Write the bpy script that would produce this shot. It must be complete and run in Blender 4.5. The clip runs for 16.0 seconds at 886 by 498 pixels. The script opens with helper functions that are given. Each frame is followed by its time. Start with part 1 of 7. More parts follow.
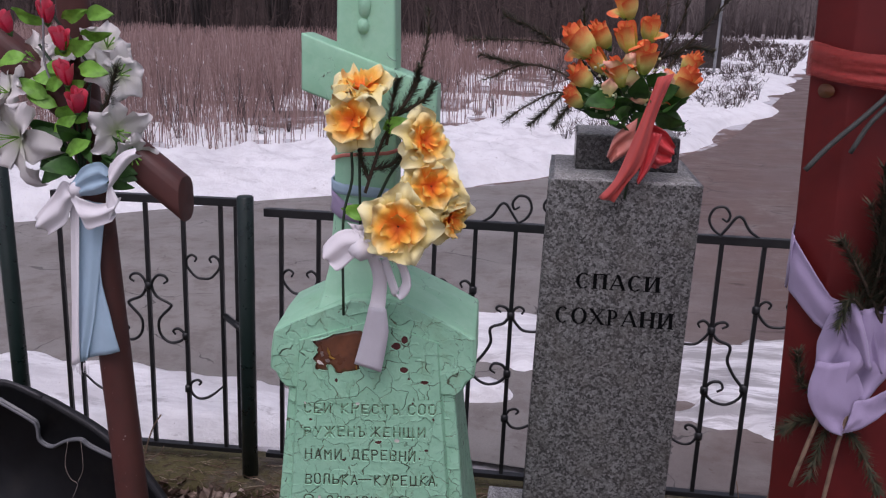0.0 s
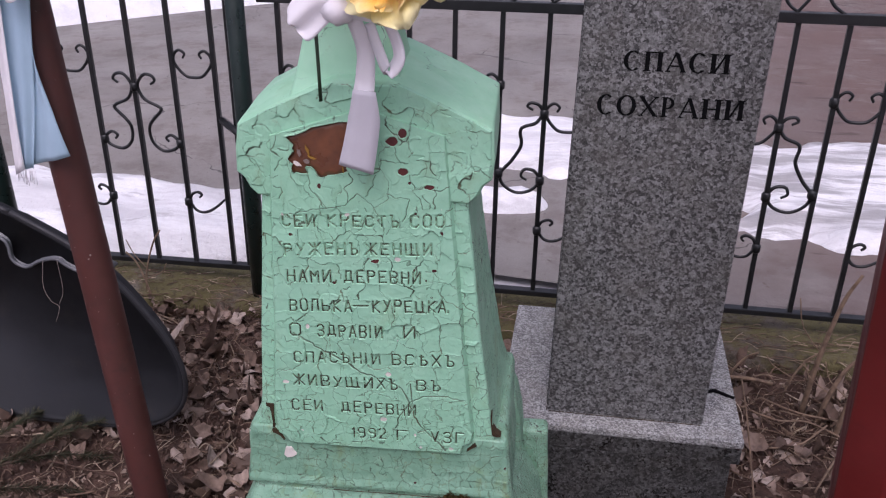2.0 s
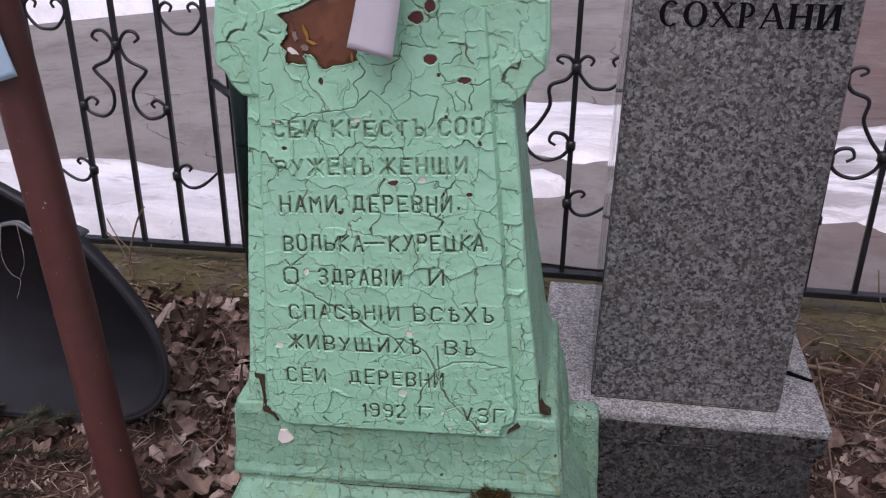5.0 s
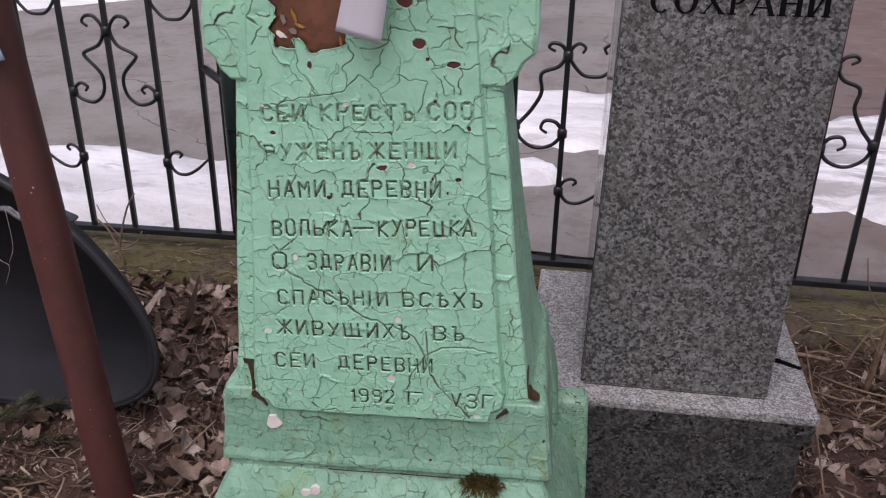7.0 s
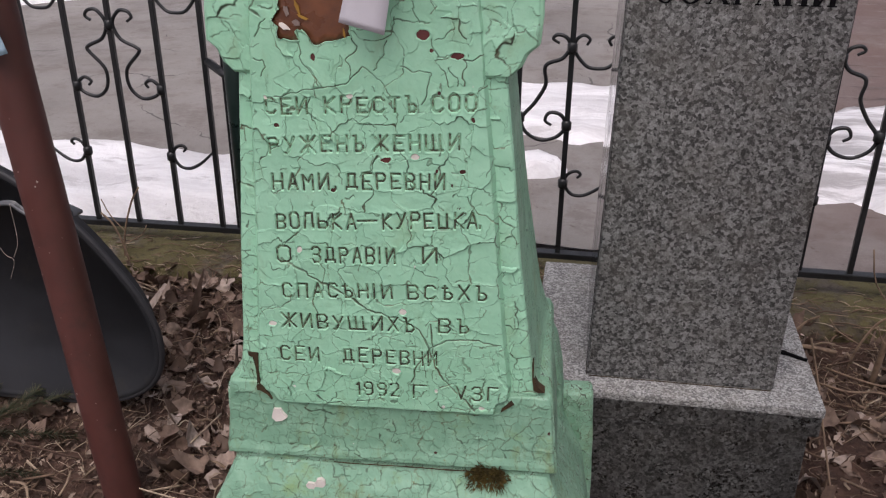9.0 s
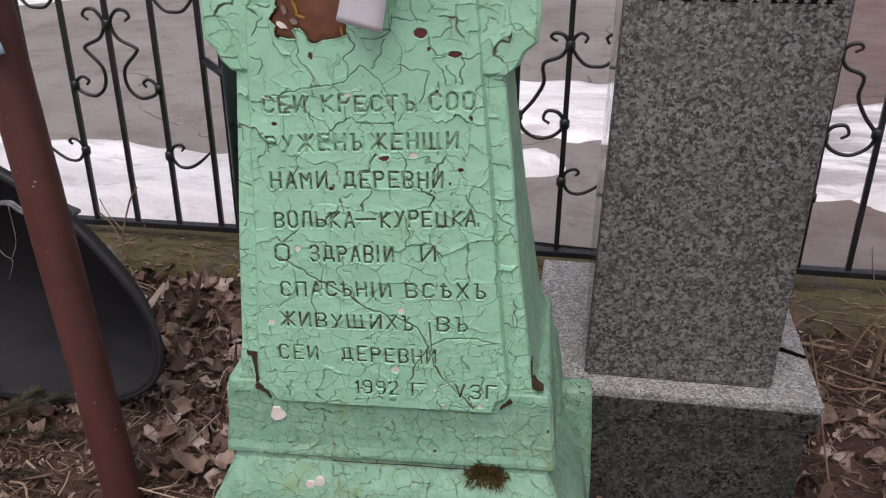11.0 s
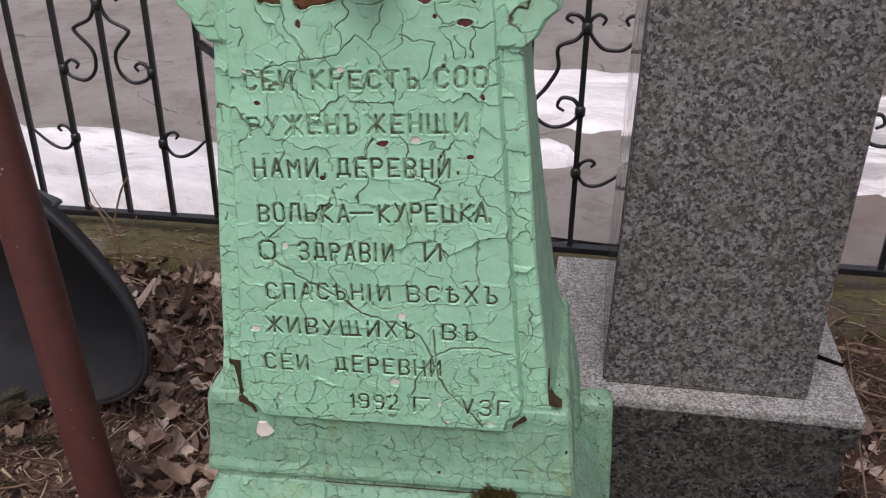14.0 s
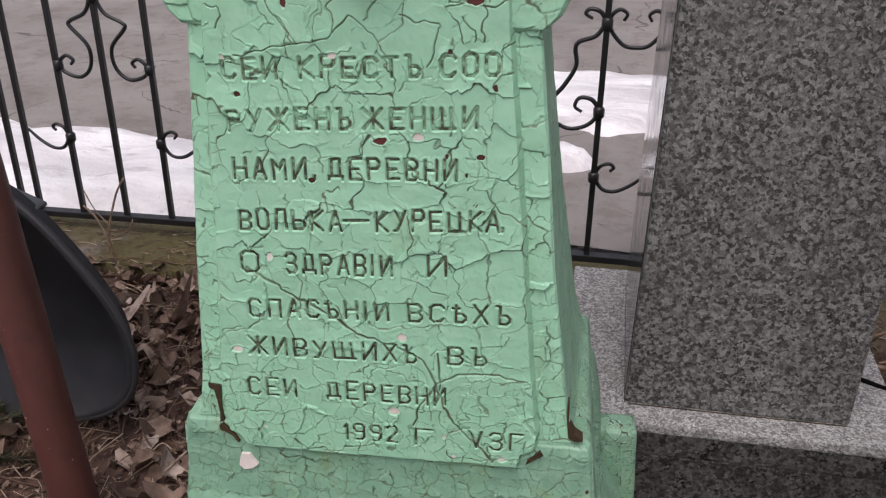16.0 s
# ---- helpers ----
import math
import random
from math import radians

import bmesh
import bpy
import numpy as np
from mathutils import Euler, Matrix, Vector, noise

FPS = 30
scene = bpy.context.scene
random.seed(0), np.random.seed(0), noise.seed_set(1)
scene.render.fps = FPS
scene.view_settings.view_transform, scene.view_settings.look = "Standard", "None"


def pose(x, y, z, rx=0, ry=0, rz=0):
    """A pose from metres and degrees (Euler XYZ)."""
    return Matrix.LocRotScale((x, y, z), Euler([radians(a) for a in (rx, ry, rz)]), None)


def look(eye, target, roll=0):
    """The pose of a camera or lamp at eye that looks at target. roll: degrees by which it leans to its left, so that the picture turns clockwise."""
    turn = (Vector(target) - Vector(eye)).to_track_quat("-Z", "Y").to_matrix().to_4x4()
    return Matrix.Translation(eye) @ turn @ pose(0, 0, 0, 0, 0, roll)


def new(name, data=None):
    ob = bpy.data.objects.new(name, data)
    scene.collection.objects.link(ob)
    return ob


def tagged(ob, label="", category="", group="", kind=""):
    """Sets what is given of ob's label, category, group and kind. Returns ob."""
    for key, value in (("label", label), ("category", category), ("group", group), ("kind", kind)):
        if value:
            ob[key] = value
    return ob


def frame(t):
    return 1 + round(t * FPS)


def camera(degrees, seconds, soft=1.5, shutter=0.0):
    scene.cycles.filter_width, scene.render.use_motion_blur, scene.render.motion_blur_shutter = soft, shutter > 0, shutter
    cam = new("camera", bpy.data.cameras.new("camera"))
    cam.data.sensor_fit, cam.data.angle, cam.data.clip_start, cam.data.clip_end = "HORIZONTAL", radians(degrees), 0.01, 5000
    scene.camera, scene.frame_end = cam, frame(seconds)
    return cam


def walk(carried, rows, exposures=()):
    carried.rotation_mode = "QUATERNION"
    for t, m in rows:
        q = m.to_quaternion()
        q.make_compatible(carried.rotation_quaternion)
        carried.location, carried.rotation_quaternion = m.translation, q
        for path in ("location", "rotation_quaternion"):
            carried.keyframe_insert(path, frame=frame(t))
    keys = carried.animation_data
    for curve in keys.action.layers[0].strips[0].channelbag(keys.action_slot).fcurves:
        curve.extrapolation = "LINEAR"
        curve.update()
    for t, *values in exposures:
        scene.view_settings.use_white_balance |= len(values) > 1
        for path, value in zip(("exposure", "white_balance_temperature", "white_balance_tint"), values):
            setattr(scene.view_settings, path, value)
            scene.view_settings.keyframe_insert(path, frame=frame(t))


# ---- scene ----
cam = camera(52.62, 16.0, 1.2)
PATH = [
    (0.0, 0.2682, 0.4713, 1.5464, 75.623, -1.522, 9.055),
    (0.5, 0.2453, 0.5273, 1.5242, 73.649, -1.282, 9.018),
    (1.0, 0.2504, 0.5955, 1.4804, 69.322, -0.828, 9.647),
    (1.5, 0.2624, 0.6799, 1.4457, 66.404, -0.590, 10.165),
    (2.0, 0.2611, 0.7879, 1.4020, 63.722, 0.021, 11.050),
    (2.5, 0.2243, 0.8629, 1.3309, 64.553, 0.633, 10.887),
    (3.0, 0.1938, 0.9169, 1.2608, 65.270, 0.041, 12.268),
    (3.5, 0.1862, 0.9578, 1.2161, 65.900, 0.978, 11.482),
    (4.0, 0.1771, 0.9838, 1.1857, 66.645, 1.794, 11.352),
    (4.5, 0.1786, 0.9854, 1.1757, 65.612, 0.901, 11.342),
    (5.0, 0.1830, 0.9868, 1.1694, 65.031, 0.289, 11.178),
    (7.5, 0.1878, 0.9868, 1.1639, 64.168, -0.044, 10.839),
    (8.0, 0.1875, 0.9882, 1.1626, 64.019, 0.005, 11.064),
    (8.5, 0.1870, 0.9883, 1.1618, 64.054, 0.236, 11.089),
    (9.0, 0.1870, 0.9892, 1.1622, 63.924, 0.246, 11.001),
    (11.5, 0.1879, 0.9887, 1.1615, 63.809, 0.411, 10.842),
    (12.0, 0.1860, 0.9976, 1.1576, 63.726, 0.328, 10.808),
    (12.5, 0.1814, 1.0240, 1.1468, 63.589, 0.240, 10.805),
    (13.0, 0.1771, 1.0496, 1.1345, 63.399, 0.132, 11.135),
    (13.5, 0.1729, 1.0748, 1.1250, 63.376, 0.134, 11.221),
    (14.0, 0.1663, 1.1035, 1.1113, 63.356, 0.285, 11.431),
    (14.5, 0.1623, 1.1270, 1.1023, 63.529, 0.387, 11.661),
    (15.0, 0.1578, 1.1564, 1.0902, 63.546, 0.327, 11.936),
    (15.5, 0.1549, 1.1827, 1.0784, 63.486, 0.573, 12.152),
    (16.0, 0.1504, 1.2082, 1.0675, 63.617, 0.222, 12.319),
]
walk(cam, [(t, pose(x, y, z, rx, ry, rz)) for t, x, y, z, rx, ry, rz in PATH],
     exposures=[(0.0, -0.36, 6180, 27), (1.0, -0.07, 6180, 28), (2.5, 0.09, 6140, 30), (4.5, 0.02, 6190, 29), (7.5, 0.06, 6480, 23), (9.0, 0.08, 6650, 20), (16.0, 0.13, 6680, 20)])

# ---- light: a grey, overcast winter day ----
world = bpy.data.worlds.new("overcast")
scene.world = world
world.use_nodes = True
wn, wl = world.node_tree.nodes, world.node_tree.links
sky = wn.new("ShaderNodeTexSky")
sky.sky_type = "NISHITA"
sky.sun_disc = False
sky.sun_elevation, sky.sun_rotation = radians(62), radians(181)
sky.air_density, sky.dust_density = 1.0, 4.0
grey = wn.new("ShaderNodeHueSaturation")
grey.inputs["Saturation"].default_value = 0.42
wl.new(sky.outputs[0], grey.inputs["Color"])
wl.new(grey.outputs[0], wn["Background"].inputs[0])
wn["Background"].inputs[1].default_value = 0.138
sun = new("sun", bpy.data.lights.new("sun", "SUN"))
sun.data.energy, sun.data.angle, sun.data.color = 1.15, radians(40), (1.0, 0.98, 0.97)
sun.matrix_world = look((0, 0, 0), (-math.sin(radians(181)) * math.cos(radians(62)), -math.cos(radians(181)) * math.cos(radians(62)), -math.sin(radians(62))))


# ---- mesh helpers ----
class Shape:
    """Points and faces of one mesh, with an optional uv for each point."""

    def __init__(self):
        self.v, self.f, self.uv, self.s = [], [], [], []

    def add(self, verts, faces, uvs=None, smooth=True):
        n = len(self.v)
        self.v += [tuple(p) for p in verts]
        self.uv += uvs if uvs else [(0.0, 0.0)] * len(verts)
        self.f += [tuple(i + n for i in q) for q in faces]
        self.s += [smooth] * len(faces)
        return self

    def grid(self, pts, uvs=None, smooth=True, wrap=False):
        """A sheet from rows of points."""
        m = len(pts[0])
        verts = [p for r in pts for p in r]
        faces = []
        for i in range(len(pts) - 1):
            for j in range(m if wrap else m - 1):
                k = (j + 1) % m
                faces.append((i * m + j, i * m + k, (i + 1) * m + k, (i + 1) * m + j))
        return self.add(verts, faces, uvs, smooth)

    def loft(self, rings, caps=True, smooth=False):
        """Closed rings joined one to the next."""
        m = len(rings[0])
        verts = [p for r in rings for p in r]
        faces = []
        for i in range(len(rings) - 1):
            for j in range(m):
                k = (j + 1) % m
                faces.append((i * m + j, i * m + k, (i + 1) * m + k, (i + 1) * m + j))
        if caps:
            faces.append(tuple(range(m - 1, -1, -1)))
            faces.append(tuple(range((len(rings) - 1) * m, len(rings) * m)))
        return self.add(verts, faces, None, smooth)

    def tube(self, pts, r, sides=6, smooth=True):
        """A rod along points; r is a radius or one for each point."""
        pts = [Vector(p) for p in pts]
        rs = r if isinstance(r, (list, tuple)) else [r] * len(pts)
        rings, side = [], None
        for i, p in enumerate(pts):
            d = (pts[min(i + 1, len(pts) - 1)] - pts[max(i - 1, 0)]).normalized()
            if side is None:
                side = d.orthogonal().normalized()
            side = (side - d * side.dot(d)).normalized()
            up = d.cross(side)
            rings.append([p + (side * math.cos(a) + up * math.sin(a)) * rs[i] for a in (2 * math.pi * k / sides for k in range(sides))])
        return self.loft(rings, True, smooth)

    def strap(self, pts, width, across, thick=0.0012, uvs=False):
        """A cloth band along points; across: the direction of its width at each point (or one for all)."""
        pts = [Vector(p) for p in pts]
        n = len(pts)
        ws = width if isinstance(width, (list, tuple)) else [width] * n
        ac = [Vector(a) for a in across] if isinstance(across, list) else [Vector(across)] * n
        rings = []
        for i, p in enumerate(pts):
            d = (pts[min(i + 1, n - 1)] - pts[max(i - 1, 0)]).normalized()
            a = (ac[i] - d * ac[i].dot(d)).normalized()
            k = d.cross(a) * thick
            w = a * ws[i] / 2
            m = noise.noise(p * 30) * ws[i] * 0.10
            rings.append([p - w + k, p - w * 0.3 + k * (1 + m * 300), p + w * 0.4 + k * (1 - m * 300), p + w + k, p + w - k, p + w * 0.4 - k * (1 + m * 300), p - w * 0.3 - k * (1 - m * 300), p - w - k])
        return self.loft(rings, True, True)

    def sheet(self, a, b, y, folds=3.0, deep=0.006, bow=0.0, thick=0.001, rows=16, across=13, seed=0.0):
        """Draped cloth between two lines of (x, z) that lie at the depth y, with folds running along it."""
        la = smooth_line([(q[0], q[2] if len(q) > 2 else 0.0, q[1]) for q in a], 8)
        lb = smooth_line([(q[0], q[2] if len(q) > 2 else 0.0, q[1]) for q in b], 8)
        rings = []
        for i in range(rows):
            t = i / (rows - 1)

            def along(line):
                k = t * (len(line) - 1)
                j = min(int(k), len(line) - 2)
                return line[j].lerp(line[j + 1], k - j)

            pa, pb = along(la), along(lb)
            front, rear = [], []
            for j in range(across):
                u = j / (across - 1)
                q = pa.lerp(pb, u)
                d = deep * (math.sin(u * folds * 6.283 + 2.2 * t + seed) * (0.35 + 0.65 * t) + 0.6 * noise.noise(Vector((u * 3, t * 4, seed)))) - bow * math.sin(math.pi * u)
                front.append((q.x, y + q.y + d, q.z))
                rear.append((q.x, y + q.y + d + thick, q.z))
            rings.append(front + rear[::-1])
        return self.loft(rings, True, True)

    def box(self, x0, y0, z0, x1, y1, z1):
        v = [(x, y, z) for z in (z0, z1) for y in (y0, y1) for x in (x0, x1)]
        return self.add(v, [(0, 2, 3, 1), (4, 5, 7, 6), (0, 1, 5, 4), (2, 6, 7, 3), (0, 4, 6, 2), (1, 3, 7, 5)], None, False)

    def prism(self, outline, y0, y1):
        """An outline in x and z, drawn out from y0 to y1."""
        a = [(x, y0, z) for x, z in outline]
        b = [(x, y1, z) for x, z in outline]
        return self.loft([a, b])

    def mesh(self, name, bevel=0.0, segments=2, wear=0.0, cell=0.03):
        me = bpy.data.meshes.new(name)
        me.from_pydata(self.v, [], self.f)
        me.polygons.foreach_set("use_smooth", self.s)
        if any(u != (0.0, 0.0) for u in self.uv):
            layer = me.uv_layers.new(name="UVMap")
            for loop in me.loops:
                layer.data[loop.index].uv = self.uv[loop.vertex_index]
        bm = bmesh.new()
        bm.from_mesh(me)
        bmesh.ops.recalc_face_normals(bm, faces=bm.faces)
        if bevel:
            edges = [e for e in bm.edges if len(e.link_faces) == 2 and e.calc_face_angle(0) > 0.25]
            bmesh.ops.bevel(bm, geom=edges, offset=bevel, segments=segments, profile=0.6, affect="EDGES", clamp_overlap=True)
        if wear:
            bmesh.ops.triangulate(bm, faces=[f for f in bm.faces if len(f.verts) > 4])
            for _ in range(6):
                long = [e for e in bm.edges if e.calc_length() > cell]
                if not long:
                    break
                bmesh.ops.subdivide_edges(bm, edges=long, cuts=1, use_grid_fill=True)
            bmesh.ops.triangulate(bm, faces=[f for f in bm.faces if len(f.verts) > 4])
            bm.normal_update()
            for v in bm.verts:
                k = noise.noise(v.co * 9) + 0.6 * noise.noise(v.co * 31) + 0.3 * noise.noise(v.co * 75)
                v.co += v.normal * k * wear
            for f in bm.faces:
                f.smooth = True
        bm.to_mesh(me)
        bm.free()
        return me


def part(name, shape, material, parent=None, label="", **how):
    """One mesh object under a thing or a part."""
    me = shape if isinstance(shape, bpy.types.Mesh) else shape.mesh(name, **how)
    if not me.materials:
        me.materials.append(material)
    ob = new(name, me)
    if parent:
        ob.parent = parent
    if label:
        tagged(ob, label)
    return ob


def thing(name, label, category, place=None, group="", kind=""):
    ob = new(name)
    ob.empty_display_size = 0.05
    if place is not None:
        ob.matrix_world = place
    return tagged(ob, label, category, group, kind)


def smooth_line(pts, steps=6):
    """A smooth line through points."""
    p = [Vector(q) for q in pts]
    p = [2 * p[0] - p[1]] + p + [2 * p[-1] - p[-2]]
    out = []
    for i in range(1, len(p) - 2):
        for k in range(steps):
            t = k / steps
            out.append(0.5 * ((2 * p[i]) + (p[i + 1] - p[i - 1]) * t + (2 * p[i - 1] - 5 * p[i] + 4 * p[i + 1] - p[i + 2]) * t * t
                              + (3 * p[i] - p[i - 1] - 3 * p[i + 1] + p[i + 2]) * t * t * t))
    return out + [p[-2]]


def hashed(ix, iz, seed):
    """Random numbers from 0 to 1 for whole-numbered places."""
    n = (ix.astype(np.int64) * 374761393 + iz.astype(np.int64) * 668265263 + seed * 1442695041) & 0xFFFFFFFF
    n = ((n ^ (n >> 13)) * 1274126177) & 0xFFFFFFFF
    n = ((n ^ (n >> 15)) * 2246822519) & 0xFFFFFFFF
    return ((n ^ (n >> 16)) & 0xFFFF) / 65535.0


def ease(lo, hi, v):
    t = np.clip((v - lo) / (hi - lo), 0.0, 1.0)
    return t * t * (3 - 2 * t)


def ripple(x, z, size, seed, octaves=3):
    """Smooth noise from -1 to 1 with bumps of a size in metres."""
    total, amp, norm = 0.0, 1.0, 0.0
    for k in range(octaves):
        fx, fz = x / size, z / size
        ix, iz = np.floor(fx), np.floor(fz)
        u, v = ease(0, 1, fx - ix), ease(0, 1, fz - iz)
        a, b = hashed(ix, iz, seed + k), hashed(ix + 1, iz, seed + k)
        c, d = hashed(ix, iz + 1, seed + k), hashed(ix + 1, iz + 1, seed + k)
        total = total + amp * (2 * ((a * (1 - u) + b * u) * (1 - v) + (c * (1 - u) + d * u) * v) - 1)
        norm, amp, size = norm + amp, amp * 0.5, size * 0.47
    return total / norm


def flakes(x, z, size, seed):
    """Paint broken into flakes: the distance to the next break, two random numbers of the flake, one of the break, and the way from the flake's heart."""
    x = x + size * (0.34 * ripple(x, z, size * 0.9, seed + 11, 2) + 0.10 * ripple(x, z, size * 0.22, seed + 12, 2))
    z = z + size * (0.34 * ripple(x, z, size * 0.9, seed + 21, 2) + 0.10 * ripple(x, z, size * 0.22, seed + 22, 2))
    ix, iz = np.floor(x / size), np.floor(z / size)
    near = [np.full(x.shape, 9.0) for _ in range(2)]
    one = [np.zeros(x.shape) for _ in range(4)]
    two = [np.zeros(x.shape) for _ in range(4)]
    for dx in (-1, 0, 1):
        for dz in (-1, 0, 1):
            jx, jz = ix + dx, iz + dz
            px, pz = (jx + 0.12 + 0.76 * hashed(jx, jz, seed)) * size, (jz + 0.12 + 0.76 * hashed(jx, jz, seed + 1)) * size
            ra, rb = hashed(jx, jz, seed + 2), hashed(jx, jz, seed + 3)
            d = np.hypot(x - px, z - pz)
            first, second = d < near[0], (d < near[1]) & (d >= near[0])
            near[1] = np.where(first, near[0], np.where(second, d, near[1]))
            near[0] = np.where(first, d, near[0])
            for k, v in enumerate((px, pz, ra, rb)):
                two[k] = np.where(first, one[k], np.where(second, v, two[k]))
                one[k] = np.where(first, v, one[k])
    gap = (near[1] ** 2 - near[0] ** 2) / (2 * np.hypot(one[0] - two[0], one[1] - two[1]) + 1e-9)
    return gap, one[2], one[3], np.mod(7.31 * (one[2] + two[2]), 1.0), x - one[0], z - one[1]


def flaking(x, z, seed, fine=1.0, low=0.60, calm=0.0):
    """Height of old crazed paint, and how deep in a crack each place lies. Below the height low the flakes are smaller; where calm is 1 the paint is sounder."""
    wave = ripple(x, z, 0.07, seed + 5, 2)
    small = ease(0.05, -0.05, z - low + 0.05 * wave)
    h = 0.0009 * wave + 0.0006 * ripple(x, z, 0.022, seed + 6, 3) + 0.00018 * ripple(x, z, 0.005, seed + 7, 2)
    crack = np.zeros(x.shape)
    for size, much, part_on, k in ((0.037, 1.0, 0.92 - 0.45 * small, 0), (0.0185, 0.70, 0.34 + 0.50 * small, 40), (0.0088, 0.42, 0.10 + 0.22 * small, 80)):
        d, ra, rb, e, dx, dz = flakes(x, z, size / fine, seed + k)
        on = ease(0.0, 0.12, part_on - (0.50 if k == 0 else 0.12) * calm - e + 0.25 * ripple(x, z, 0.05, seed + k + 8, 2))
        how = np.mod(e * 5.7, 1.0)
        wide = np.maximum(0.00008, (0.00014 + 0.00090 * how ** 3) * much * (1.0 + 0.9 * ripple(x, z, 0.009, seed + k + 9, 2)))
        sag = 0.35 + 0.65 * ease(0.3, -0.3, dz / size * fine + 0.8 * (rb - 0.5))
        h = h + on * (0.115 * much * ((ra - 0.5) * dx + (rb - 0.62) * dz) + 0.0017 * much * ra * sag * np.exp(-d / (0.0024 * much)))
        h = h - on * 0.0010 * much * (1 - ease(wide, wide + 0.0006, d))
        crack = np.maximum(crack, on * (0.40 + 0.60 * much) * (0.60 + 0.40 * ease(0.25, 0.75, how)) * (1 - ease(wide * 0.6, wide + 0.00055, d)))
    return h, crack


def to_line(x, z, line):
    """The distance from each place to a line of (x, z)."""
    best = np.full(x.shape, 9.0)
    for (ax, az), (bx, bz) in zip(line, line[1:]):
        dx, dz = bx - ax, bz - az
        t = np.clip(((x - ax) * dx + (z - az) * dz) / (dx * dx + dz * dz + 1e-12), 0, 1)
        best = np.minimum(best, np.hypot(x - ax - t * dx, z - az - t * dz))
    return best


def inside(x, z, outline):
    hit = np.zeros(x.shape, bool)
    for (ax, az), (bx, bz) in zip(outline, outline[1:] + outline[:1]):
        cross = (az > z) != (bz > z)
        hit ^= cross & (x < (bx - ax) * (z - az) / (bz - az + 1e-12) + ax)
    return hit


def paint_coat(name, parent, material, sides, z0, z1, front, cell, relief, bevel=0.006, drop=0.010, label=""):
    """A coat of cracked paint as a fine sheet. sides(z): its borders; front(z): its depth; relief(x, z): height and cracks."""
    zs = np.linspace(z0, z1, int((z1 - z0) / cell) + 1)
    xl, xr = sides(zs)
    nx = int((xr - xl).max() / cell) + 1
    u = np.linspace(0, 1, nx)
    x = xl[:, None] + (xr - xl)[:, None] * u
    z = np.repeat(zs[:, None], nx, 1)
    h, crack = relief(x, z)
    edge = np.minimum(np.minimum(x - xl[:, None], xr[:, None] - x), np.minimum(z - z0, z1 - z))
    edge = edge + 0.0008 * ripple(x, z, 0.012, 3, 2)
    fall_off = 1 - np.clip(edge / bevel, 0, 1)
    y = front(z) - h * (1 - fall_off) + drop * fall_off
    me = bpy.data.meshes.new(name)
    rows = len(zs)
    n = np.arange(rows * nx).reshape(rows, nx)
    quads = np.stack([n[:-1, :-1], n[:-1, 1:], n[1:, 1:], n[1:, :-1]], -1).reshape(-1, 4)
    me.vertices.add(rows * nx)
    me.vertices.foreach_set("co", np.stack([x, y, z], -1).astype(np.float32).ravel())
    me.loops.add(quads.size)
    me.loops.foreach_set("vertex_index", quads.astype(np.int32).ravel())
    me.polygons.add(len(quads))
    me.polygons.foreach_set("loop_start", np.arange(0, quads.size, 4, dtype=np.int32))
    me.polygons.foreach_set("use_smooth", np.ones(len(quads), bool))
    me.update(calc_edges=True)
    me.attributes.new("crack", "FLOAT", "POINT").data.foreach_set("value", crack.astype(np.float32).ravel())
    return part(name, me, material, parent, label)


# Letters as strokes on a grid four wide and six high.
STROKES = {"С": "45 36 16 05 01 10 30 41", "Е": "40 00 06 46,03 33", "И": "06 00 46 40", "К": "06 00,46 03 40", "Р": "00 06 36 45 44 33 03", "Т": "06 46,26 20", "Ъ": "06 16 10 30 41 42 33 13",
           "О": "16 36 45 41 30 10 01 05 16", "У": "06 23,46 10 00", "Ж": "36 30,06 33 00,66 33 60", "Н": "06 00,46 40,03 43", "Щ": "06 00 70,36 30,66 60", "А": "00 26 40,12 32", "М": "00 06 23 46 40", "Д": "00 01 51 50,11 16 46 41",
           "В": "00 06 36 45 44 33 03,33 42 41 30 00", "Л": "00 16 46 40", "Ь": "06 00 30 41 42 33 03", "–": "03 43", "Ц": "06 00 50,46 40", "З": "05 16 36 45 44 33 13,33 42 41 30 10 01", "І": "06 00", "П": "00 06 46 40",
           "Ѣ": "16 10 30 41 42 33 13,05 25", "Х": "06 40,46 00", "1": "15 26 20", "9": "43 13 04 05 16 36 45 41 30 10", "2": "05 16 36 45 44 00 40", "Г": "00 06 46", "V": "06 20 46", ".": "00 01"}


def letter_lines(word, x0, x1, base, slope, tall, rng):
    """The strokes of each letter of a word in the plane of x and z."""
    wide = [max(1.0, max(int(p[0]) for p in STROKES[ch].replace(",", " ").split())) for ch in word]
    gap = 2.8
    unit = (x1 - x0) / (sum(wide) + gap * (len(word) - 1))
    at, out = 0.0, []
    for ch, w in zip(word, wide):
        lift, lean, grow = rng.gauss(0, 0.0004), rng.gauss(0, 0.02), rng.uniform(0.95, 1.05)
        lines = []
        for stroke in STROKES[ch].split(","):
            pts = []
            for p in stroke.split():
                v = int(p[1]) / 6 * tall * 0.94 * grow
                x = x0 + (at + int(p[0])) * unit + lean * v
                pts.append((x, base + slope * x + lift + v))
            lines.append(pts)
        out.append(lines)
        at += w + gap
    return out


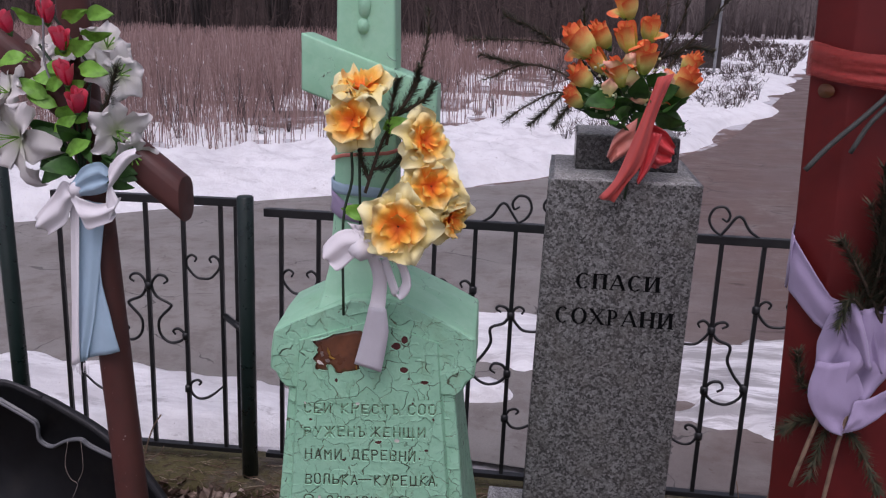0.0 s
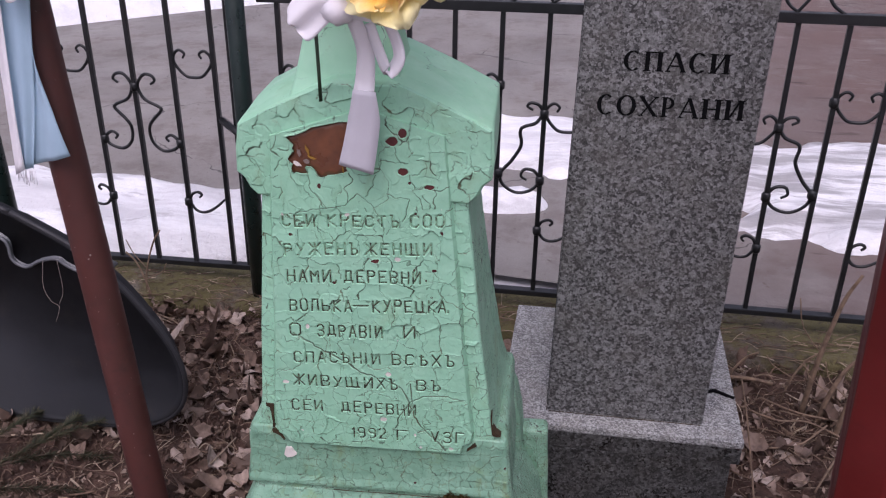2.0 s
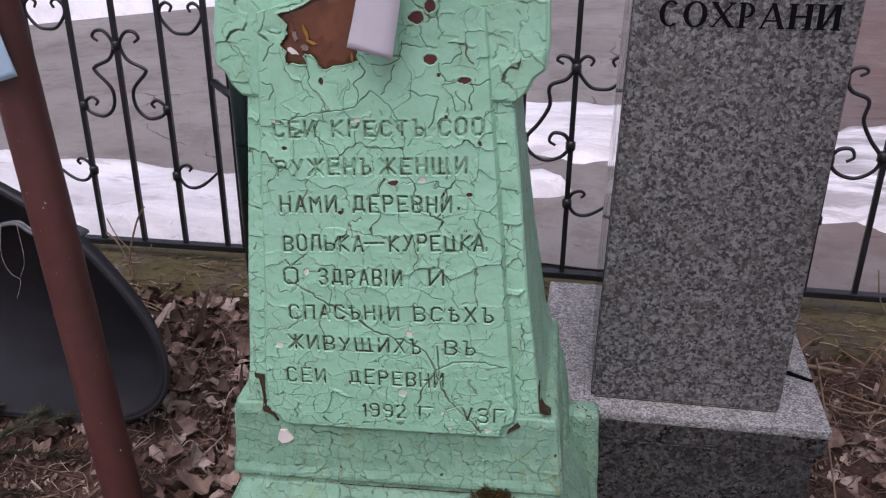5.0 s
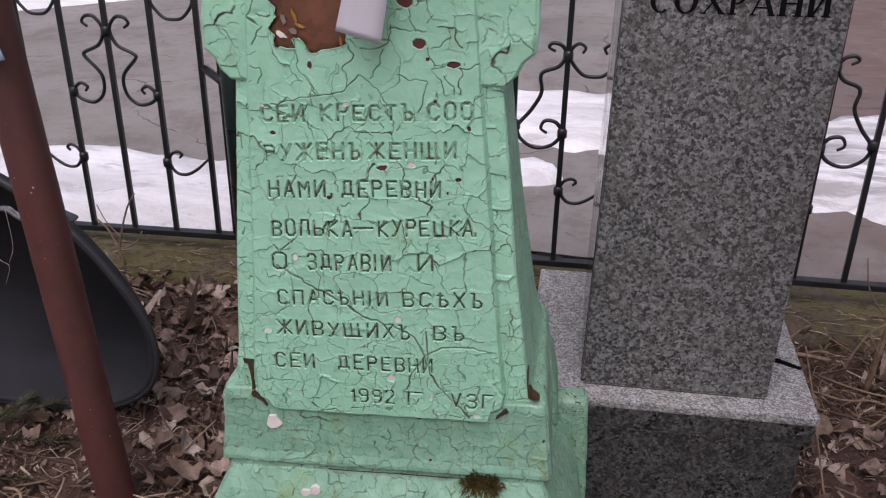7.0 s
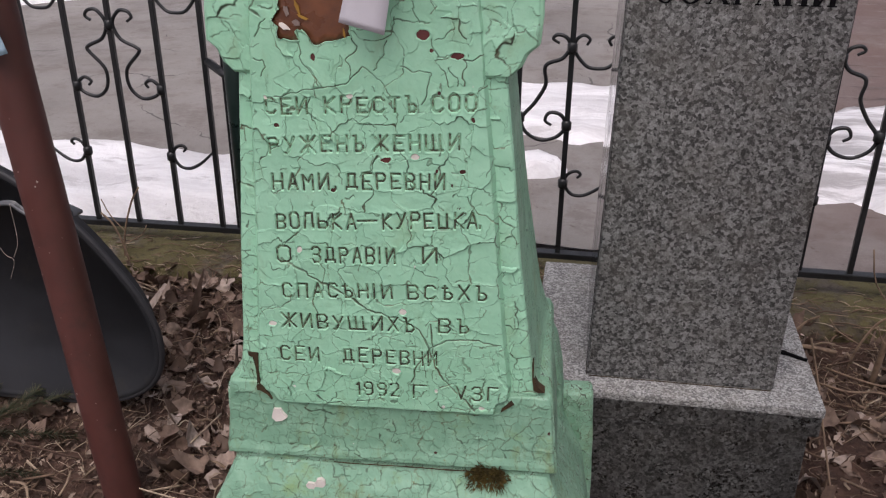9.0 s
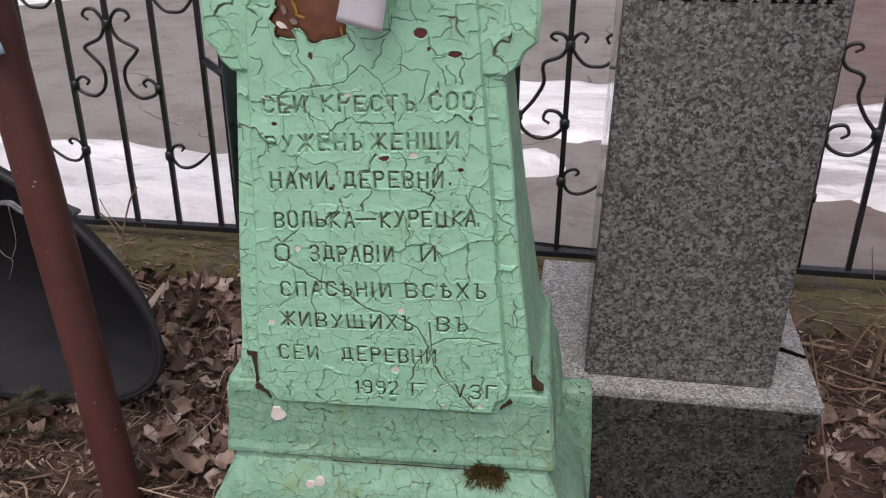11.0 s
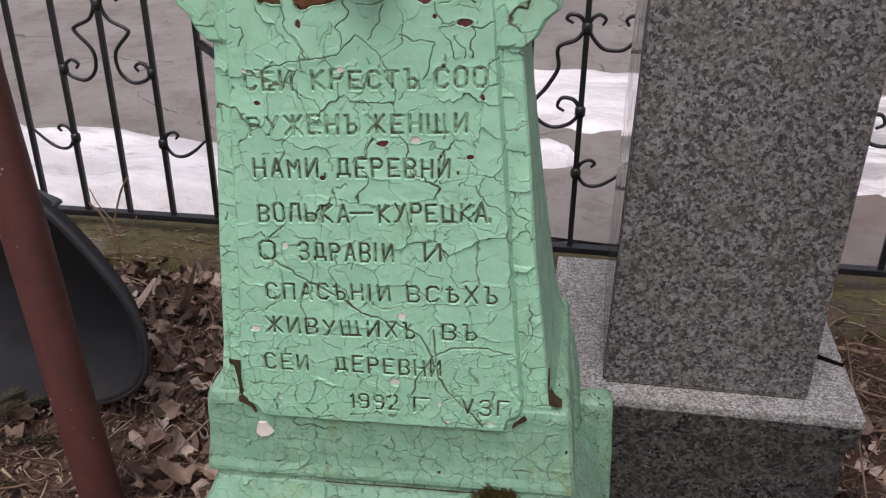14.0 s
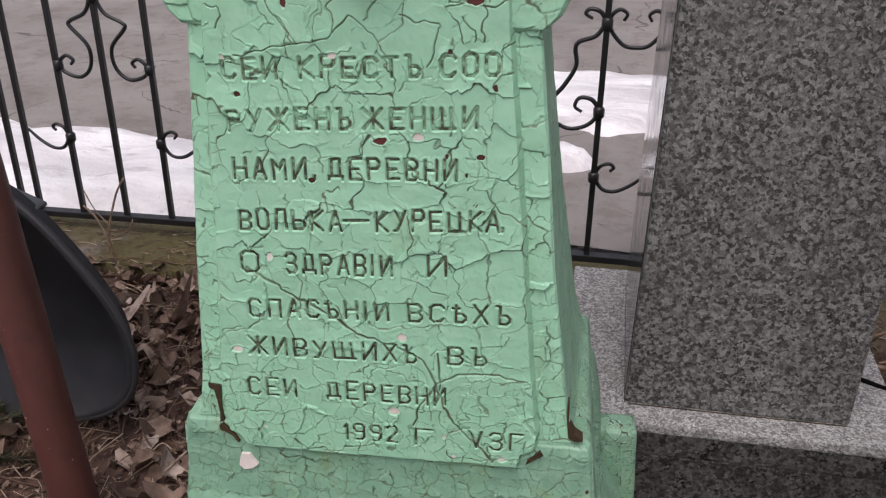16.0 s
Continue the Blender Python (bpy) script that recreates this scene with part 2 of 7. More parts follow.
SERIF = {
    "П": (0.95, [("v", 0.07, 0.29), ("v", 0.66, 0.88), ("h", 0.09, 0.86, 0.93, 1.0)]),
    "И": (0.98, [("v", 0.07, 0.29), ("v", 0.69, 0.91), ("d", 0.27, 0.06, 0.71, 0.94, 0.10)]),
    "Н": (0.98, [("v", 0.07, 0.29), ("v", 0.69, 0.91), ("h", 0.27, 0.71, 0.47, 0.54)]),
    "А": (0.98, [("d", 0.08, 0.02, 0.47, 1.0, 0.08), ("d", 0.47, 1.0, 0.86, 0.02, 0.20), ("h", 0.24, 0.72, 0.28, 0.34), ("f", 0.0, 0.24), ("f", 0.70, 0.99)]),
    "С": (0.86, [("a", 0.45, 0.5, 0.44, 0.52, 50, 310)]),
    "О": (0.98, [("a", 0.49, 0.5, 0.48, 0.52, 0, 360)]),
    "Х": (0.98, [("d", 0.12, 0.98, 0.84, 0.02, 0.21), ("d", 0.14, 0.02, 0.84, 0.98, 0.08), ("f", 0.02, 0.26), ("f", 0.70, 0.98), ("t", 0.02, 0.30), ("t", 0.72, 0.96)]),
    "Р": (0.78, [("v", 0.09, 0.27), ("b", 0.27, 0.70, 0.36, 0.30)]),
}


def write_serif(word, x0, x1, z0, z1, y, parent, material, depth=0.0012):
    """A word in broad carved letters with serifs."""
    total = sum(SERIF[ch][0] for ch in word) + 0.10 * (len(word) - 1)
    k, h, at = (x1 - x0) / total, z1 - z0, 0.0
    for ch in word:
        wide, strokes = SERIF[ch]
        sh = Shape()

        def slab(pts, n):
            o = [(x0 + (at + px) * k, z0 + pz * h) for px, pz in pts]
            sh.prism(o, y + 0.003, y - depth - 0.00004 * n)

        for n, s in enumerate(strokes):
            q = 3 * n
            if s[0] == "v":
                slab([(s[1], 0), (s[2], 0), (s[2], 1), (s[1], 1)], q)
                for zz in ((0.0, 0.05), (0.95, 1.0)):
                    slab([(s[1] - 0.08, zz[0]), (s[2] + 0.08, zz[0]), (s[2] + 0.08, zz[1]), (s[1] - 0.08, zz[1])], q + 1)
            elif s[0] == "h":
                slab([(s[1], s[3]), (s[2], s[3]), (s[2], s[4]), (s[1], s[4])], q)
            elif s[0] in "ft":
                z = 0.0 if s[0] == "f" else 0.95
                slab([(s[1], z), (s[2], z), (s[2], z + 0.05), (s[1], z + 0.05)], q)
            elif s[0] == "d":
                t = s[5] / 2
                slab([(s[1] - t, s[2]), (s[1] + t, s[2]), (s[3] + t, s[4]), (s[3] - t, s[4])], q)
            else:
                if s[0] == "a":
                    cx, cz, rx, rz, a0, a1 = s[1:]
                    tx = 0.21
                else:
                    cx, cz, rx, rz, a0, a1, tx = s[1], 0.70, s[3] + 0.02, s[4], -90, 90, 0.16
                m = 24
                for i in range(m):
                    pts = []
                    for a, side in ((a0 + (a1 - a0) * i / m, 0), (a0 + (a1 - a0) * (i + 1) / m, 0), (a0 + (a1 - a0) * (i + 1) / m, 1), (a0 + (a1 - a0) * i / m, 1)):
                        ca, sa = math.cos(radians(a)), math.sin(radians(a))
                        pts.append((cx + (rx - side * tx) * ca, cz + (rz - side * 0.055) * sa))
                    slab(pts, q)
        part("letter", sh, material, parent)
        at += wide + 0.10


# ---- materials ----
class Nodes:
    """A material with a Principled shader and short calls for its nodes."""

    def __init__(self, name, rough=0.7, metal=0.0, coords="Object"):
        self.m = bpy.data.materials.new(name)
        self.m.use_nodes = True
        self.t = self.m.node_tree
        self.b = self.t.nodes["Principled BSDF"]
        self.b.inputs["Roughness"].default_value, self.b.inputs["Metallic"].default_value = rough, metal
        self.co = self.t.nodes.new("ShaderNodeTexCoord").outputs[coords]

    def put(self, socket, value):
        if isinstance(value, bpy.types.NodeSocket):
            self.t.links.new(value, socket)
        else:
            socket.default_value = value

    def node(self, kind, out=0, **inputs):
        n = self.t.nodes.new(kind)
        for k, v in inputs.items():
            self.put(n.inputs[k.replace("_", " ")], v)
        return n.outputs[out]

    def noise(self, scale, detail=4.0, rough=0.55, at=None, out="Fac", stretch=None):
        co = at or self.co
        if stretch:
            n = self.t.nodes.new("ShaderNodeMapping")
            n.inputs["Scale"].default_value = stretch
            self.put(n.inputs["Vector"], co)
            co = n.outputs[0]
        n = self.t.nodes.new("ShaderNodeTexNoise")
        n.inputs["Scale"].default_value, n.inputs["Detail"].default_value, n.inputs["Roughness"].default_value = scale, detail, rough
        self.put(n.inputs["Vector"], co)
        return n.outputs["Color" if out == "Color" else 0]

    def cells(self, scale, feature="F1", at=None, out="Distance", randomness=1.0):
        n = self.t.nodes.new("ShaderNodeTexVoronoi")
        n.feature = feature
        n.inputs["Scale"].default_value = scale
        n.inputs["Randomness"].default_value = randomness
        self.put(n.inputs["Vector"], at or self.co)
        return n.outputs[out]

    def bent(self, scale, amount):
        """The coordinates, bent by noise."""
        n = self.t.nodes.new("ShaderNodeVectorMath")
        n.operation = "MULTIPLY_ADD"
        self.put(n.inputs[0], self.noise(scale, 3, out="Color"))
        n.inputs[1].default_value = (amount,) * 3
        self.put(n.inputs[2], self.co)
        return n.outputs[0]

    def step(self, value, lo, hi, a=0.0, b=1.0):
        n = self.t.nodes.new("ShaderNodeMapRange")
        n.interpolation_type = "SMOOTHSTEP"
        for k, v in enumerate((value, lo, hi, a, b)):
            self.put(n.inputs[k], v)
        return n.outputs[0]

    def math(self, op, a, b=0.0, c=0.0):
        n = self.t.nodes.new("ShaderNodeMath")
        n.operation = op
        for k, v in enumerate((a, b, c)):
            self.put(n.inputs[k], v)
        return n.outputs[0]

    def mix(self, fac, a, b, how="MIX"):
        n = self.t.nodes.new("ShaderNodeMix")
        n.data_type, n.blend_type = "RGBA", how
        self.put(n.inputs[0], fac)
        for k, v in ((6, a), (7, b)):
            self.put(n.inputs[k], v if isinstance(v, bpy.types.NodeSocket) else (*v, 1.0))
        return n.outputs[2]

    def ramp(self, fac, *stops):
        n = self.t.nodes.new("ShaderNodeValToRGB")
        e = n.color_ramp.elements
        while len(e) < len(stops):
            e.new(0.5)
        for k, (at, c) in enumerate(stops):
            e[k].position, e[k].color = at, (*c, 1.0)
        self.put(n.inputs[0], fac)
        return n.outputs[0]

    def random(self, island=False):
        if island:
            return self.t.nodes.new("ShaderNodeNewGeometry").outputs["Random Per Island"]
        return self.t.nodes.new("ShaderNodeObjectInfo").outputs["Random"]

    def colour(self, c):
        self.put(self.b.inputs["Base Color"], c if isinstance(c, bpy.types.NodeSocket) else (*c, 1.0))
        return self

    def rough(self, r):
        self.put(self.b.inputs["Roughness"], r)
        return self

    def bump(self, height, strength=0.4, distance=0.002):
        n = self.t.nodes.new("ShaderNodeBump")
        n.inputs["Strength"].default_value, n.inputs["Distance"].default_value = strength, distance
        self.put(n.inputs["Height"], height)
        self.put(self.b.inputs["Normal"], n.outputs[0])
        return self


def plain(name, colour, rough=0.7, metal=0.0, grain=30, spread=0.25, bump=0.2, depth=0.001, dirt=None):
    """A surface of one colour, with stains and grain."""
    n = Nodes(name, rough, metal)
    dark = tuple(c * (1 - spread) for c in colour)
    light = tuple(min(1.0, c * (1 + spread)) for c in colour)
    big = n.noise(grain / 8, 4)
    col = n.ramp(n.math("ADD", n.math("MULTIPLY", big, 0.6), n.math("MULTIPLY", n.noise(grain, 6), 0.4)), (0.3, dark), (0.7, light))
    if dirt:
        col = n.mix(n.step(n.noise(grain / 3, 6, 0.7), 0.52, 0.7, 0.0, 0.8), col, dirt)
    n.colour(col)
    n.rough(n.step(n.noise(grain / 2, 5), 0.3, 0.7, max(0.0, rough - 0.1), min(1.0, rough + 0.12)))
    n.bump(n.noise(grain * 3, 6), bump, depth)
    return n.m


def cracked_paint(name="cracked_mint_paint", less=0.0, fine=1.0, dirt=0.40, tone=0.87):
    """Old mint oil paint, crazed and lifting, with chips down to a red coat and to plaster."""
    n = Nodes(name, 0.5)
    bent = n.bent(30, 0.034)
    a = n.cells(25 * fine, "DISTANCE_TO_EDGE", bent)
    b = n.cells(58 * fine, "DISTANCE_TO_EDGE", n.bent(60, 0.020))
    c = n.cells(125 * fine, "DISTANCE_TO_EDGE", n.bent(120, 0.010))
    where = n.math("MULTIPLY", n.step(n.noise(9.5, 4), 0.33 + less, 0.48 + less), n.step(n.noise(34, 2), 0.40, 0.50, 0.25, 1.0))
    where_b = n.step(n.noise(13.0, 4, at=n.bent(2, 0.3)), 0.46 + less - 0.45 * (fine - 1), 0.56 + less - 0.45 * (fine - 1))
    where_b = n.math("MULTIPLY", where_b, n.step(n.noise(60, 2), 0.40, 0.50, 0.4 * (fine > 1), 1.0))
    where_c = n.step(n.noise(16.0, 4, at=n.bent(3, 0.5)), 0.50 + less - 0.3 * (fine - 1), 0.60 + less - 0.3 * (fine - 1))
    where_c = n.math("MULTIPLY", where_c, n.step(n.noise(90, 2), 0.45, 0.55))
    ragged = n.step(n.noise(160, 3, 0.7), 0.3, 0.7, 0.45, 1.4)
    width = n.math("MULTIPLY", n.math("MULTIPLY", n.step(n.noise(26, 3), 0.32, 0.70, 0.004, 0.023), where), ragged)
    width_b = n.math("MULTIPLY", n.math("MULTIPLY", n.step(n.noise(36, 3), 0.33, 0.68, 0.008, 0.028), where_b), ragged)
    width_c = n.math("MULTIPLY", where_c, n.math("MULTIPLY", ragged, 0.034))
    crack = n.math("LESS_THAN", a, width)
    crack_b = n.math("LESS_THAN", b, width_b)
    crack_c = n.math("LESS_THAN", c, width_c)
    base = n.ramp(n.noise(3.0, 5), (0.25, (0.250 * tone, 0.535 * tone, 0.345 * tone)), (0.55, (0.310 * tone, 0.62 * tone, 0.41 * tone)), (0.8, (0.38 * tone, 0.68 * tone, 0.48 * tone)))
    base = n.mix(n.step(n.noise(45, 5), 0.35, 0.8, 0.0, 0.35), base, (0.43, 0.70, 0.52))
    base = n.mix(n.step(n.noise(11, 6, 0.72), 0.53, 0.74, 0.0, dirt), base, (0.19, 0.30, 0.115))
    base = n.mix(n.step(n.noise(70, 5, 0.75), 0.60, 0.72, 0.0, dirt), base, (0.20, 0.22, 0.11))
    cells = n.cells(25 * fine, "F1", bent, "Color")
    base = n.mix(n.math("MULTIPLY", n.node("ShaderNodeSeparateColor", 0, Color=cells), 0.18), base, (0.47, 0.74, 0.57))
    # pale band beside the cracks: highlight of curled edges painted as colour
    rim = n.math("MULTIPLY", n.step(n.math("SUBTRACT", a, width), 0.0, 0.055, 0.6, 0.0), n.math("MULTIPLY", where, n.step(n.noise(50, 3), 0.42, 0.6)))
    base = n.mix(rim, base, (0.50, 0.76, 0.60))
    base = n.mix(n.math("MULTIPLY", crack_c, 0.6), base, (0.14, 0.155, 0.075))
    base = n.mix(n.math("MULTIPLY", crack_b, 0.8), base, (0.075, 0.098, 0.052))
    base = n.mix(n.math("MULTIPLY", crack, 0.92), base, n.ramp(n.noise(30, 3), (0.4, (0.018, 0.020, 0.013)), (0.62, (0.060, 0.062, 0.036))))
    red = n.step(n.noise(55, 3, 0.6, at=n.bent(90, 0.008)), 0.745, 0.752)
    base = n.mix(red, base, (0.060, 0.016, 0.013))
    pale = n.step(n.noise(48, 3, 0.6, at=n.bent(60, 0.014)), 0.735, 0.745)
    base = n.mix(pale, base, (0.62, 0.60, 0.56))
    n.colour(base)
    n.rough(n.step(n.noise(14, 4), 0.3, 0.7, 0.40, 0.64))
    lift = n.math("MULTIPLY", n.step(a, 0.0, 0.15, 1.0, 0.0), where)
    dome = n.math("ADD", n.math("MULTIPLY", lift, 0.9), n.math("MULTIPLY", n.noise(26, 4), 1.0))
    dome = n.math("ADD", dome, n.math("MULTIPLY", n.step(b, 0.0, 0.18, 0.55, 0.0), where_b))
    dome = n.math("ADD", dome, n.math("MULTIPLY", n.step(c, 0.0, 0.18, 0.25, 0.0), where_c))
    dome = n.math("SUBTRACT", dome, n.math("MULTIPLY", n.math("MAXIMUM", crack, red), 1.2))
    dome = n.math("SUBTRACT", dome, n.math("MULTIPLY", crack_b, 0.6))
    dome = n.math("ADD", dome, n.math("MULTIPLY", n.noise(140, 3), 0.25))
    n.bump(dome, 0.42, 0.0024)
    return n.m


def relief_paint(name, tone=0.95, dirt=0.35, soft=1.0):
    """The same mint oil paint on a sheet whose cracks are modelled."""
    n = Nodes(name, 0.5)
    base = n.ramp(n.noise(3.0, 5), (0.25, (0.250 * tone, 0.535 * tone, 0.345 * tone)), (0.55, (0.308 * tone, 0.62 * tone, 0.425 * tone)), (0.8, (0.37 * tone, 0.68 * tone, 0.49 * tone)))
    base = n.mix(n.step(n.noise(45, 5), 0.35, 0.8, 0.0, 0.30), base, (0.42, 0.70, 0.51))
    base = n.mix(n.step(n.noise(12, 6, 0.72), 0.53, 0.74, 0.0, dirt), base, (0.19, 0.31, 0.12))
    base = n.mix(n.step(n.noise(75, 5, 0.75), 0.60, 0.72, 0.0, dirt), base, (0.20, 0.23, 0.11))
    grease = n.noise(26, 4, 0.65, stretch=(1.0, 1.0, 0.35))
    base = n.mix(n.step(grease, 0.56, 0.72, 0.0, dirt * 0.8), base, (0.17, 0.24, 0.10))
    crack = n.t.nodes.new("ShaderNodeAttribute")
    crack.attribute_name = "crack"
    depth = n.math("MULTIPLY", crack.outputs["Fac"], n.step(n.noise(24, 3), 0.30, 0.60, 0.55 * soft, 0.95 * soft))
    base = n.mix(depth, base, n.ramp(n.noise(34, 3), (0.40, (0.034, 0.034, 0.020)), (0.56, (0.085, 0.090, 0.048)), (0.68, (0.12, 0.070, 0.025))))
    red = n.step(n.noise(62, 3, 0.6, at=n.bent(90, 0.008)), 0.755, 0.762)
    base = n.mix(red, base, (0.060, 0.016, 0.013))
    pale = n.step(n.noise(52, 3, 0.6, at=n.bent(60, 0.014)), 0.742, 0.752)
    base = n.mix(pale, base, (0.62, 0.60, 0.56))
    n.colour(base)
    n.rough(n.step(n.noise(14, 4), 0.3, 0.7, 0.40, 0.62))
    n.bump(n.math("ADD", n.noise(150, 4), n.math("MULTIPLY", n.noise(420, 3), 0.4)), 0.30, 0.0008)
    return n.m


def granite(name, rough, light=1.0, scale=200, soft=0.0):
    """Grey granite with black mica and pale feldspar."""
    n = Nodes(name, rough)
    bent = n.bent(170, 0.006)
    cells = n.node("ShaderNodeSeparateColor", 0, Color=n.cells(scale, "F1", bent, "Color"))
    fine = n.node("ShaderNodeSeparateColor", 1, Color=n.cells(scale * 2.3, "F1", bent, "Color"))
    v = n.math("ADD", n.math("MULTIPLY", cells, 0.52), n.math("MULTIPLY", fine, 0.24))
    v = n.math("ADD", v, n.math("MULTIPLY", n.noise(300, 4, 0.6), 0.24))
    v = n.math("ADD", v, n.math("MULTIPLY", n.math("SUBTRACT", n.noise(40, 5), 0.5), 0.30))
    k = light
    lo, hi = 0.016 + soft, 0.255 - soft
    col = n.ramp(v, (0.27, (lo * k, lo * k, lo * k)), (0.35, (0.046 * k, 0.046 * k, 0.044 * k)), (0.46, (0.096 * k, 0.096 * k, 0.093 * k)),
                 (0.62, (0.152 * k, 0.153 * k, 0.149 * k)), (0.80, (hi * k, hi * 1.01 * k, hi * 0.99 * k)))
    col = n.mix(n.step(n.noise(14, 6, 0.65), 0.42, 0.70, 0.0, 0.32), col, (0.112 * k, 0.104 * k, 0.090 * k))
    n.colour(col)
    n.rough(n.step(n.noise(18, 4), 0.3, 0.7, max(0.03, rough - 0.08), rough + 0.08))
    n.bump(n.math("ADD", n.noise(300, 3), n.math("MULTIPLY", v, 0.5)), 0.25 if rough > 0.3 else 0.02, 0.0008)
    return n.m


def worn_letters(name="worn_dark_letters", bare=0.0):
    """Dark grooves with remains of the mint paint."""
    n = Nodes(name, 0.7)
    col = n.ramp(n.noise(130, 5, 0.65), (0.36 - bare, (0.024, 0.024, 0.016)), (0.50 - bare, (0.065, 0.075, 0.045)), (0.58 - bare, (0.15, 0.24, 0.14)), (0.66 - bare, (0.25, 0.48, 0.32)))
    col = n.mix(n.step(n.noise(30, 3), 0.70, 0.74, 0.0, 0.7), col, (0.17, 0.085, 0.03))
    n.colour(col).bump(n.noise(150, 4), 0.4, 0.001)
    return n.m


def petal_paint(name, stops, rough=0.65, vein=0.18):
    """Cloth petals, their colour running from the heart (uv y = 0) to the rim (1)."""
    n = Nodes(name, rough, coords="UV")
    y = n.node("ShaderNodeSeparateXYZ", 1, Vector=n.co)
    obj = n.t.nodes.new("ShaderNodeTexCoord").outputs["Object"]
    y = n.math("ADD", y, n.math("MULTIPLY", n.math("SUBTRACT", n.noise(60, 4, at=obj), 0.5), 0.35))
    col = n.ramp(y, *stops)
    lines = n.noise(24, 3, stretch=(3.0, 0.25, 1.0))
    n.colour(n.mix(n.math("MULTIPLY", n.step(lines, 0.4, 0.7), vein), col, (0.55, 0.30, 0.08), "MULTIPLY"))
    n.bump(lines, 0.35, 0.002)
    n.b.inputs["Subsurface Weight"].default_value = 0.0
    return n.m


def cloth(name, colour, rough=0.68, sheen=0.2):
    n = Nodes(name, rough)
    dark = tuple(c * 0.78 for c in colour)
    n.colour(n.mix(n.noise(14, 4), dark, colour))
    n.b.inputs["Sheen Weight"].default_value = sheen
    n.bump(n.math("ADD", n.noise(35, 4), n.math("MULTIPLY", n.noise(500, 2), 0.3)), 0.35, 0.0025)
    return n.m


def soil_mix():
    n = Nodes("damp_soil", 0.92)
    col = n.ramp(n.noise(11, 8, 0.7), (0.28, (0.024, 0.013, 0.009)), (0.5, (0.084, 0.045, 0.031)), (0.72, (0.160, 0.090, 0.064)))
    col = n.mix(n.step(n.noise(90, 5, 0.7), 0.55, 0.68, 0.0, 0.45), col, (0.15, 0.10, 0.078))
    col = n.mix(n.step(n.noise(2.2, 6, 0.65), 0.58, 0.70, 0.0, 0.6), col, (0.045, 0.048, 0.016))
    n.colour(col).bump(n.math("ADD", n.noise(28, 8, 0.72), n.math("MULTIPLY", n.noise(120, 5, 0.7), 0.5)), 1.0, 0.012)
    return n.m


def field_mix():
    n = Nodes("dead_grass_field", 0.95)
    col = n.ramp(n.noise(1.6, 7, 0.7), (0.3, (0.10, 0.066, 0.056)), (0.55, (0.19, 0.128, 0.112)), (0.75, (0.28, 0.20, 0.175)))
    n.colour(n.mix(n.step(n.noise(0.55, 6, 0.7), 0.46, 0.54, 0.0, 0.9), col, (0.62, 0.62, 0.65)))
    n.bump(n.noise(6, 7), 0.8, 0.06)
    return n.m


def asphalt_mix():
    n = Nodes("wet_asphalt", 0.75)
    speck = n.noise(260, 3)
    tone = n.math("ADD", n.math("MULTIPLY", n.noise(1.3, 7, 0.65), 0.62), n.math("MULTIPLY", speck, 0.38))
    col = n.ramp(tone, (0.32, (0.170, 0.156, 0.144)), (0.5, (0.235, 0.218, 0.202)), (0.68, (0.310, 0.290, 0.270)))
    col = n.mix(n.step(n.noise(5.5, 7, 0.7), 0.48, 0.62, 0.0, 0.45), col, (0.135, 0.105, 0.094))
    col = n.mix(n.step(n.noise(38, 5, 0.7), 0.60, 0.70, 0.0, 0.6), col, (0.07, 0.048, 0.040))
    mud = n.step(n.noise(1.7, 8, 0.75), 0.22, 0.52)
    east = n.step(n.node("ShaderNodeSeparateXYZ", 0, Vector=n.co), 0.0, 1.6)
    col = n.mix(n.math("MULTIPLY", n.math("MULTIPLY", mud, east), 0.85), col, (0.135, 0.082, 0.070))
    streak = n.step(n.noise(2.6, 6, 0.6, stretch=(0.7, 3.2, 1.0)), 0.60, 0.66)
    col = n.mix(n.math("MULTIPLY", streak, n.math("MULTIPLY", east, 0.8)), col, (0.060, 0.036, 0.030))
    col = n.mix(n.math("MULTIPLY", n.step(n.noise(3.4, 7, 0.7, stretch=(0.8, 2.6, 1.0)), 0.55, 0.66), n.math("MULTIPLY", east, 0.6)), col, (0.24, 0.205, 0.190))
    crack = n.math("LESS_THAN", n.cells(1.1, "DISTANCE_TO_EDGE", n.bent(4, 0.22)), n.step(n.noise(1.5, 3), 0.48, 0.7, 0.0, 0.010))
    n.colour(n.mix(n.math("MULTIPLY", crack, 0.7), col, (0.04, 0.035, 0.033)))
    n.rough(n.step(n.noise(1.4, 5), 0.35, 0.65, 0.55, 0.9))
    n.bump(n.math("ADD", speck, n.noise(14, 6, 0.65)), 0.5, 0.004)
    return n.m


def snow_mix():
    n = Nodes("old_snow", 0.6)
    col = n.mix(n.step(n.noise(2.6, 8, 0.72), 0.42, 0.70), (0.95, 0.95, 0.96), (0.80, 0.79, 0.80))
    col = n.mix(n.step(n.noise(3.2, 7, 0.7, stretch=(0.6, 2.6, 1.0)), 0.56, 0.70, 0.0, 0.5), col, (0.58, 0.565, 0.57))
    col = n.mix(n.step(n.noise(9, 7, 0.75), 0.60, 0.74, 0.0, 0.6), col, (0.28, 0.24, 0.215))
    col = n.mix(n.step(n.noise(55, 4, 0.6), 0.70, 0.76, 0.0, 0.7), col, (0.12, 0.09, 0.07))
    n.colour(col)
    n.bump(n.math("ADD", n.noise(12, 7, 0.66), n.math("MULTIPLY", n.noise(55, 5, 0.7), 0.5)), 0.9, 0.03)
    n.b.inputs["Subsurface Weight"].default_value = 0.0
    return n.m


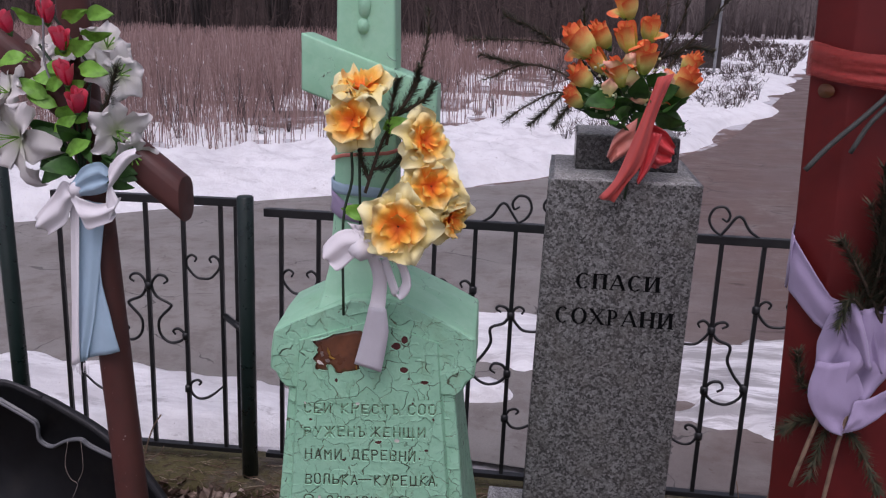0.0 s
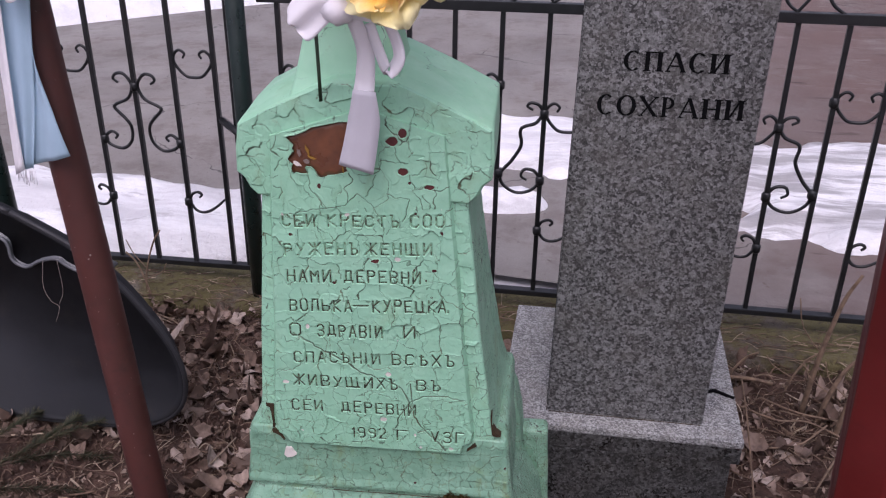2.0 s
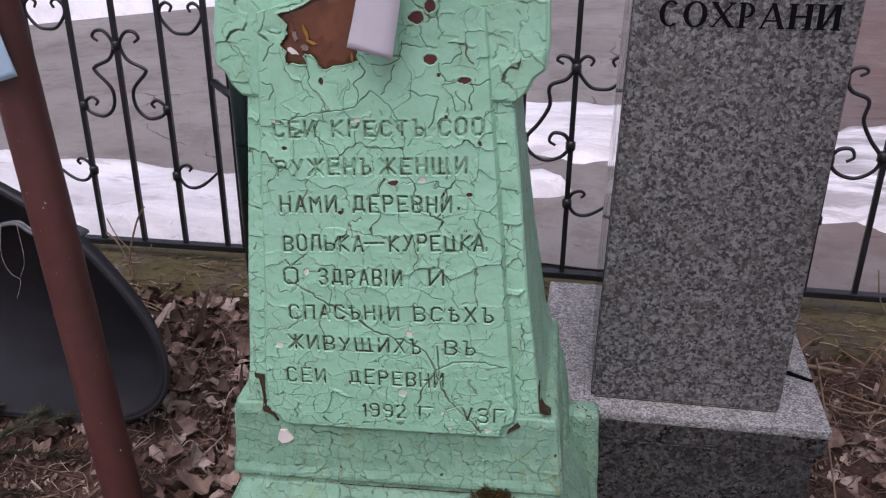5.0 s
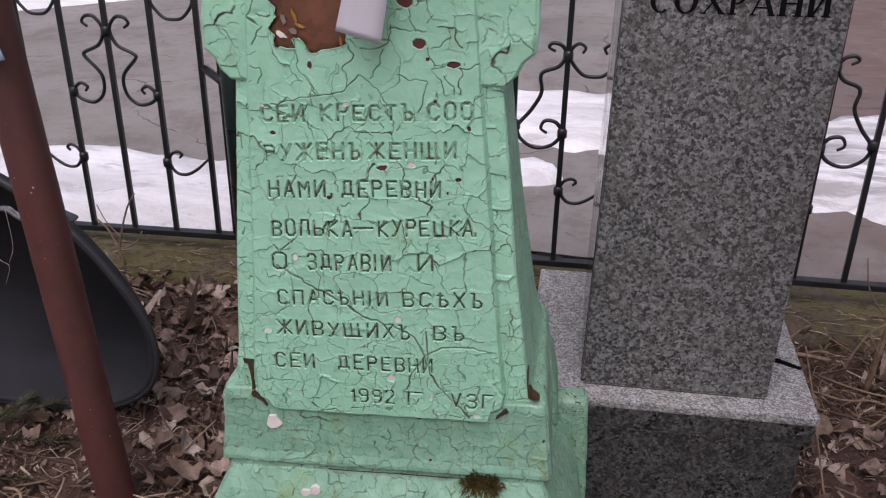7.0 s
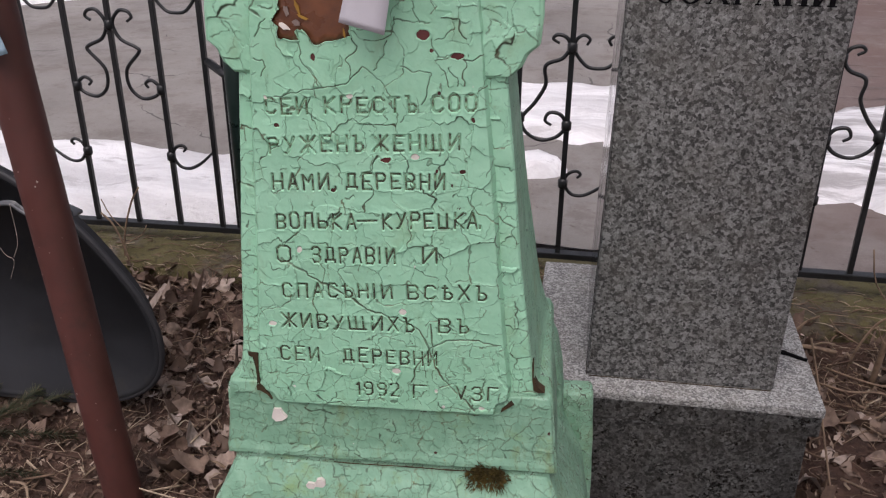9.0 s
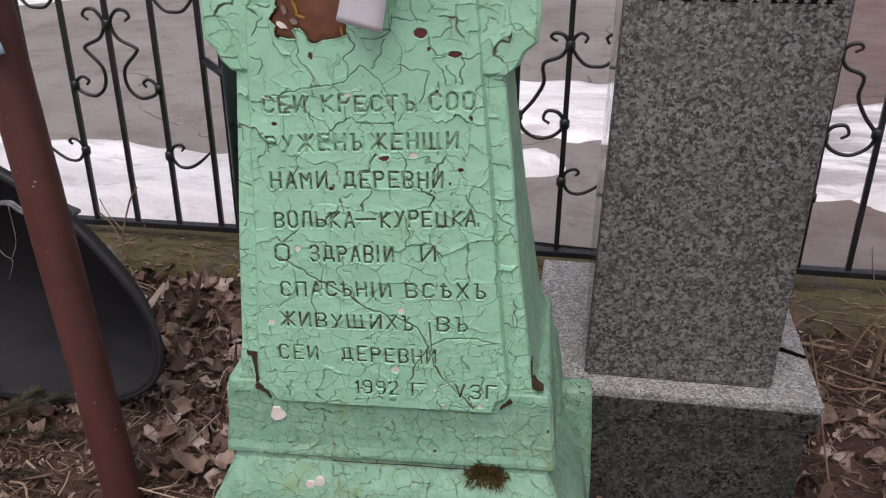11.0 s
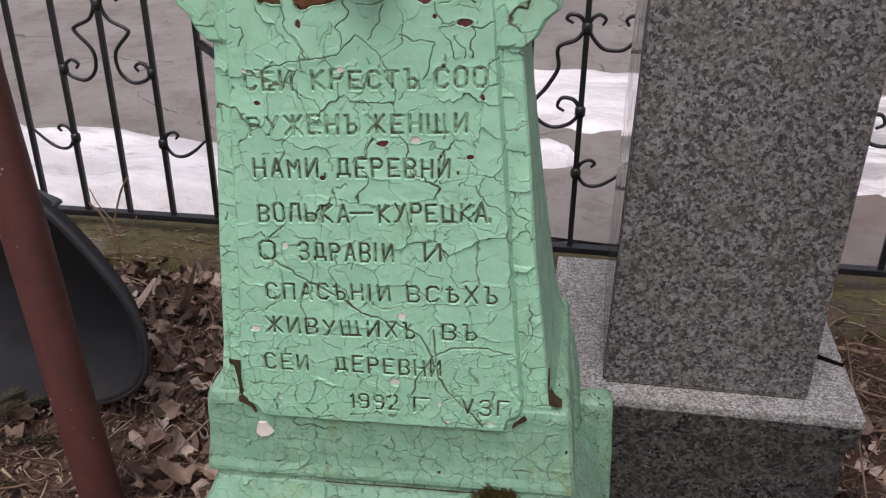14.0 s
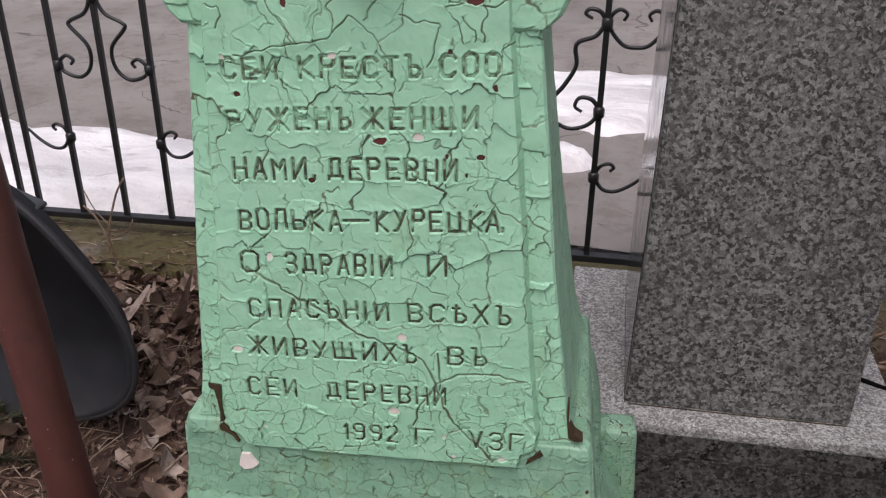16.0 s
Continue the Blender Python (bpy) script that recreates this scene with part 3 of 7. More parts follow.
def slush_mix():
    """Thin trodden snow, grey with melt water in bands."""
    n = Nodes("grey_melting_snow", 0.5)
    col = n.mix(n.step(n.noise(2.2, 8, 0.7, stretch=(0.5, 2.2, 1.0)), 0.40, 0.60), (0.93, 0.93, 0.94), (0.72, 0.71, 0.72))
    col = n.mix(n.step(n.noise(6.0, 8, 0.7, stretch=(0.6, 1.6, 1.0)), 0.57, 0.66, 0.0, 0.6), col, (0.47, 0.455, 0.46))
    col = n.mix(n.step(n.noise(30, 6, 0.75), 0.64, 0.74, 0.0, 0.7), col, (0.22, 0.19, 0.17))
    east = n.step(n.node("ShaderNodeSeparateXYZ", 0, Vector=n.co), -0.4, 0.9)
    thin = n.step(n.noise(2.4, 7, 0.68, stretch=(0.5, 3.4, 1.0)), 0.42, 0.56, 0.0, 0.85)
    col = n.mix(n.math("MULTIPLY", thin, east), col, (0.34, 0.325, 0.325))
    n.colour(col)
    n.rough(n.step(n.noise(5, 5), 0.4, 0.6, 0.3, 0.7))
    n.bump(n.math("ADD", n.noise(9, 8, 0.66), n.math("MULTIPLY", n.noise(60, 5, 0.7), 0.4)), 0.8, 0.02)
    return n.m


def leaf_mix(name, stops, rough=0.75):
    n = Nodes(name, rough)
    col = n.ramp(n.random(True), *stops)
    n.colour(n.mix(n.step(n.noise(60, 4), 0.4, 0.7, 0.0, 0.5), col, tuple(c * 0.5 for c in stops[0][1])))
    n.bump(n.noise(120, 4), 0.4, 0.001)
    return n.m


def curb_mix():
    n = Nodes("mossy_concrete", 0.9)
    col = n.ramp(n.noise(7, 7, 0.65), (0.3, (0.064, 0.049, 0.036)), (0.55, (0.132, 0.108, 0.084)), (0.75, (0.24, 0.215, 0.185)))
    col = n.mix(n.step(n.noise(5.0, 7, 0.72), 0.38, 0.52, 0.0, 0.85), col, (0.105, 0.092, 0.028))
    col = n.mix(n.step(n.noise(38, 6, 0.75), 0.50, 0.64, 0.0, 0.75), col, (0.036, 0.026, 0.015))
    col = n.mix(n.step(n.noise(110, 4, 0.7), 0.62, 0.70, 0.0, 0.6), col, (0.24, 0.21, 0.18))
    n.colour(col).bump(n.math("ADD", n.noise(45, 7, 0.7), n.math("MULTIPLY", n.noise(190, 5, 0.7), 0.5)), 1.0, 0.008)
    return n.m


MINT = cracked_paint()
# low tone: shade on the base blocks put into the colour, besides dirt
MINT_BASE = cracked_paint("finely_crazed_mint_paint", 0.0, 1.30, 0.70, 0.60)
# fewer cracks; tone 1.0 also puts the cap's sky light into the colour
MINT_SOUND = cracked_paint("mint_paint", 0.2, 1.0, 0.25, 1.0)
MINT_SIDE = cracked_paint("weathered_mint_paint", 0.08, 1.2, 0.75, 0.84)
GRANITE = granite("honed_granite", 0.42, 1.20, 215, 0.004)
# polished copy of the granite, darkened for shade on upright faces
GRANITE_DARK = granite("shaded_polished_granite", 0.30, 0.56)
GRANITE_POLISHED = granite("polished_granite", 0.09, 0.8)
GRANITE_ROUGH = granite("sawn_granite", 0.8, 2.55, 330, 0.04)
MINT_PLAQUE = relief_paint("flaking_mint_paint")
# tone 0.59 paints shade into the base coat; dirt adds real olive stains
MINT_LOW = relief_paint("dirty_shaded_flaking_mint_paint", 0.59, 0.95, 0.95)
LETTERS = worn_letters(bare=0.0)
LETTERS_FADED = worn_letters("painted_over_letters", 0.08)
CARVED = plain("dark_carved_letters", (0.005, 0.005, 0.006), 0.95)
CARVED.node_tree.nodes["Principled BSDF"].inputs["Specular IOR Level"].default_value = 0.1
MAROON = plain("maroon_wood_paint", (0.084, 0.026, 0.021), 0.58, grain=40, spread=0.22, bump=0.25, dirt=(0.06, 0.022, 0.018))
RED = plain("red_wood_paint", (0.118, 0.011, 0.010), 0.5, grain=26, spread=0.25, bump=0.35, dirt=(0.095, 0.010, 0.010))
RED.node_tree.nodes["Principled BSDF"].inputs["Specular IOR Level"].default_value = 0.3
IRON = plain("black_iron_paint", (0.012, 0.013, 0.014), 0.38, grain=60, spread=0.4, bump=0.3)
POST_GREEN = plain("dark_green_paint", (0.008, 0.020, 0.017), 0.35, grain=60, spread=0.3)
PLASTIC = plain("black_plastic", (0.019, 0.020, 0.023), 0.62, grain=20, spread=0.3, bump=0.1, dirt=(0.030, 0.028, 0.027))
PLASTIC_LIP = plain("worn_black_plastic_lip", (0.024, 0.024, 0.027), 0.55, grain=30)
ROOT = plain("pale_dry_root", (0.30, 0.25, 0.22), 0.8, grain=60)
PLASTIC_RIM = plain("grey_plastic_rim", (0.12, 0.125, 0.135), 0.4, grain=30)
SOIL, FIELD, ASPHALT, SNOW, SLUSH, CONCRETE = soil_mix(), field_mix(), asphalt_mix(), snow_mix(), slush_mix(), curb_mix()
RUST = plain("rust_brown_undercoat", (0.150, 0.056, 0.026), 0.34, grain=34, spread=0.6, bump=0.4, dirt=(0.070, 0.030, 0.022))
DEEP_RED = plain("dark_red_undercoat", (0.085, 0.018, 0.016), 0.45, grain=90, spread=0.5, bump=0.4)
ASHEN = plain("grey_old_putty", (0.20, 0.15, 0.13), 0.8, grain=120, spread=0.5)
MOSS = plain("dark_moss", (0.075, 0.052, 0.008), 0.95, grain=120, spread=0.6, bump=0.9, depth=0.004)
PLASTER = plain("chipped_plaster", (0.66, 0.61, 0.56), 0.9, grain=60)
WHITE_CLOTH = cloth("white_satin", (0.88, 0.85, 0.88))
LAVENDER = cloth("lavender_satin", (0.40, 0.325, 0.50))
BLUE_CLOTH = cloth("pale_blue_satin", (0.40, 0.57, 0.70))
CORAL_CLOTH = cloth("coral_red_satin", (0.74, 0.055, 0.060), 0.42)
CORAL_PALE = cloth("pale_coral_satin", (0.66, 0.22, 0.17), 0.5)
CORAL_MID = cloth("mid_coral_satin", (0.66, 0.095, 0.080), 0.45)
FLECK = plain("pale_paint_fleck", (0.32, 0.25, 0.22), 0.8)
ORANGE_CLOTH = cloth("orange_red_band", (0.46, 0.050, 0.040))
ORANGE_CLOTH.node_tree.nodes["Principled BSDF"].inputs["Alpha"].default_value = 0.55
PAPER = cloth("grey_white_card", (0.64, 0.625, 0.67), 0.6, 0.0)
DAFFODIL = petal_paint("orange_cream_petals", ((0.12, (0.86, 0.22, 0.006)), (0.34, (0.88, 0.46, 0.05)), (0.56, (0.90, 0.72, 0.22)), (0.92, (0.90, 0.84, 0.48))), vein=0.12)
TRUMPET = petal_paint("orange_trumpet", ((0.05, (0.80, 0.10, 0.004)), (0.34, (0.95, 0.28, 0.010)), (0.60, (0.95, 0.55, 0.08)), (0.95, (0.92, 0.80, 0.40))), vein=0.2)
ROSE = petal_paint("coral_yellow_rose", ((0.05, (0.40, 0.52, 0.07)), (0.50, (0.84, 0.77, 0.24)), (0.74, (0.94, 0.50, 0.14)), (0.97, (0.90, 0.17, 0.05))))
BLUSH = petal_paint("pale_pink_petal", ((0.1, (0.55, 0.62, 0.14)), (0.5, (0.84, 0.72, 0.32)), (0.95, (0.88, 0.40, 0.32))))
PINK = petal_paint("crimson_bud", ((0.0, (0.45, 0.02, 0.06)), (0.5, (0.80, 0.035, 0.10)), (1.0, (0.86, 0.13, 0.20))))
LILY = petal_paint("white_lily_petals", ((0.0, (0.55, 0.62, 0.38)), (0.3, (0.64, 0.63, 0.58)), (1.0, (0.68, 0.655, 0.655))), vein=0.05)
LEAF_GREEN = leaf_mix("bright_cloth_leaf", ((0.0, (0.10, 0.27, 0.02)), (0.5, (0.17, 0.42, 0.04)), (1.0, (0.24, 0.50, 0.07))), 0.5)
LEAF_DARK = leaf_mix("dark_cloth_leaf", ((0.0, (0.018, 0.070, 0.014)), (1.0, (0.055, 0.17, 0.025))), 0.5)
STEM = plain("dark_green_stem", (0.018, 0.040, 0.018), 0.5)
NEEDLE = leaf_mix("fir_needles", ((0.0, (0.022, 0.030, 0.014)), (0.55, (0.050, 0.058, 0.026)), (1.0, (0.12, 0.082, 0.045))))
TWIG = plain("bare_twig", (0.075, 0.050, 0.034), 0.85, grain=80, spread=0.4)
STICK = plain("grey_stick", (0.055, 0.06, 0.055), 0.6, grain=60)
DRY_LEAF = leaf_mix("dead_leaves", ((0.0, (0.070, 0.042, 0.028)), (0.40, (0.165, 0.106, 0.077)), (0.70, (0.285, 0.205, 0.160)), (0.90, (0.41, 0.32, 0.265)), (1.0, (0.52, 0.43, 0.37))), 0.7)
CRUMBS = leaf_mix("crumbled_leaves", ((0.0, (0.040, 0.022, 0.015)), (0.5, (0.120, 0.070, 0.048)), (0.85, (0.24, 0.165, 0.120)), (1.0, (0.42, 0.33, 0.26))), 0.85)
STRAW = leaf_mix("dry_straw", ((0.0, (0.080, 0.044, 0.027)), (0.5, (0.190, 0.122, 0.078)), (0.82, (0.34, 0.25, 0.17)), (1.0, (0.52, 0.43, 0.32))))
REED = leaf_mix("dry_reeds", ((0.0, (0.20, 0.125, 0.112)), (0.5, (0.29, 0.185, 0.170)), (1.0, (0.42, 0.30, 0.275))), 0.9)
BARK = plain("dark_wet_bark", (0.034, 0.026, 0.024), 0.95, grain=6, spread=0.5, bump=0.6, depth=0.02)
BRUSH = leaf_mix("bare_brush", ((0.0, (0.040, 0.028, 0.026)), (0.6, (0.075, 0.052, 0.048)), (1.0, (0.12, 0.085, 0.078))), 0.95)
# far woods and trees: haze put into the colour, paler than near bark
HAZE = plain("haze_toned_far_woods", (0.150, 0.122, 0.120), 0.95, grain=0.4, spread=0.35, bump=0.2, depth=0.1)
FAR_TREE = leaf_mix("haze_toned_bare_trees", ((0.0, (0.075, 0.060, 0.057)), (0.6, (0.125, 0.10, 0.096)), (1.0, (0.18, 0.15, 0.145))), 0.95)
METAL_GREY = plain("galvanised_pole", (0.30, 0.31, 0.32), 0.45, 0.6)
JOINT = plain("dark_rusty_joint", (0.040, 0.024, 0.008), 0.9, grain=160, spread=0.8, dirt=(0.11, 0.055, 0.010))
YELLOW = plain("old_ochre_paint", (0.30, 0.16, 0.02), 0.6, grain=80, spread=0.4)

PLASTIC.node_tree.nodes["Principled BSDF"].inputs["Specular IOR Level"].default_value = 0.25


# ---- ground, road and snow ----
def fall(a, b, x):
    t = max(0.0, min(1.0, (x - a) / (b - a)))
    return t * t * (3 - 2 * t)


def fract(x, y, s, seed=0.0):
    return noise.fractal(Vector((x * s, y * s, seed)), 1.0, 2.0, 5)


ROAD_EDGE = [(-40.0, -26.0), (-12.0, -1.2), (-6.0, 4.5), (-3.67, 6.63), (-2.29, 7.86), (-0.78, 8.9), (0.0, 9.8), (1.8, 12.4), (3.1, 16.5), (6.1, 27.8), (14.0, 60.0), (60.0, 260.0)]
ROAD_NEAR = [(-40.0, -46.0), (-20.0, -20.0), (-9.0, -3.0), (-4.6, 3.21), (4.6, 3.21), (6.0, 6.0), (7.5, 10.0), (9.0, 13.0), (10.5, 17.0), (14.0, 27.0), (22.0, 60.0), (72.0, 260.0)]


def past_road(x, y):
    """Signed distance beyond the far edge of the road."""
    best, side = 1e9, 1.0
    for (ax, ay), (bx, by) in zip(ROAD_EDGE, ROAD_EDGE[1:]):
        dx, dy = bx - ax, by - ay
        t = max(0.0, min(1.0, ((x - ax) * dx + (y - ay) * dy) / (dx * dx + dy * dy)))
        d = math.hypot(x - ax - t * dx, y - ay - t * dy)
        if d < best:
            best, side = d, (1.0 if dx * (y - ay) - dy * (x - ax) > 0 else -1.0)
    return best * side


def spread(lo, hi, near, first, grow):
    """Steps from lo to hi, finest about near."""
    out, d, x = [near], first, near
    while x < hi:
        x += d
        d *= grow
        out.append(min(x, hi))
    d, x = first, near
    while x > lo:
        x -= d
        d *= grow
        out.insert(0, max(x, lo))
    return out


def build_ground():
    xs = spread(-900.0, 900.0, 0.0, 0.5, 1.16)
    ys = spread(-900.0, 900.0, 2.0, 0.5, 1.16)
    sh = Shape()
    sh.grid([[(x, y, -0.045 + (0.04 * fract(x, y, 0.4) if abs(x) > 6 or y > 8 else 0.0)) for x in xs] for y in ys])
    tagged(part("ground", sh, FIELD), "flat marshy field of dead grass reaching the woods", "ground", kind="structure")

    road = Shape()
    road.grid([[(a[0] + (b[0] - a[0]) * k / 8, a[1] + (b[1] - a[1]) * k / 8, -0.012 + 0.02 * math.sin(math.pi * k / 8)) for k in range(9)]
               for a, b in zip(smooth_road(ROAD_NEAR), smooth_road(ROAD_EDGE))])
    tagged(part("road", road, ASPHALT), "worn grey village asphalt with brown mud and snow at its edge", "road", kind="structure")

    soil = Shape()
    xs = [-3.0 + 0.03 * i for i in range(201)]
    ys = [-0.6 + 0.03 * i for i in range(122)]
    soil.grid([[(x, y, 0.018 * fract(x, y, 2.2) + 0.007 * fract(x, y, 11.0) - 0.004 + 0.004 * noise.noise(Vector((x * 38, y * 38, 2.0))) - (0.09 if y > 3.02 else 0.0)) for x in xs] for y in ys])
    tagged(part("soil_bed", soil, SOIL), "dark damp soil inside the little fence", "ground", kind="structure")

    curb = Shape()
    n = 90
    rings = []
    for i in range(n + 1):
        x = -3.0 + 6.0 * i / n
        w, h = 0.012 * fract(x, 0, 2.0), 0.008 * fract(x, 3, 3.0)
        rings.append([(x, 3.0 + w, -0.06), (x, 3.005 + w, 0.022 + h), (x, 3.03 + w, 0.040 + h), (x, 3.12, 0.046 + h), (x, 3.24, 0.044 - h), (x, 3.275 - w, 0.03), (x, 3.29 - w, -0.06)])
    curb.loft(rings, True, True)
    tagged(part("kerb", curb, CONCRETE), "low concrete footing with brown moss under the fence", "kerb", kind="structure")


def smooth_road(edge):
    return [(p.x, p.y) for p in smooth_line([(x, y, 0) for x, y in edge], 5)]


def blob(x, y, cx, cy, rx, ry, ragged=0.35):
    d = ((x - cx) / rx) ** 2 + ((y - cy) / ry) ** 2
    return 1.0 - d ** 0.5 + ragged * fract(x, y, 2.6, 4.0)


def build_snow():
    near = Shape()
    xs = [-2.9 + 0.035 * i for i in range(166)]
    ys = [3.29 + 0.028 * i for i in range(80)]

    def patch(x, y):
        m = max(blob(x, y, -1.75, 3.66, 1.28, 0.36, 0.22), blob(x, y, -0.05, 4.72, 1.0, 0.44, 0.25), blob(x, y, 1.55, 4.35, 1.15, 0.72, 0.25),
                blob(x, y, -0.14, 4.02, 0.20, 0.11, 0.2), blob(x, y, 1.95, 5.55, 0.35, 0.16, 0.2))
        return -0.07 + 0.125 * fall(-0.14, 0.36, m) + (0.016 * fract(x, y, 5.0, 9.0) if m > 0 else 0.0)

    near.grid([[(x, y, patch(x, y)) for x in xs] for y in ys])
    tagged(part("snow_patch", near, SLUSH), "thin melting patches of old snow on the asphalt", "snow", kind="structure")

    bank = Shape()
    ys = []
    y = 5.2
    while y < 130:
        ys.append(y)
        y += 0.07 if y < 13 else 0.07 + 0.009 * (y - 13)
    rows = []
    for y in ys:
        x0, x1 = -7.5 - 0.5 * (y - 5), 6.5 + 0.28 * (y - 5)
        row = []
        for i in range(300):
            x = x0 + (x1 - x0) * i / 299
            d = past_road(x, y) + (0.30 + 0.5 * fall(0.5, 3.0, x)) * noise.noise(Vector((x * 0.45, y * 0.45, 2.0))) + 0.10 * (1 - 0.7 * fall(0.5, 3.0, x)) * noise.noise(Vector((x * 1.9, y * 1.9, 5.0)))
            wide = 2.9 + 1.2 * fract(x, 0.0, 0.35, 8.0) + 3.2 * fall(-1.6, 0.2, x) * fall(9, 12, y)
            edge = fall(0.0, 0.35, d)
            hump = fall(0.0, 0.9, d) * (1 - fall(wide - 1.4, wide, d))
            tall = (0.20 * (1 - 0.6 * fall(-2.2, -0.6, x)) + 0.05) * (0.8 + 0.35 * fract(x, y, 0.6, 1.0))
            field = fall(-0.02, 0.22, fract(x, y, 0.55, 12.0) + 0.35 * fract(x, y, 2.0, 3.0))
            h = -0.09 + 0.13 * max(edge * (1 - fall(wide - 0.5, wide + 0.3, d)), 0.92 * edge * field) + tall * hump + hump * (0.075 * fract(x, y, 2.4, 6.0) + 0.035 * noise.noise(Vector((x * 7, y * 7, 1.0))))
            row.append((x, y, h))
        rows.append(row)
    bank.grid(rows)
    tagged(part("snow_bank", bank, SNOW), "ploughed bank of dirty old snow along the far road edge", "snow", kind="structure")


def build_far():
    """Reeds, brush and the woods behind them."""
    rng = random.Random(5)
    reeds = Shape()
    for _ in range(38000):
        y = 10.2 + 44 * rng.random() ** 1.35
        x = rng.uniform(-0.62, 0.30) * (y + 2) - 0.5
        d = past_road(x, y)
        lim = 2.8 if x < -1 else 4.2
        if y > 38 and x > -0.14 * y:
            continue
        if d < lim or (d < lim + 3.0 and rng.random() < 0.60):
            continue
        if fract(x, y, 0.25, 3.0) < -0.22:
            continue
        h = rng.uniform(0.35, 1.0) * (0.55 if d < 6 else 1.0)
        w = 0.0022 + 0.00030 * y
        lx, ly = rng.gauss(0, 0.10) * h, rng.gauss(0, 0.10) * h
        a = rng.uniform(-0.9, 0.9)
        cx, cy = math.cos(a) * w, math.sin(a) * w
        b = (x + lx * 0.35, y + ly * 0.35, h * 0.55)
        t = (x + lx, y + ly, h)
        reeds.add([(x - cx, y - cy, -0.05), (x + cx, y + cy, -0.05), (b[0] - cx * 0.8, b[1] - cy * 0.8, b[2]), (b[0] + cx * 0.8, b[1] + cy * 0.8, b[2]), (t[0] - cx * 0.5, t[1], t[2]), (t[0] + cx * 0.5, t[1], t[2])],
                  [(0, 1, 3, 2), (2, 3, 5, 4)])
    tagged(part("reed_field", reeds, REED), "dense field of dry pinkish brown reeds and weeds", "reeds", kind="stuff")

    brush = Shape()
    for _ in range(130):
        y = 8.9 + 30 * rng.random() ** 1.7
        x = rng.uniform(-0.62, 0.22) * (y + 1)
        d = past_road(x, y)
        if d < (2.5 if x < -1 else 4.8):
            continue
        s = rng.uniform(0.3, 0.9)
        for _ in range(7):
            a = rng.uniform(0, 6.28)
            k = rng.uniform(0.2, 0.6)
            p = [(x, y, -0.05), (x + math.cos(a) * k * s * 0.4, y + math.sin(a) * k * s * 0.4, s * 0.5), (x + math.cos(a) * k * s * 0.7 + rng.gauss(0, 0.06), y + math.sin(a) * k * s * 0.7, s)]
            brush.tube(p, [0.003 + 0.0002 * y, 0.002 + 0.00015 * y, 0.001], 3)
    for _ in range(5200):
        y = 12 + 70 * rng.random() ** 1.3
        x = rng.uniform(-0.04, 0.26) * y + rng.uniform(0, 1)
        d = past_road(x, y)
        if d < 0.3 or fract(x, y, 0.4, 6.0) < -0.05:
            continue
        s = rng.uniform(0.10, 0.45) * (1.7 if d > 3 else 1.0) * (1.5 if y > 30 else 1.0)
        for _ in range(5):
            a, q = rng.uniform(0, 6.28), rng.uniform(0.2, 0.9)
            brush.tube([(x, y, -0.03), (x + math.cos(a) * 0.4 * s * q, y + math.sin(a) * 0.2 * s, s * 0.6), (x + math.cos(a) * s * q, y + 0.3 * math.sin(a) * s, s * rng.uniform(0.6, 1.0))], [0.002 + 0.0003 * y, 0.0015 + 0.0002 * y, 0.001], 3)
    tagged(part("roadside_brush", brush, BRUSH), "low tangle of bare brown weeds beside the snow", "bushes", kind="stuff")

    woods = Shape()
    for _ in range(520):
        y = 54 + 46 * rng.random()
        x = rng.uniform(-0.75, 0.55) * y
        if past_road(x, y) < 3 or x > 0.07 * y:
            continue
        r = rng.uniform(0.10, 0.34) * (1.6 if rng.random() < 0.12 else 1.0)
        h = rng.uniform(9, 16)
        lean = rng.gauss(0, 0.5)
        woods.tube([(x, y, -0.1), (x + lean * 0.3, y, h * 0.4), (x + lean, y, h)], [r, r * 0.75, r * 0.2], 6)
        for _ in range(9):
            z = rng.uniform(0.8, h * 0.9)
            a, q = rng.uniform(0, 6.28), rng.uniform(0.8, 2.6)
            bx = x + lean * z / h
            woods.tube([(bx, y, z), (bx + math.cos(a) * q * 0.5, y + math.sin(a) * q * 0.5, z + q * 0.35), (bx + math.cos(a) * q, y + math.sin(a) * q, z + q * rng.uniform(0.4, 1.2))], [r * 0.3, r * 0.2, 0.02], 3)
    for _ in range(5200):
        y = 50 + 26 * rng.random()
        x = rng.uniform(-0.72, 0.5) * y
        if past_road(x, y) < 3 or x > 0.07 * y:
            continue
        h = rng.uniform(1.5, 6.0)
        a = rng.gauss(0, 0.18)
        w = rng.uniform(0.02, 0.06)
        woods.add([(x - w, y, -0.1), (x + w, y, -0.1), (x + a * h + w * 0.3, y + rng.gauss(0, 0.2), h)], [(0, 1, 2)])
        for _ in range(2):
            z, q = rng.uniform(0.3, 0.9) * h, rng.choice((-1, 1)) * rng.uniform(0.3, 1.2)
            woods.add([(x + a * z, y, z), (x + a * z, y, z + w * 1.6), (x + a * z + q, y, z + abs(q) * rng.uniform(0.3, 1.4))], [(0, 1, 2)])
    tagged(part("far_woods", woods, BRUSH), "dark leafless woods behind the reed field", "woods", kind="stuff")

    trees = Shape()
    for _ in range(900):
        y = rng.uniform(140, 235)
        x = rng.uniform(0.02, 0.62) * y
        h, w = rng.uniform(3, 12), rng.uniform(0.06, 0.24)
        top = rng.gauss(0, 0.8)
        trees.tube([(x, y, -0.2), (x + top * 0.4, y, h * 0.5), (x + top, y, h)], [w, w * 0.7, 0.05], 4)
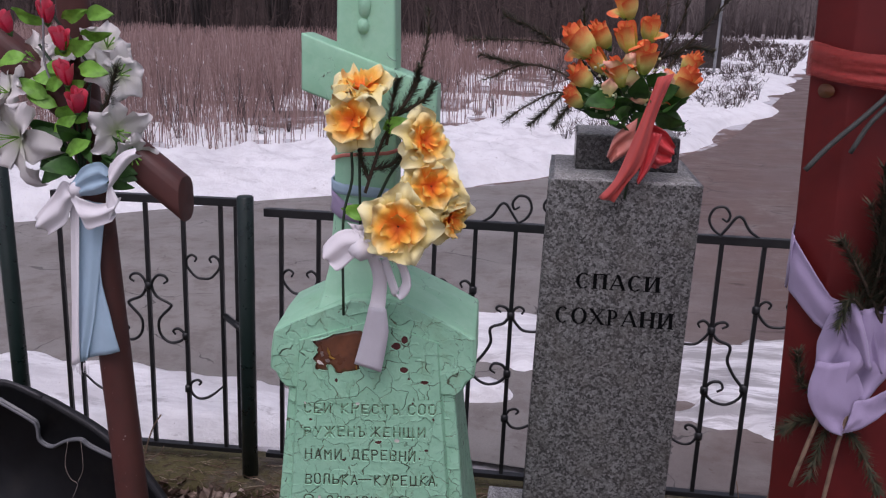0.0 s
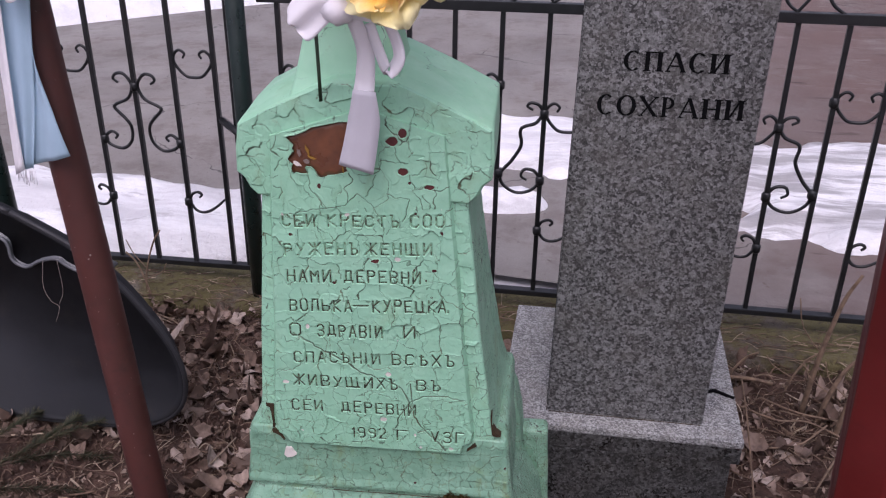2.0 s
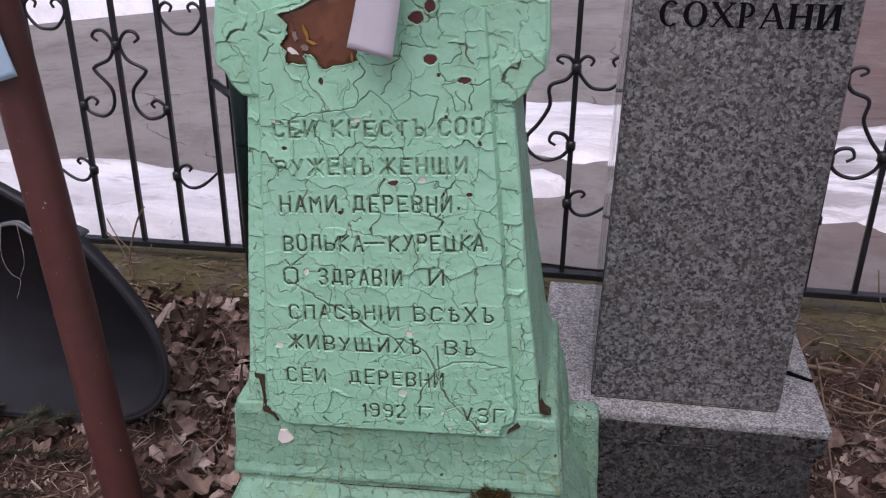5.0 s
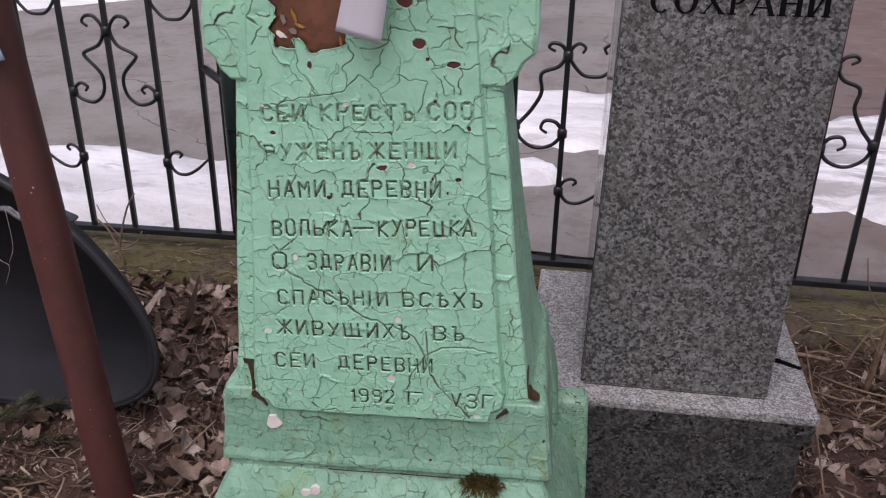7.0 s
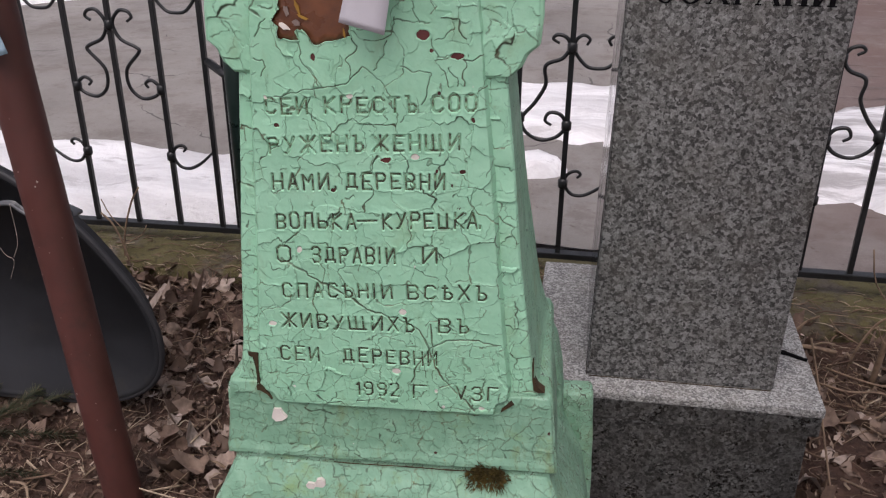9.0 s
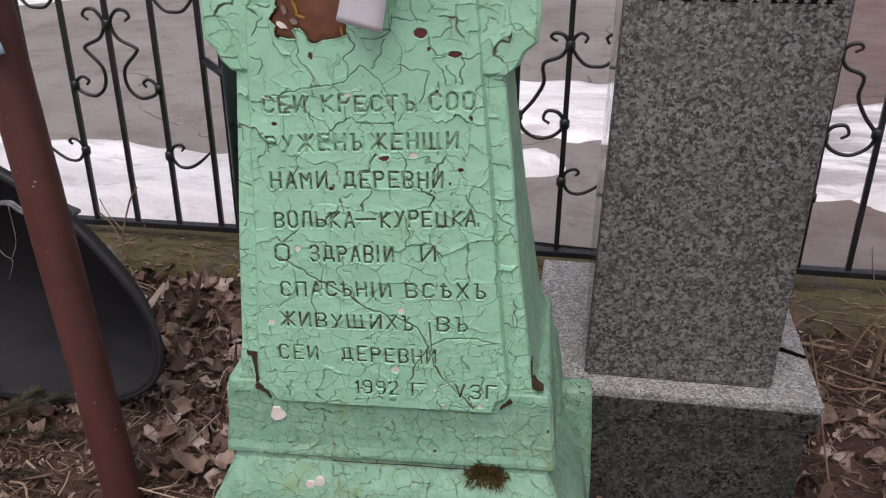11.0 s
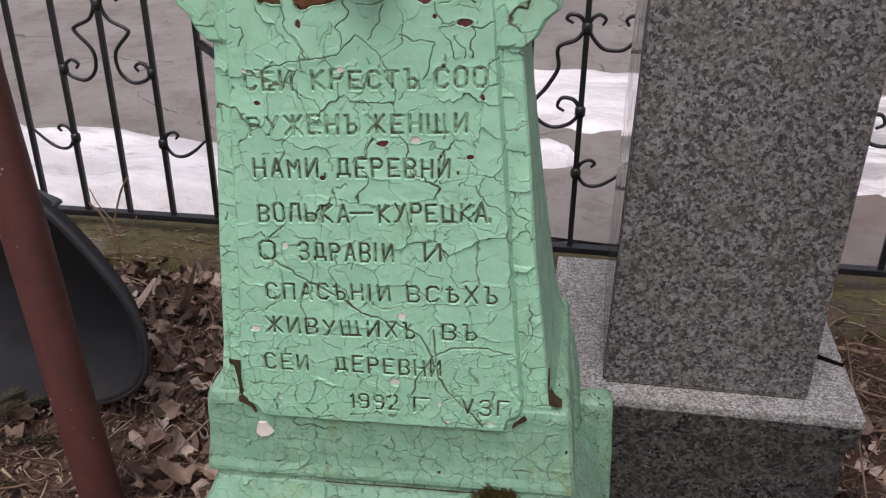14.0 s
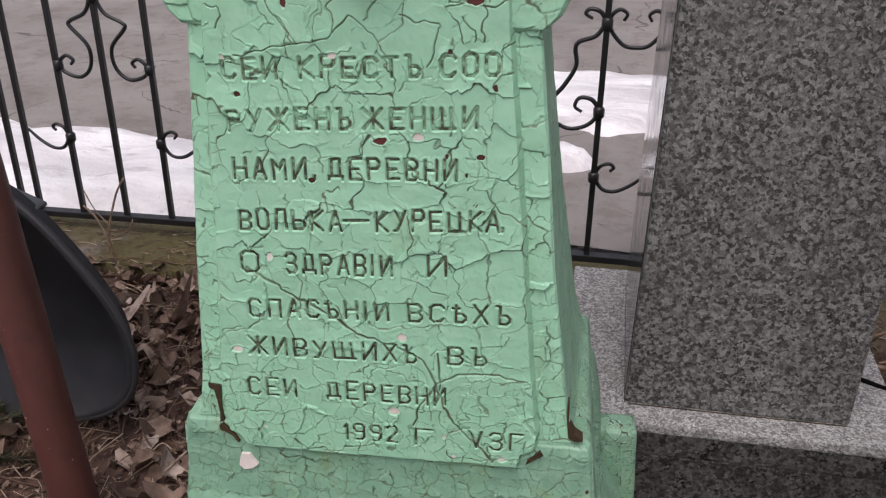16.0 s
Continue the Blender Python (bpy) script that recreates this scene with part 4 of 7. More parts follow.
        for _ in range(9):
            z, q, a = rng.uniform(0.3, h), rng.uniform(0.6, 2.6), rng.uniform(0, 6.28)
            trees.tube([(x + top * z / h, y, z), (x + top * z / h + math.cos(a) * q, y + math.sin(a) * q, z + q * rng.uniform(0.3, 1.2))], [w * 0.35, 0.02], 3)
    tagged(part("far_trees", trees, FAR_TREE), "bare trees far down the road, coloured grey for haze", "woods", kind="stuff")

    for lo, hi, far, mat, label in ((-75, 2, 120, BARK, "dark mass of distant winter woods"), (2, 75, 260, HAZE, "distant woods coloured pale grey-brown for haze")):
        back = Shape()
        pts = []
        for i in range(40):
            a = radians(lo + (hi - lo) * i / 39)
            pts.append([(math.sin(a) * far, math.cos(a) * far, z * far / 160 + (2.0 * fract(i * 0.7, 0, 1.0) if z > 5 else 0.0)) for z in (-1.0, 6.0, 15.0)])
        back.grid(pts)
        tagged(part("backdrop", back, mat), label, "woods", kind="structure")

    tree = thing("roadside_tree", "dark bare roadside tree trunk in the snow", "tree", pose(4.40, 33.0, -0.05))
    trunk = Shape()
    trunk.tube(smooth_line([(0, 0, 0), (0.03, 0, 1.2), (-0.05, 0, 3.0), (0.1, 0, 6.0), (0.0, 0, 9.0)]), [0.42 - 0.013 * i for i in range(25)], 10)
    part("trunk", trunk, BARK, tree)
    crown = Shape()
    for _ in range(46):
        z, a, q = rng.uniform(1.6, 8.5), rng.uniform(0, 6.28), rng.uniform(0.8, 2.4)
        p1 = (math.cos(a) * q * 0.5, math.sin(a) * q * 0.5, z + q * 0.3)
        crown.tube([(0, 0, z), p1, (math.cos(a) * q, math.sin(a) * q, z + q * 0.9)], [0.07, 0.05, 0.015], 4)
        for _ in range(4):
            b = a + rng.gauss(0, 0.8)
            crown.tube([p1, (p1[0] + math.cos(b) * 0.7, p1[1] + math.sin(b) * 0.7, p1[2] + rng.uniform(-0.1, 0.8))], [0.03, 0.008], 3)
    part("crown", crown, BARK, tree)

    pole = thing("marker_pole", "thin grey metal marker pole at the roadside", "pole", pose(4.12, 29.6, -0.05))
    sh = Shape()
    sh.tube([(0, 0, 0), (0.12, 0, 4.2)], 0.045, 8)
    part("shaft", sh, METAL_GREY, pole)
    cap = Shape()
    cap.tube([(0.12, 0, 4.2), (0.12, 0, 4.24)], 0.05, 8)
    part("cap", cap, METAL_GREY, pole)

    for k, (x, y, h) in enumerate(((-11.5, 29.0, 6.0), (-9.3, 30.0, 6.5), (-13.5, 31.0, 5.5))):
        shrub = thing("willow_shrub", "leafless many-stemmed willow shrub in the reeds", "shrub", pose(x * 1.9, y * 1.75, -0.05), "willows at the wood's edge")
        for _ in range(26):
            stem = Shape()
            a, q = rng.uniform(0, 6.28), rng.uniform(0.3, 2.0)
            stem.tube([(math.cos(a) * 0.25, math.sin(a) * 0.25, 0), (math.cos(a) * q * 0.45, math.sin(a) * q * 0.45, h * 0.45), (math.cos(a) * q, math.sin(a) * q, h)], [0.14, 0.10, 0.02], 5)
            part("stem", stem, BARK, shrub)


build_ground()
build_snow()
build_far()


# ---- the fence ----
def fence_panel(x0, bars, x1, top, bottom, lean, scrolls, crest, label):
    """A welded panel: rails, pickets and forged scrolls, in the plane y = 3.15."""
    y = 3.15
    ob = thing("iron_fence", label, "fence", None, "panels of the fence")

    def at(x, z, dy=0.0):
        return Vector((x + lean * (z - 0.5), y + dy, z))

    def flat(xa, za, xb, zb, t, d):
        sh = Shape()
        rings = []
        for x, z in ((xa, za), (xb, zb)):
            p = at(x, z)
            rings.append([p + Vector((0, -d, -t)), p + Vector((0, d, -t)), p + Vector((0, d, t)), p + Vector((0, -d, t))])
        return sh.loft(rings)

    part("top_rail", flat(x0, top[0], x1, top[1], 0.013, 0.013), IRON, ob, bevel=0.002)
    part("bottom_rail", flat(x0, bottom[0], x1, bottom[1], 0.008, 0.014), IRON, ob, bevel=0.002)
    for x in bars:
        k = (x - x0) / (x1 - x0)
        zt, zb = top[0] + (top[1] - top[0]) * k, bottom[0] + (bottom[1] - bottom[0]) * k
        sh = Shape()
        a, b = at(x, zb), at(x, zt)
        w = 0.0065
        sh.loft([[p + Vector((-w, -w, 0)), p + Vector((w, -w, 0)), p + Vector((w, w, 0)), p + Vector((-w, w, 0))] for p in (a, b)])
        part("picket", sh, IRON, ob, bevel=0.001, segments=1)
    for line, r in scrolls:
        sh = Shape()
        pts = smooth_line([at(x, z) for x, z in line], 6)
        sh.tube(pts, [r * (0.75 + 0.25 * min(1.0, 6 * min(i, len(pts) - 1 - i) / len(pts))) for i in range(len(pts))], 6)
        part("scroll", sh, IRON, ob)
    for x, z in crest:
        sh = Shape()
        p = at(x, z)
        sh.tube([p + Vector((0, 0, -0.014)), p + Vector((0, 0, -0.009)), p + Vector((0, 0, 0.009)), p + Vector((0, 0, 0.014))], [0.008, 0.0125, 0.0125, 0.008], 8)
        part("collar", sh, IRON, ob)
    return ob


def mirrored(line, about):
    return [(2 * about - x, z) for x, z in line]


def shifted(line, dx, dz=0.0):
    return [(x + dx, z + dz) for x, z in line]


# forged pieces, drawn for a gap of about 0.128 m that begins at x = 0
LYRE = [(0.052, 0.010), (0.066, 0.022), (0.055, 0.037), (0.030, 0.036), (0.010, 0.004), (0.026, -0.036), (0.070, -0.058), (0.072, -0.072), (0.032, -0.118), (0.034, -0.168), (0.066, -0.196), (0.108, -0.186), (0.119, -0.162), (0.098, -0.144), (0.080, -0.154), (0.088, -0.166)]
CUP = [(0.035, 0.006), (0.041, 0.020), (0.025, 0.029), (0.008, 0.014), (0.009, -0.012), (0.036, -0.044), (0.064, -0.050), (0.092, -0.044), (0.119, -0.012), (0.120, 0.014), (0.103, 0.029), (0.087, 0.020), (0.093, 0.006)]
HALF = [(0.036, 0.018), (0.044, 0.028), (0.032, 0.036), (0.012, 0.026), (0.005, 0.002), (0.022, -0.026), (0.052, -0.030), (0.086, -0.012), (0.122, 0.020)]
ESS = [(0.030, 0.010), (0.046, 0.020), (0.036, 0.030), (0.014, 0.024), (0.004, 0.002), (0.020, -0.026), (0.054, -0.040), (0.062, -0.056), (0.058, -0.094), (0.082, -0.140), (0.112, -0.180), (0.104, -0.214), (0.066, -0.236), (0.024, -0.226), (0.002, -0.196), (0.016, -0.168), (0.044, -0.164), (0.054, -0.184), (0.038, -0.196)]
WAVE = [(-0.020, -0.030), (0.010, 0.012), (0.034, 0.046), (0.052, 0.042), (0.076, 0.006), (0.120, -0.022)]
HEART = [(0.028, 0.034), (0.012, 0.026), (0.006, 0.046), (0.024, 0.068), (0.052, 0.062), (0.064, 0.030), (0.048, -0.002), (0.012, -0.024)]

m = -1.130
west_bars = [-1.439, -1.388, -1.259, m, -1.001, -0.872, -0.820]
west_scrolls = [(shifted(LYRE, m, 0.661), 0.0052), (mirrored(shifted(LYRE, m, 0.661), m), 0.0052),
                (shifted(CUP, -1.001, 0.748), 0.0046), (mirrored(shifted(CUP, -1.001, 0.748), m), 0.0046),
                (shifted(HALF, -1.001, 0.301), 0.0046), (mirrored(shifted(HALF, -1.001, 0.301), m), 0.0046),
                (shifted(HEART, -1.402, 0.985), 0.0042), (mirrored(shifted(HEART, -1.402, 0.985), -1.337), 0.0042)]
fence_panel(-1.457, west_bars, -0.806, (0.955, 0.962), (0.082, 0.094), 0.010, west_scrolls,
            [(m, 0.661), (-1.006, 0.492), (2 * m + 1.006, 0.492), (-1.003, 0.303), (2 * m + 1.003, 0.303)],
            "black wrought iron fence panel with lyre scrolls")
mid = 0.384
east_bars = [-0.670, -0.546, -0.421, -0.297, -0.172, -0.045, 0.079, 0.201, 0.323, 0.445, 0.567, 0.690, 0.812, 0.930, 1.05, 1.17]
east_one = [(shifted(ESS, 0.690, 0.650), 0.0050), (mirrored(shifted(CUP, 0.567, 0.652), 0.6285), 0.0046), (mirrored(shifted(HALF, 0.567, 0.300), 0.6285), 0.0046),
            (shifted(CUP, 0.812, 0.725), 0.0046), (shifted(HALF, 0.925, 0.300), 0.0046), (shifted(WAVE, 0.690, 0.960), 0.0045), (mirrored(shifted(HEART, 0.650, 0.966), 0.680), 0.0042), (mirrored(shifted(HEART, 0.565, 0.966), 0.590), 0.0042)]
east_scrolls = east_one + [(mirrored(line, mid), r) for line, r in east_one] + [(shifted(CUP, -0.672, 0.720), 0.0046)]
fence_panel(-0.725, east_bars, 1.25, (0.936, 0.936), (0.090, 0.106), 0.014, east_scrolls,
            [(0.690, 0.650), (0.079, 0.650), (0.690, 0.455), (0.078, 0.455), (0.806, 0.470), (-0.040, 0.470), (0.690, 0.300), (0.079, 0.300), (0.812, 0.725), (-0.045, 0.725)],
            "black wrought iron fence panel with heart crest")


def fence_post(x, y, top, lean, label, tie=None):
    ob = thing("fence_post", label, "post", pose(x, y, 0), "posts of the fence")
    sh = Shape()
    sh.tube([(0, 0, -0.05), (lean * 0.5, 0, 0.5), (lean * top, 0, top - 0.004), (lean * top, 0, top)], [0.026, 0.026, 0.026, 0.022], 16)
    part("shaft", sh, POST_GREEN, ob)
    foot = Shape()
    foot.tube([(0, 0, 0.0), (0, 0, 0.012), (0, 0, 0.02)], [0.045, 0.043, 0.03], 14)
    part("foot", foot, CONCRETE, ob)
    if tie:
        arm = Shape()
        arm.tube([(lean * 0.5, 0, tie[2] - 0.03), tie], 0.011, 6)
        part("bracket", arm, IRON, ob)


fence_post(-0.764, 3.075, 1.000, 0.010, "dark green steel tube post with a welded bracket", (-0.10, 0.075, 0.575))
fence_post(-1.492, 2.96, 1.08, -0.008, "dark green steel tube post with chipped paint")
fence_post(1.285, 3.15, 1.0, 0.01, "dark green steel tube post at the panel's end")


# ---- the mint-green cross ----
HOLE = [(-0.101, 0.995), (-0.087, 1.000), (-0.063, 1.011), (-0.038, 1.019), (-0.012, 1.023), (-0.006, 1.015), (-0.012, 0.996), (-0.020, 0.976), (-0.014, 0.957), (-0.015, 0.9485), (-0.023, 0.947), (-0.036, 0.943), (-0.0485, 0.9396), (-0.059, 0.9424), (-0.0616, 0.9475), (-0.068, 0.9556), (-0.0737, 0.9544), (-0.0725, 0.942), (-0.088, 0.943), (-0.0946, 0.945), (-0.096, 0.959), (-0.0967, 0.968), (-0.091, 0.975), (-0.093, 0.985)]


def build_cross():
    ob = thing("painted_stone_cross", "mint-green painted stone wayside cross with crazed flaking paint", "stone cross", pose(-0.075, 1.902, 0, 0, 0, 4.7))
    c = 0.008

    def ring(z, left, right, y0, side, back):
        return [(left, y0, z), (right, y0, z), (right + side, back, z), (left - 0.01, back, z)]

    body = Shape()
    body.loft([ring(0.480, -0.196, 0.206, 0.009, 0.016, 0.250), ring(0.512, -0.184, 0.196, 0.011, 0.013, 0.240), ring(0.556, -0.177, 0.189, 0.012, 0.009, 0.228), ring(0.690, -0.166, 0.172, 0.012, 0.005, 0.210), ring(0.790, -0.156, 0.163, 0.012, 0.001, 0.20), ring(0.935, -0.143, 0.148, 0.012, 0.0, 0.19)])
    trunk = part("body", body, MINT_SIDE, ob, bevel=0.003, wear=0.0014, cell=0.014)
    flare = Shape()
    flare.loft([[(0.06, 0.19, z), (x, 0.19, z), (x + 0.003, 0.262, z), (0.06, 0.262, z)] for z, x in ((0.33, 0.242), (0.40, 0.236), (0.450, 0.226), (0.478, 0.212), (0.485, 0.200))])
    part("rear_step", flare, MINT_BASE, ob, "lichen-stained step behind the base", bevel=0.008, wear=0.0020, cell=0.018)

    base = Shape()
    base.loft([[(c - h, y0, z), (c + h, y0, z), (c + h, 0.27, z), (c - h, 0.27, z)] for z, h, y0 in ((0.381, 0.222, 0.0005), (0.392, 0.2215, 0.001), (0.402, 0.2205, 0.0042), (0.440, 0.216, 0.0078), (0.484, 0.213, 0.0075), (0.497, 0.209, 0.010), (0.502, 0.19, 0.03))])
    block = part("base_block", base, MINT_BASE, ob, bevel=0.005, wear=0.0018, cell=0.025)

    foot = Shape()
    foot.loft([[(c - h, y0, z), (c + h, y0, z), (c + h * 0.98, 0.28, z), (c - h, 0.28, z)] for z, h, y0 in ((-0.05, 0.290, -0.05), (0.16, 0.288, -0.05), (0.25, 0.272, -0.042), (0.345, 0.225, -0.010), (0.372, 0.213, 0.004), (0.392, 0.213, 0.006))])
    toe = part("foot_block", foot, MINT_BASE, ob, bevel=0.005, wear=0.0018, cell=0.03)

    rear = Shape()
    rear.loft([[(-0.20, 0.232, z), (x, 0.232, z), (x, 0.272, z), (-0.20, 0.272, z)] for z, x in ((-0.05, 0.302), (0.20, 0.296), (0.350, 0.288))])
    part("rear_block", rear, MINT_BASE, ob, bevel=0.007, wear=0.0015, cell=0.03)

    cap = Shape()
    left = [(-0.130, 0.903), (-0.150, 0.905), (-0.161, 0.916), (-0.167, 0.930), (-0.178, 0.940), (-0.176, 0.975), (-0.170, 1.010)]
    right = [(0.184, 1.013), (0.186, 0.975), (0.184, 0.942), (0.172, 0.932), (0.166, 0.918), (0.155, 0.908), (0.129, 0.904)]
    top = [(-0.120, 1.036), (-0.052, 1.066), (-0.030, 1.076), (0.045, 1.078), (0.070, 1.068), (0.130, 1.040)]
    outline = left + top + right
    cap.loft([[(x, 0.007, z) for x, z in outline], [(x * 1.0, 0.09, z + (0.010 if z > 1.0 else 0.0)) for x, z in outline], [(x * 0.99, 0.195, z + (0.014 if z > 1.0 else 0.0)) for x, z in outline]])
    # lighter paint here stands in for sky light on the cap
    brow = part("cap", cap, MINT_SOUND, ob, bevel=0.004, wear=0.0012, cell=0.03)

    plaque = Shape()
    face = [(-0.164, 0.500), (-0.160, 0.488), (-0.146, 0.484), (-0.140, 0.474), (-0.118, 0.468), (0.146, 0.466), (0.152, 0.478), (0.166, 0.486), (0.168, 0.500), (0.145, 0.736), (0.129, 0.900), (0.121, 1.005), (0.008, 1.041), (-0.124, 0.997), (-0.136, 0.880), (-0.149, 0.723)]
    plaque.prism(face, 0.0135, 0.030)
    slab = part("plaque", plaque, MINT, ob, "inscribed mint-green plaque with deep paint cracks")
    rng = random.Random(3)
    jag = []
    for (xa, za), (xb, zb) in zip(HOLE, HOLE[1:] + HOLE[:1]):
        for k in (0.0, 0.5):
            jag.append((xa + (xb - xa) * k + rng.gauss(0, 0.0012), za + (zb - za) * k + rng.gauss(0, 0.0012)))
    red_chips = ((0.062, 0.952, 0.0072, 1.15), (0.098, 0.930, 0.0052, 1.5), (0.018, 0.811, 0.0046, 1.5), (0.062, 1.007, 0.0075, 0.9), (0.047, 0.995, 0.0085, 1.25), (-0.058, 0.926, 0.0042, 0.7), (0.070, 0.935, 0.0026, 1.0), (0.075, 0.800, 0.0024, 0.7),
                 (0.092, 0.783, 0.0026, 0.7), (0.104, 0.800, 0.0032, 1.3), (0.115, 0.860, 0.0030, 0.8), (-0.105, 0.848, 0.0028, 1.2), (-0.045, 0.772, 0.0030, 1.0), (0.078, 0.889, 0.0026, 1.0))
    pale_chips = ((0.130, 0.480, 0.0040, 1.2), (0.051, 0.816, 0.0042, 1.3), (-0.090, 0.694, 0.0044, 0.8), (0.022, 0.530, 0.0050, 1.2), (-0.132, 0.590, 0.0046, 1.3), (0.032, 0.616, 0.0050, 1.0), (-0.020, 0.884, 0.0030, 1.4), (-0.115, 0.880, 0.0024, 0.8), (0.072, 0.503, 0.0030, 0.8))
    splits = ([(-0.1124, 0.680), (-0.0973, 0.672), (-0.0813, 0.661), (-0.0541, 0.645), (-0.0281, 0.630), (-0.0081, 0.616), (0.030, 0.604), (0.052, 0.590), (0.066, 0.560), (0.0722, 0.540), (0.0813, 0.521), (0.100, 0.500), (0.120, 0.478)],
              [(0.064, 0.566), (0.050, 0.540), (0.040, 0.515)], [(0.064, 0.566), (0.090, 0.578), (0.118, 0.580), (0.150, 0.576)], [(0.068, 0.560), (0.066, 0.600)],
              [(-0.103, 0.880), (-0.074, 0.888), (-0.054, 0.892), (-0.028, 0.896), (-0.017, 0.904), (-0.004, 0.915), (0.015, 0.901), (0.025, 0.886)], [(-0.015, 0.948), (-0.010, 0.936), (-0.022, 0.923), (-0.018, 0.917), (-0.017, 0.904)],
              [(0.049, 0.987), (0.052, 0.976), (0.058, 0.965)], [(0.070, 0.948), (0.073, 0.936), (0.078, 0.928)], [(0.037, 0.918), (0.053, 0.9125), (0.067, 0.913), (0.068, 0.907), (0.066, 0.892), (0.059, 0.876)],
              [(-0.0715, 0.945), (-0.071, 0.922), (-0.061, 0.910), (-0.052, 0.895)], [(-0.123, 0.922), (-0.113, 0.919), (-0.118, 0.902)], [(-0.002, 0.944), (0.018, 0.946), (0.030, 0.955), (0.0315, 0.969)],
              [(-0.120, 0.946), (-0.115, 0.954), (-0.108, 0.965)], [(0.074, 0.946), (0.088, 0.954), (0.096, 0.959)], [(0.076, 0.927), (0.088, 0.930), (0.109, 0.926), (0.125, 0.931)], [(0.088, 0.9155), (0.0986, 0.907), (0.0986, 0.899)], [(0.0225, 0.945), (0.018, 0.928), (0.009, 0.9135)])
    seams = []
    for line in splits:
        pts = smooth_line([(x, 0.0, z) for x, z in line], 5)
        seams.append([(p.x + 0.0030 * noise.noise(p * 110) + 0.0014 * noise.noise(p * 420), p.z + 0.0030 * noise.noise(p * 110 + Vector((5, 0, 0))) + 0.0014 * noise.noise(p * 420 + Vector((9, 0, 0)))) for p in pts])

    def ground(x, z):
        """The painted face without its writing."""
        h, crack = flaking(x, z, 17, calm=ease(0.868, 0.885, z) * ease(0.985, 0.970, z) * ease(0.125, 0.105, abs(x)))
        for k, line in enumerate(seams):
            d = to_line(x, z, line)
            wide = (0.0009 if k < 1 else 0.0005 if k < 4 else 0.00032) * (1 + 0.8 * ripple(x, z, 0.012, 90 + k, 2))
            soft = 0.0010 if k < 4 else 0.0006
            h = h - 0.0014 * (1 - ease(wide, wide + soft, d)) + 0.0005 * np.exp(-d / 0.004)
            crack = np.maximum(crack, 1 - ease(wide * 0.9, wide + 0.7 * soft, d))
        for cx, cz, r, wide in red_chips + pale_chips:
            q = np.hypot((x - cx) / (r * wide), (z - cz) / (r / wide ** 0.5)) + 0.30 * ripple(x, z, r, int(cx * 1e4) & 255, 2)
            h = h * ease(0.5, 1.6, q) - 0.0018 * (1 - ease(0.78, 0.92, q)) + 0.0005 * np.exp(-((q - 1.05) / 0.2) ** 2)
            crack = crack * ease(0.8, 1.2, q)
        hole = inside(x, z, jag)
        rim = to_line(x, z, jag + jag[:1])
        h = np.where(hole, -0.0045, h * ease(0.0, 0.006, rim) + 0.0008 * np.exp(-rim / 0.003))
        return h, np.where(hole, 0.0, crack)

    # the height of each line's foot at the middle, its slope, the letters' height, and the words
    lines = ((0.866, 0.0443, 0.0182, (("СЕИ", -0.115, -0.069), ("КРЕСТЪ", -0.048, 0.053), ("СОО", 0.071, 0.118))),
             (0.821, 0.0503, 0.0190, (("РУЖЕНЪ", -0.115, -0.008), ("ЖЕНЩИ", 0.004, 0.100))),
             (0.775, 0.0406, 0.0194, (("НАМИ", -0.115, -0.050), (".", -0.042, -0.039), ("ДЕРЕВНИ", -0.029, 0.083))),
             (0.726, 0.0478, 0.0200, (("ВОЛЬКА", -0.115, -0.021), ("–", -0.018, 0.004), ("КУРЕЦК", 0.012, 0.105), ("А", 0.110, 0.121), (".", 0.124, 0.126))),
             (0.681, 0.0380, 0.0212, (("О", -0.118, -0.102), ("ЗДРАВІИ", -0.075, 0.024), ("И", 0.058, 0.074))),
             (0.633, 0.0348, 0.0198, (("СПАСѢНІИ", -0.115, 0.019), ("ВСѢХЪ", 0.039, 0.133))),
             (0.588, 0.0223, 0.0204, (("ЖИВУЩИХЪ", -0.120, 0.045), ("ВЪ", 0.076, 0.112))),
             (0.540, 0.0229, 0.0206, (("СЕИ", -0.125, -0.077), ("ДЕРЕВНИ", -0.045, 0.073))),
             (0.491, 0.0166, 0.0200, (("1992", -0.032, 0.024), ("Г", 0.043, 0.060), ("VЗГ", 0.098, 0.149))))
    letters = [(k, lay) for k, (base_z, slope, tall, words) in enumerate(lines) for word, x0, x1 in words for lay in letter_lines(word, x0, x1, base_z, slope, tall, rng)]

    def carved(x, z):
        h, crack = ground(x, z)
        for k, lay in letters:
            xs = [p[0] for line in lay for p in line]
            rows = np.where((z[:, 0] > min(p[1] for line in lay for p in line) - 0.004) & (z[:, 0] < max(p[1] for line in lay for p in line) + 0.004))[0]
            a, b = rows[0], rows[-1] + 1
            d = np.full(x[a:b].shape, 9.0)
            for line in lay:
                d = np.minimum(d, to_line(x[a:b], z[a:b], line))
            wear = 0.55 + 0.45 * ripple(x[a:b], z[a:b], 0.02, 61, 2)
            h[a:b] -= 0.0022 * (1 - ease(0.0007, 0.0021, d)) - 0.0005 * wear * np.exp(-((d - 0.0030) / 0.0012) ** 2)
            crack[a:b] *= ease(0.0012, 0.0024, d)
        return h, crack

    def borders(z):
        left = [(0.466, -0.112), (0.470, -0.122), (0.475, -0.141), (0.486, -0.147), (0.490, -0.157), (0.502, -0.1592), (0.531, -0.1582), (0.545, -0.1585), (0.606, -0.154), (0.722, -0.145), (0.861, -0.137), (0.997, -0.128), (1.040, 0.004)]
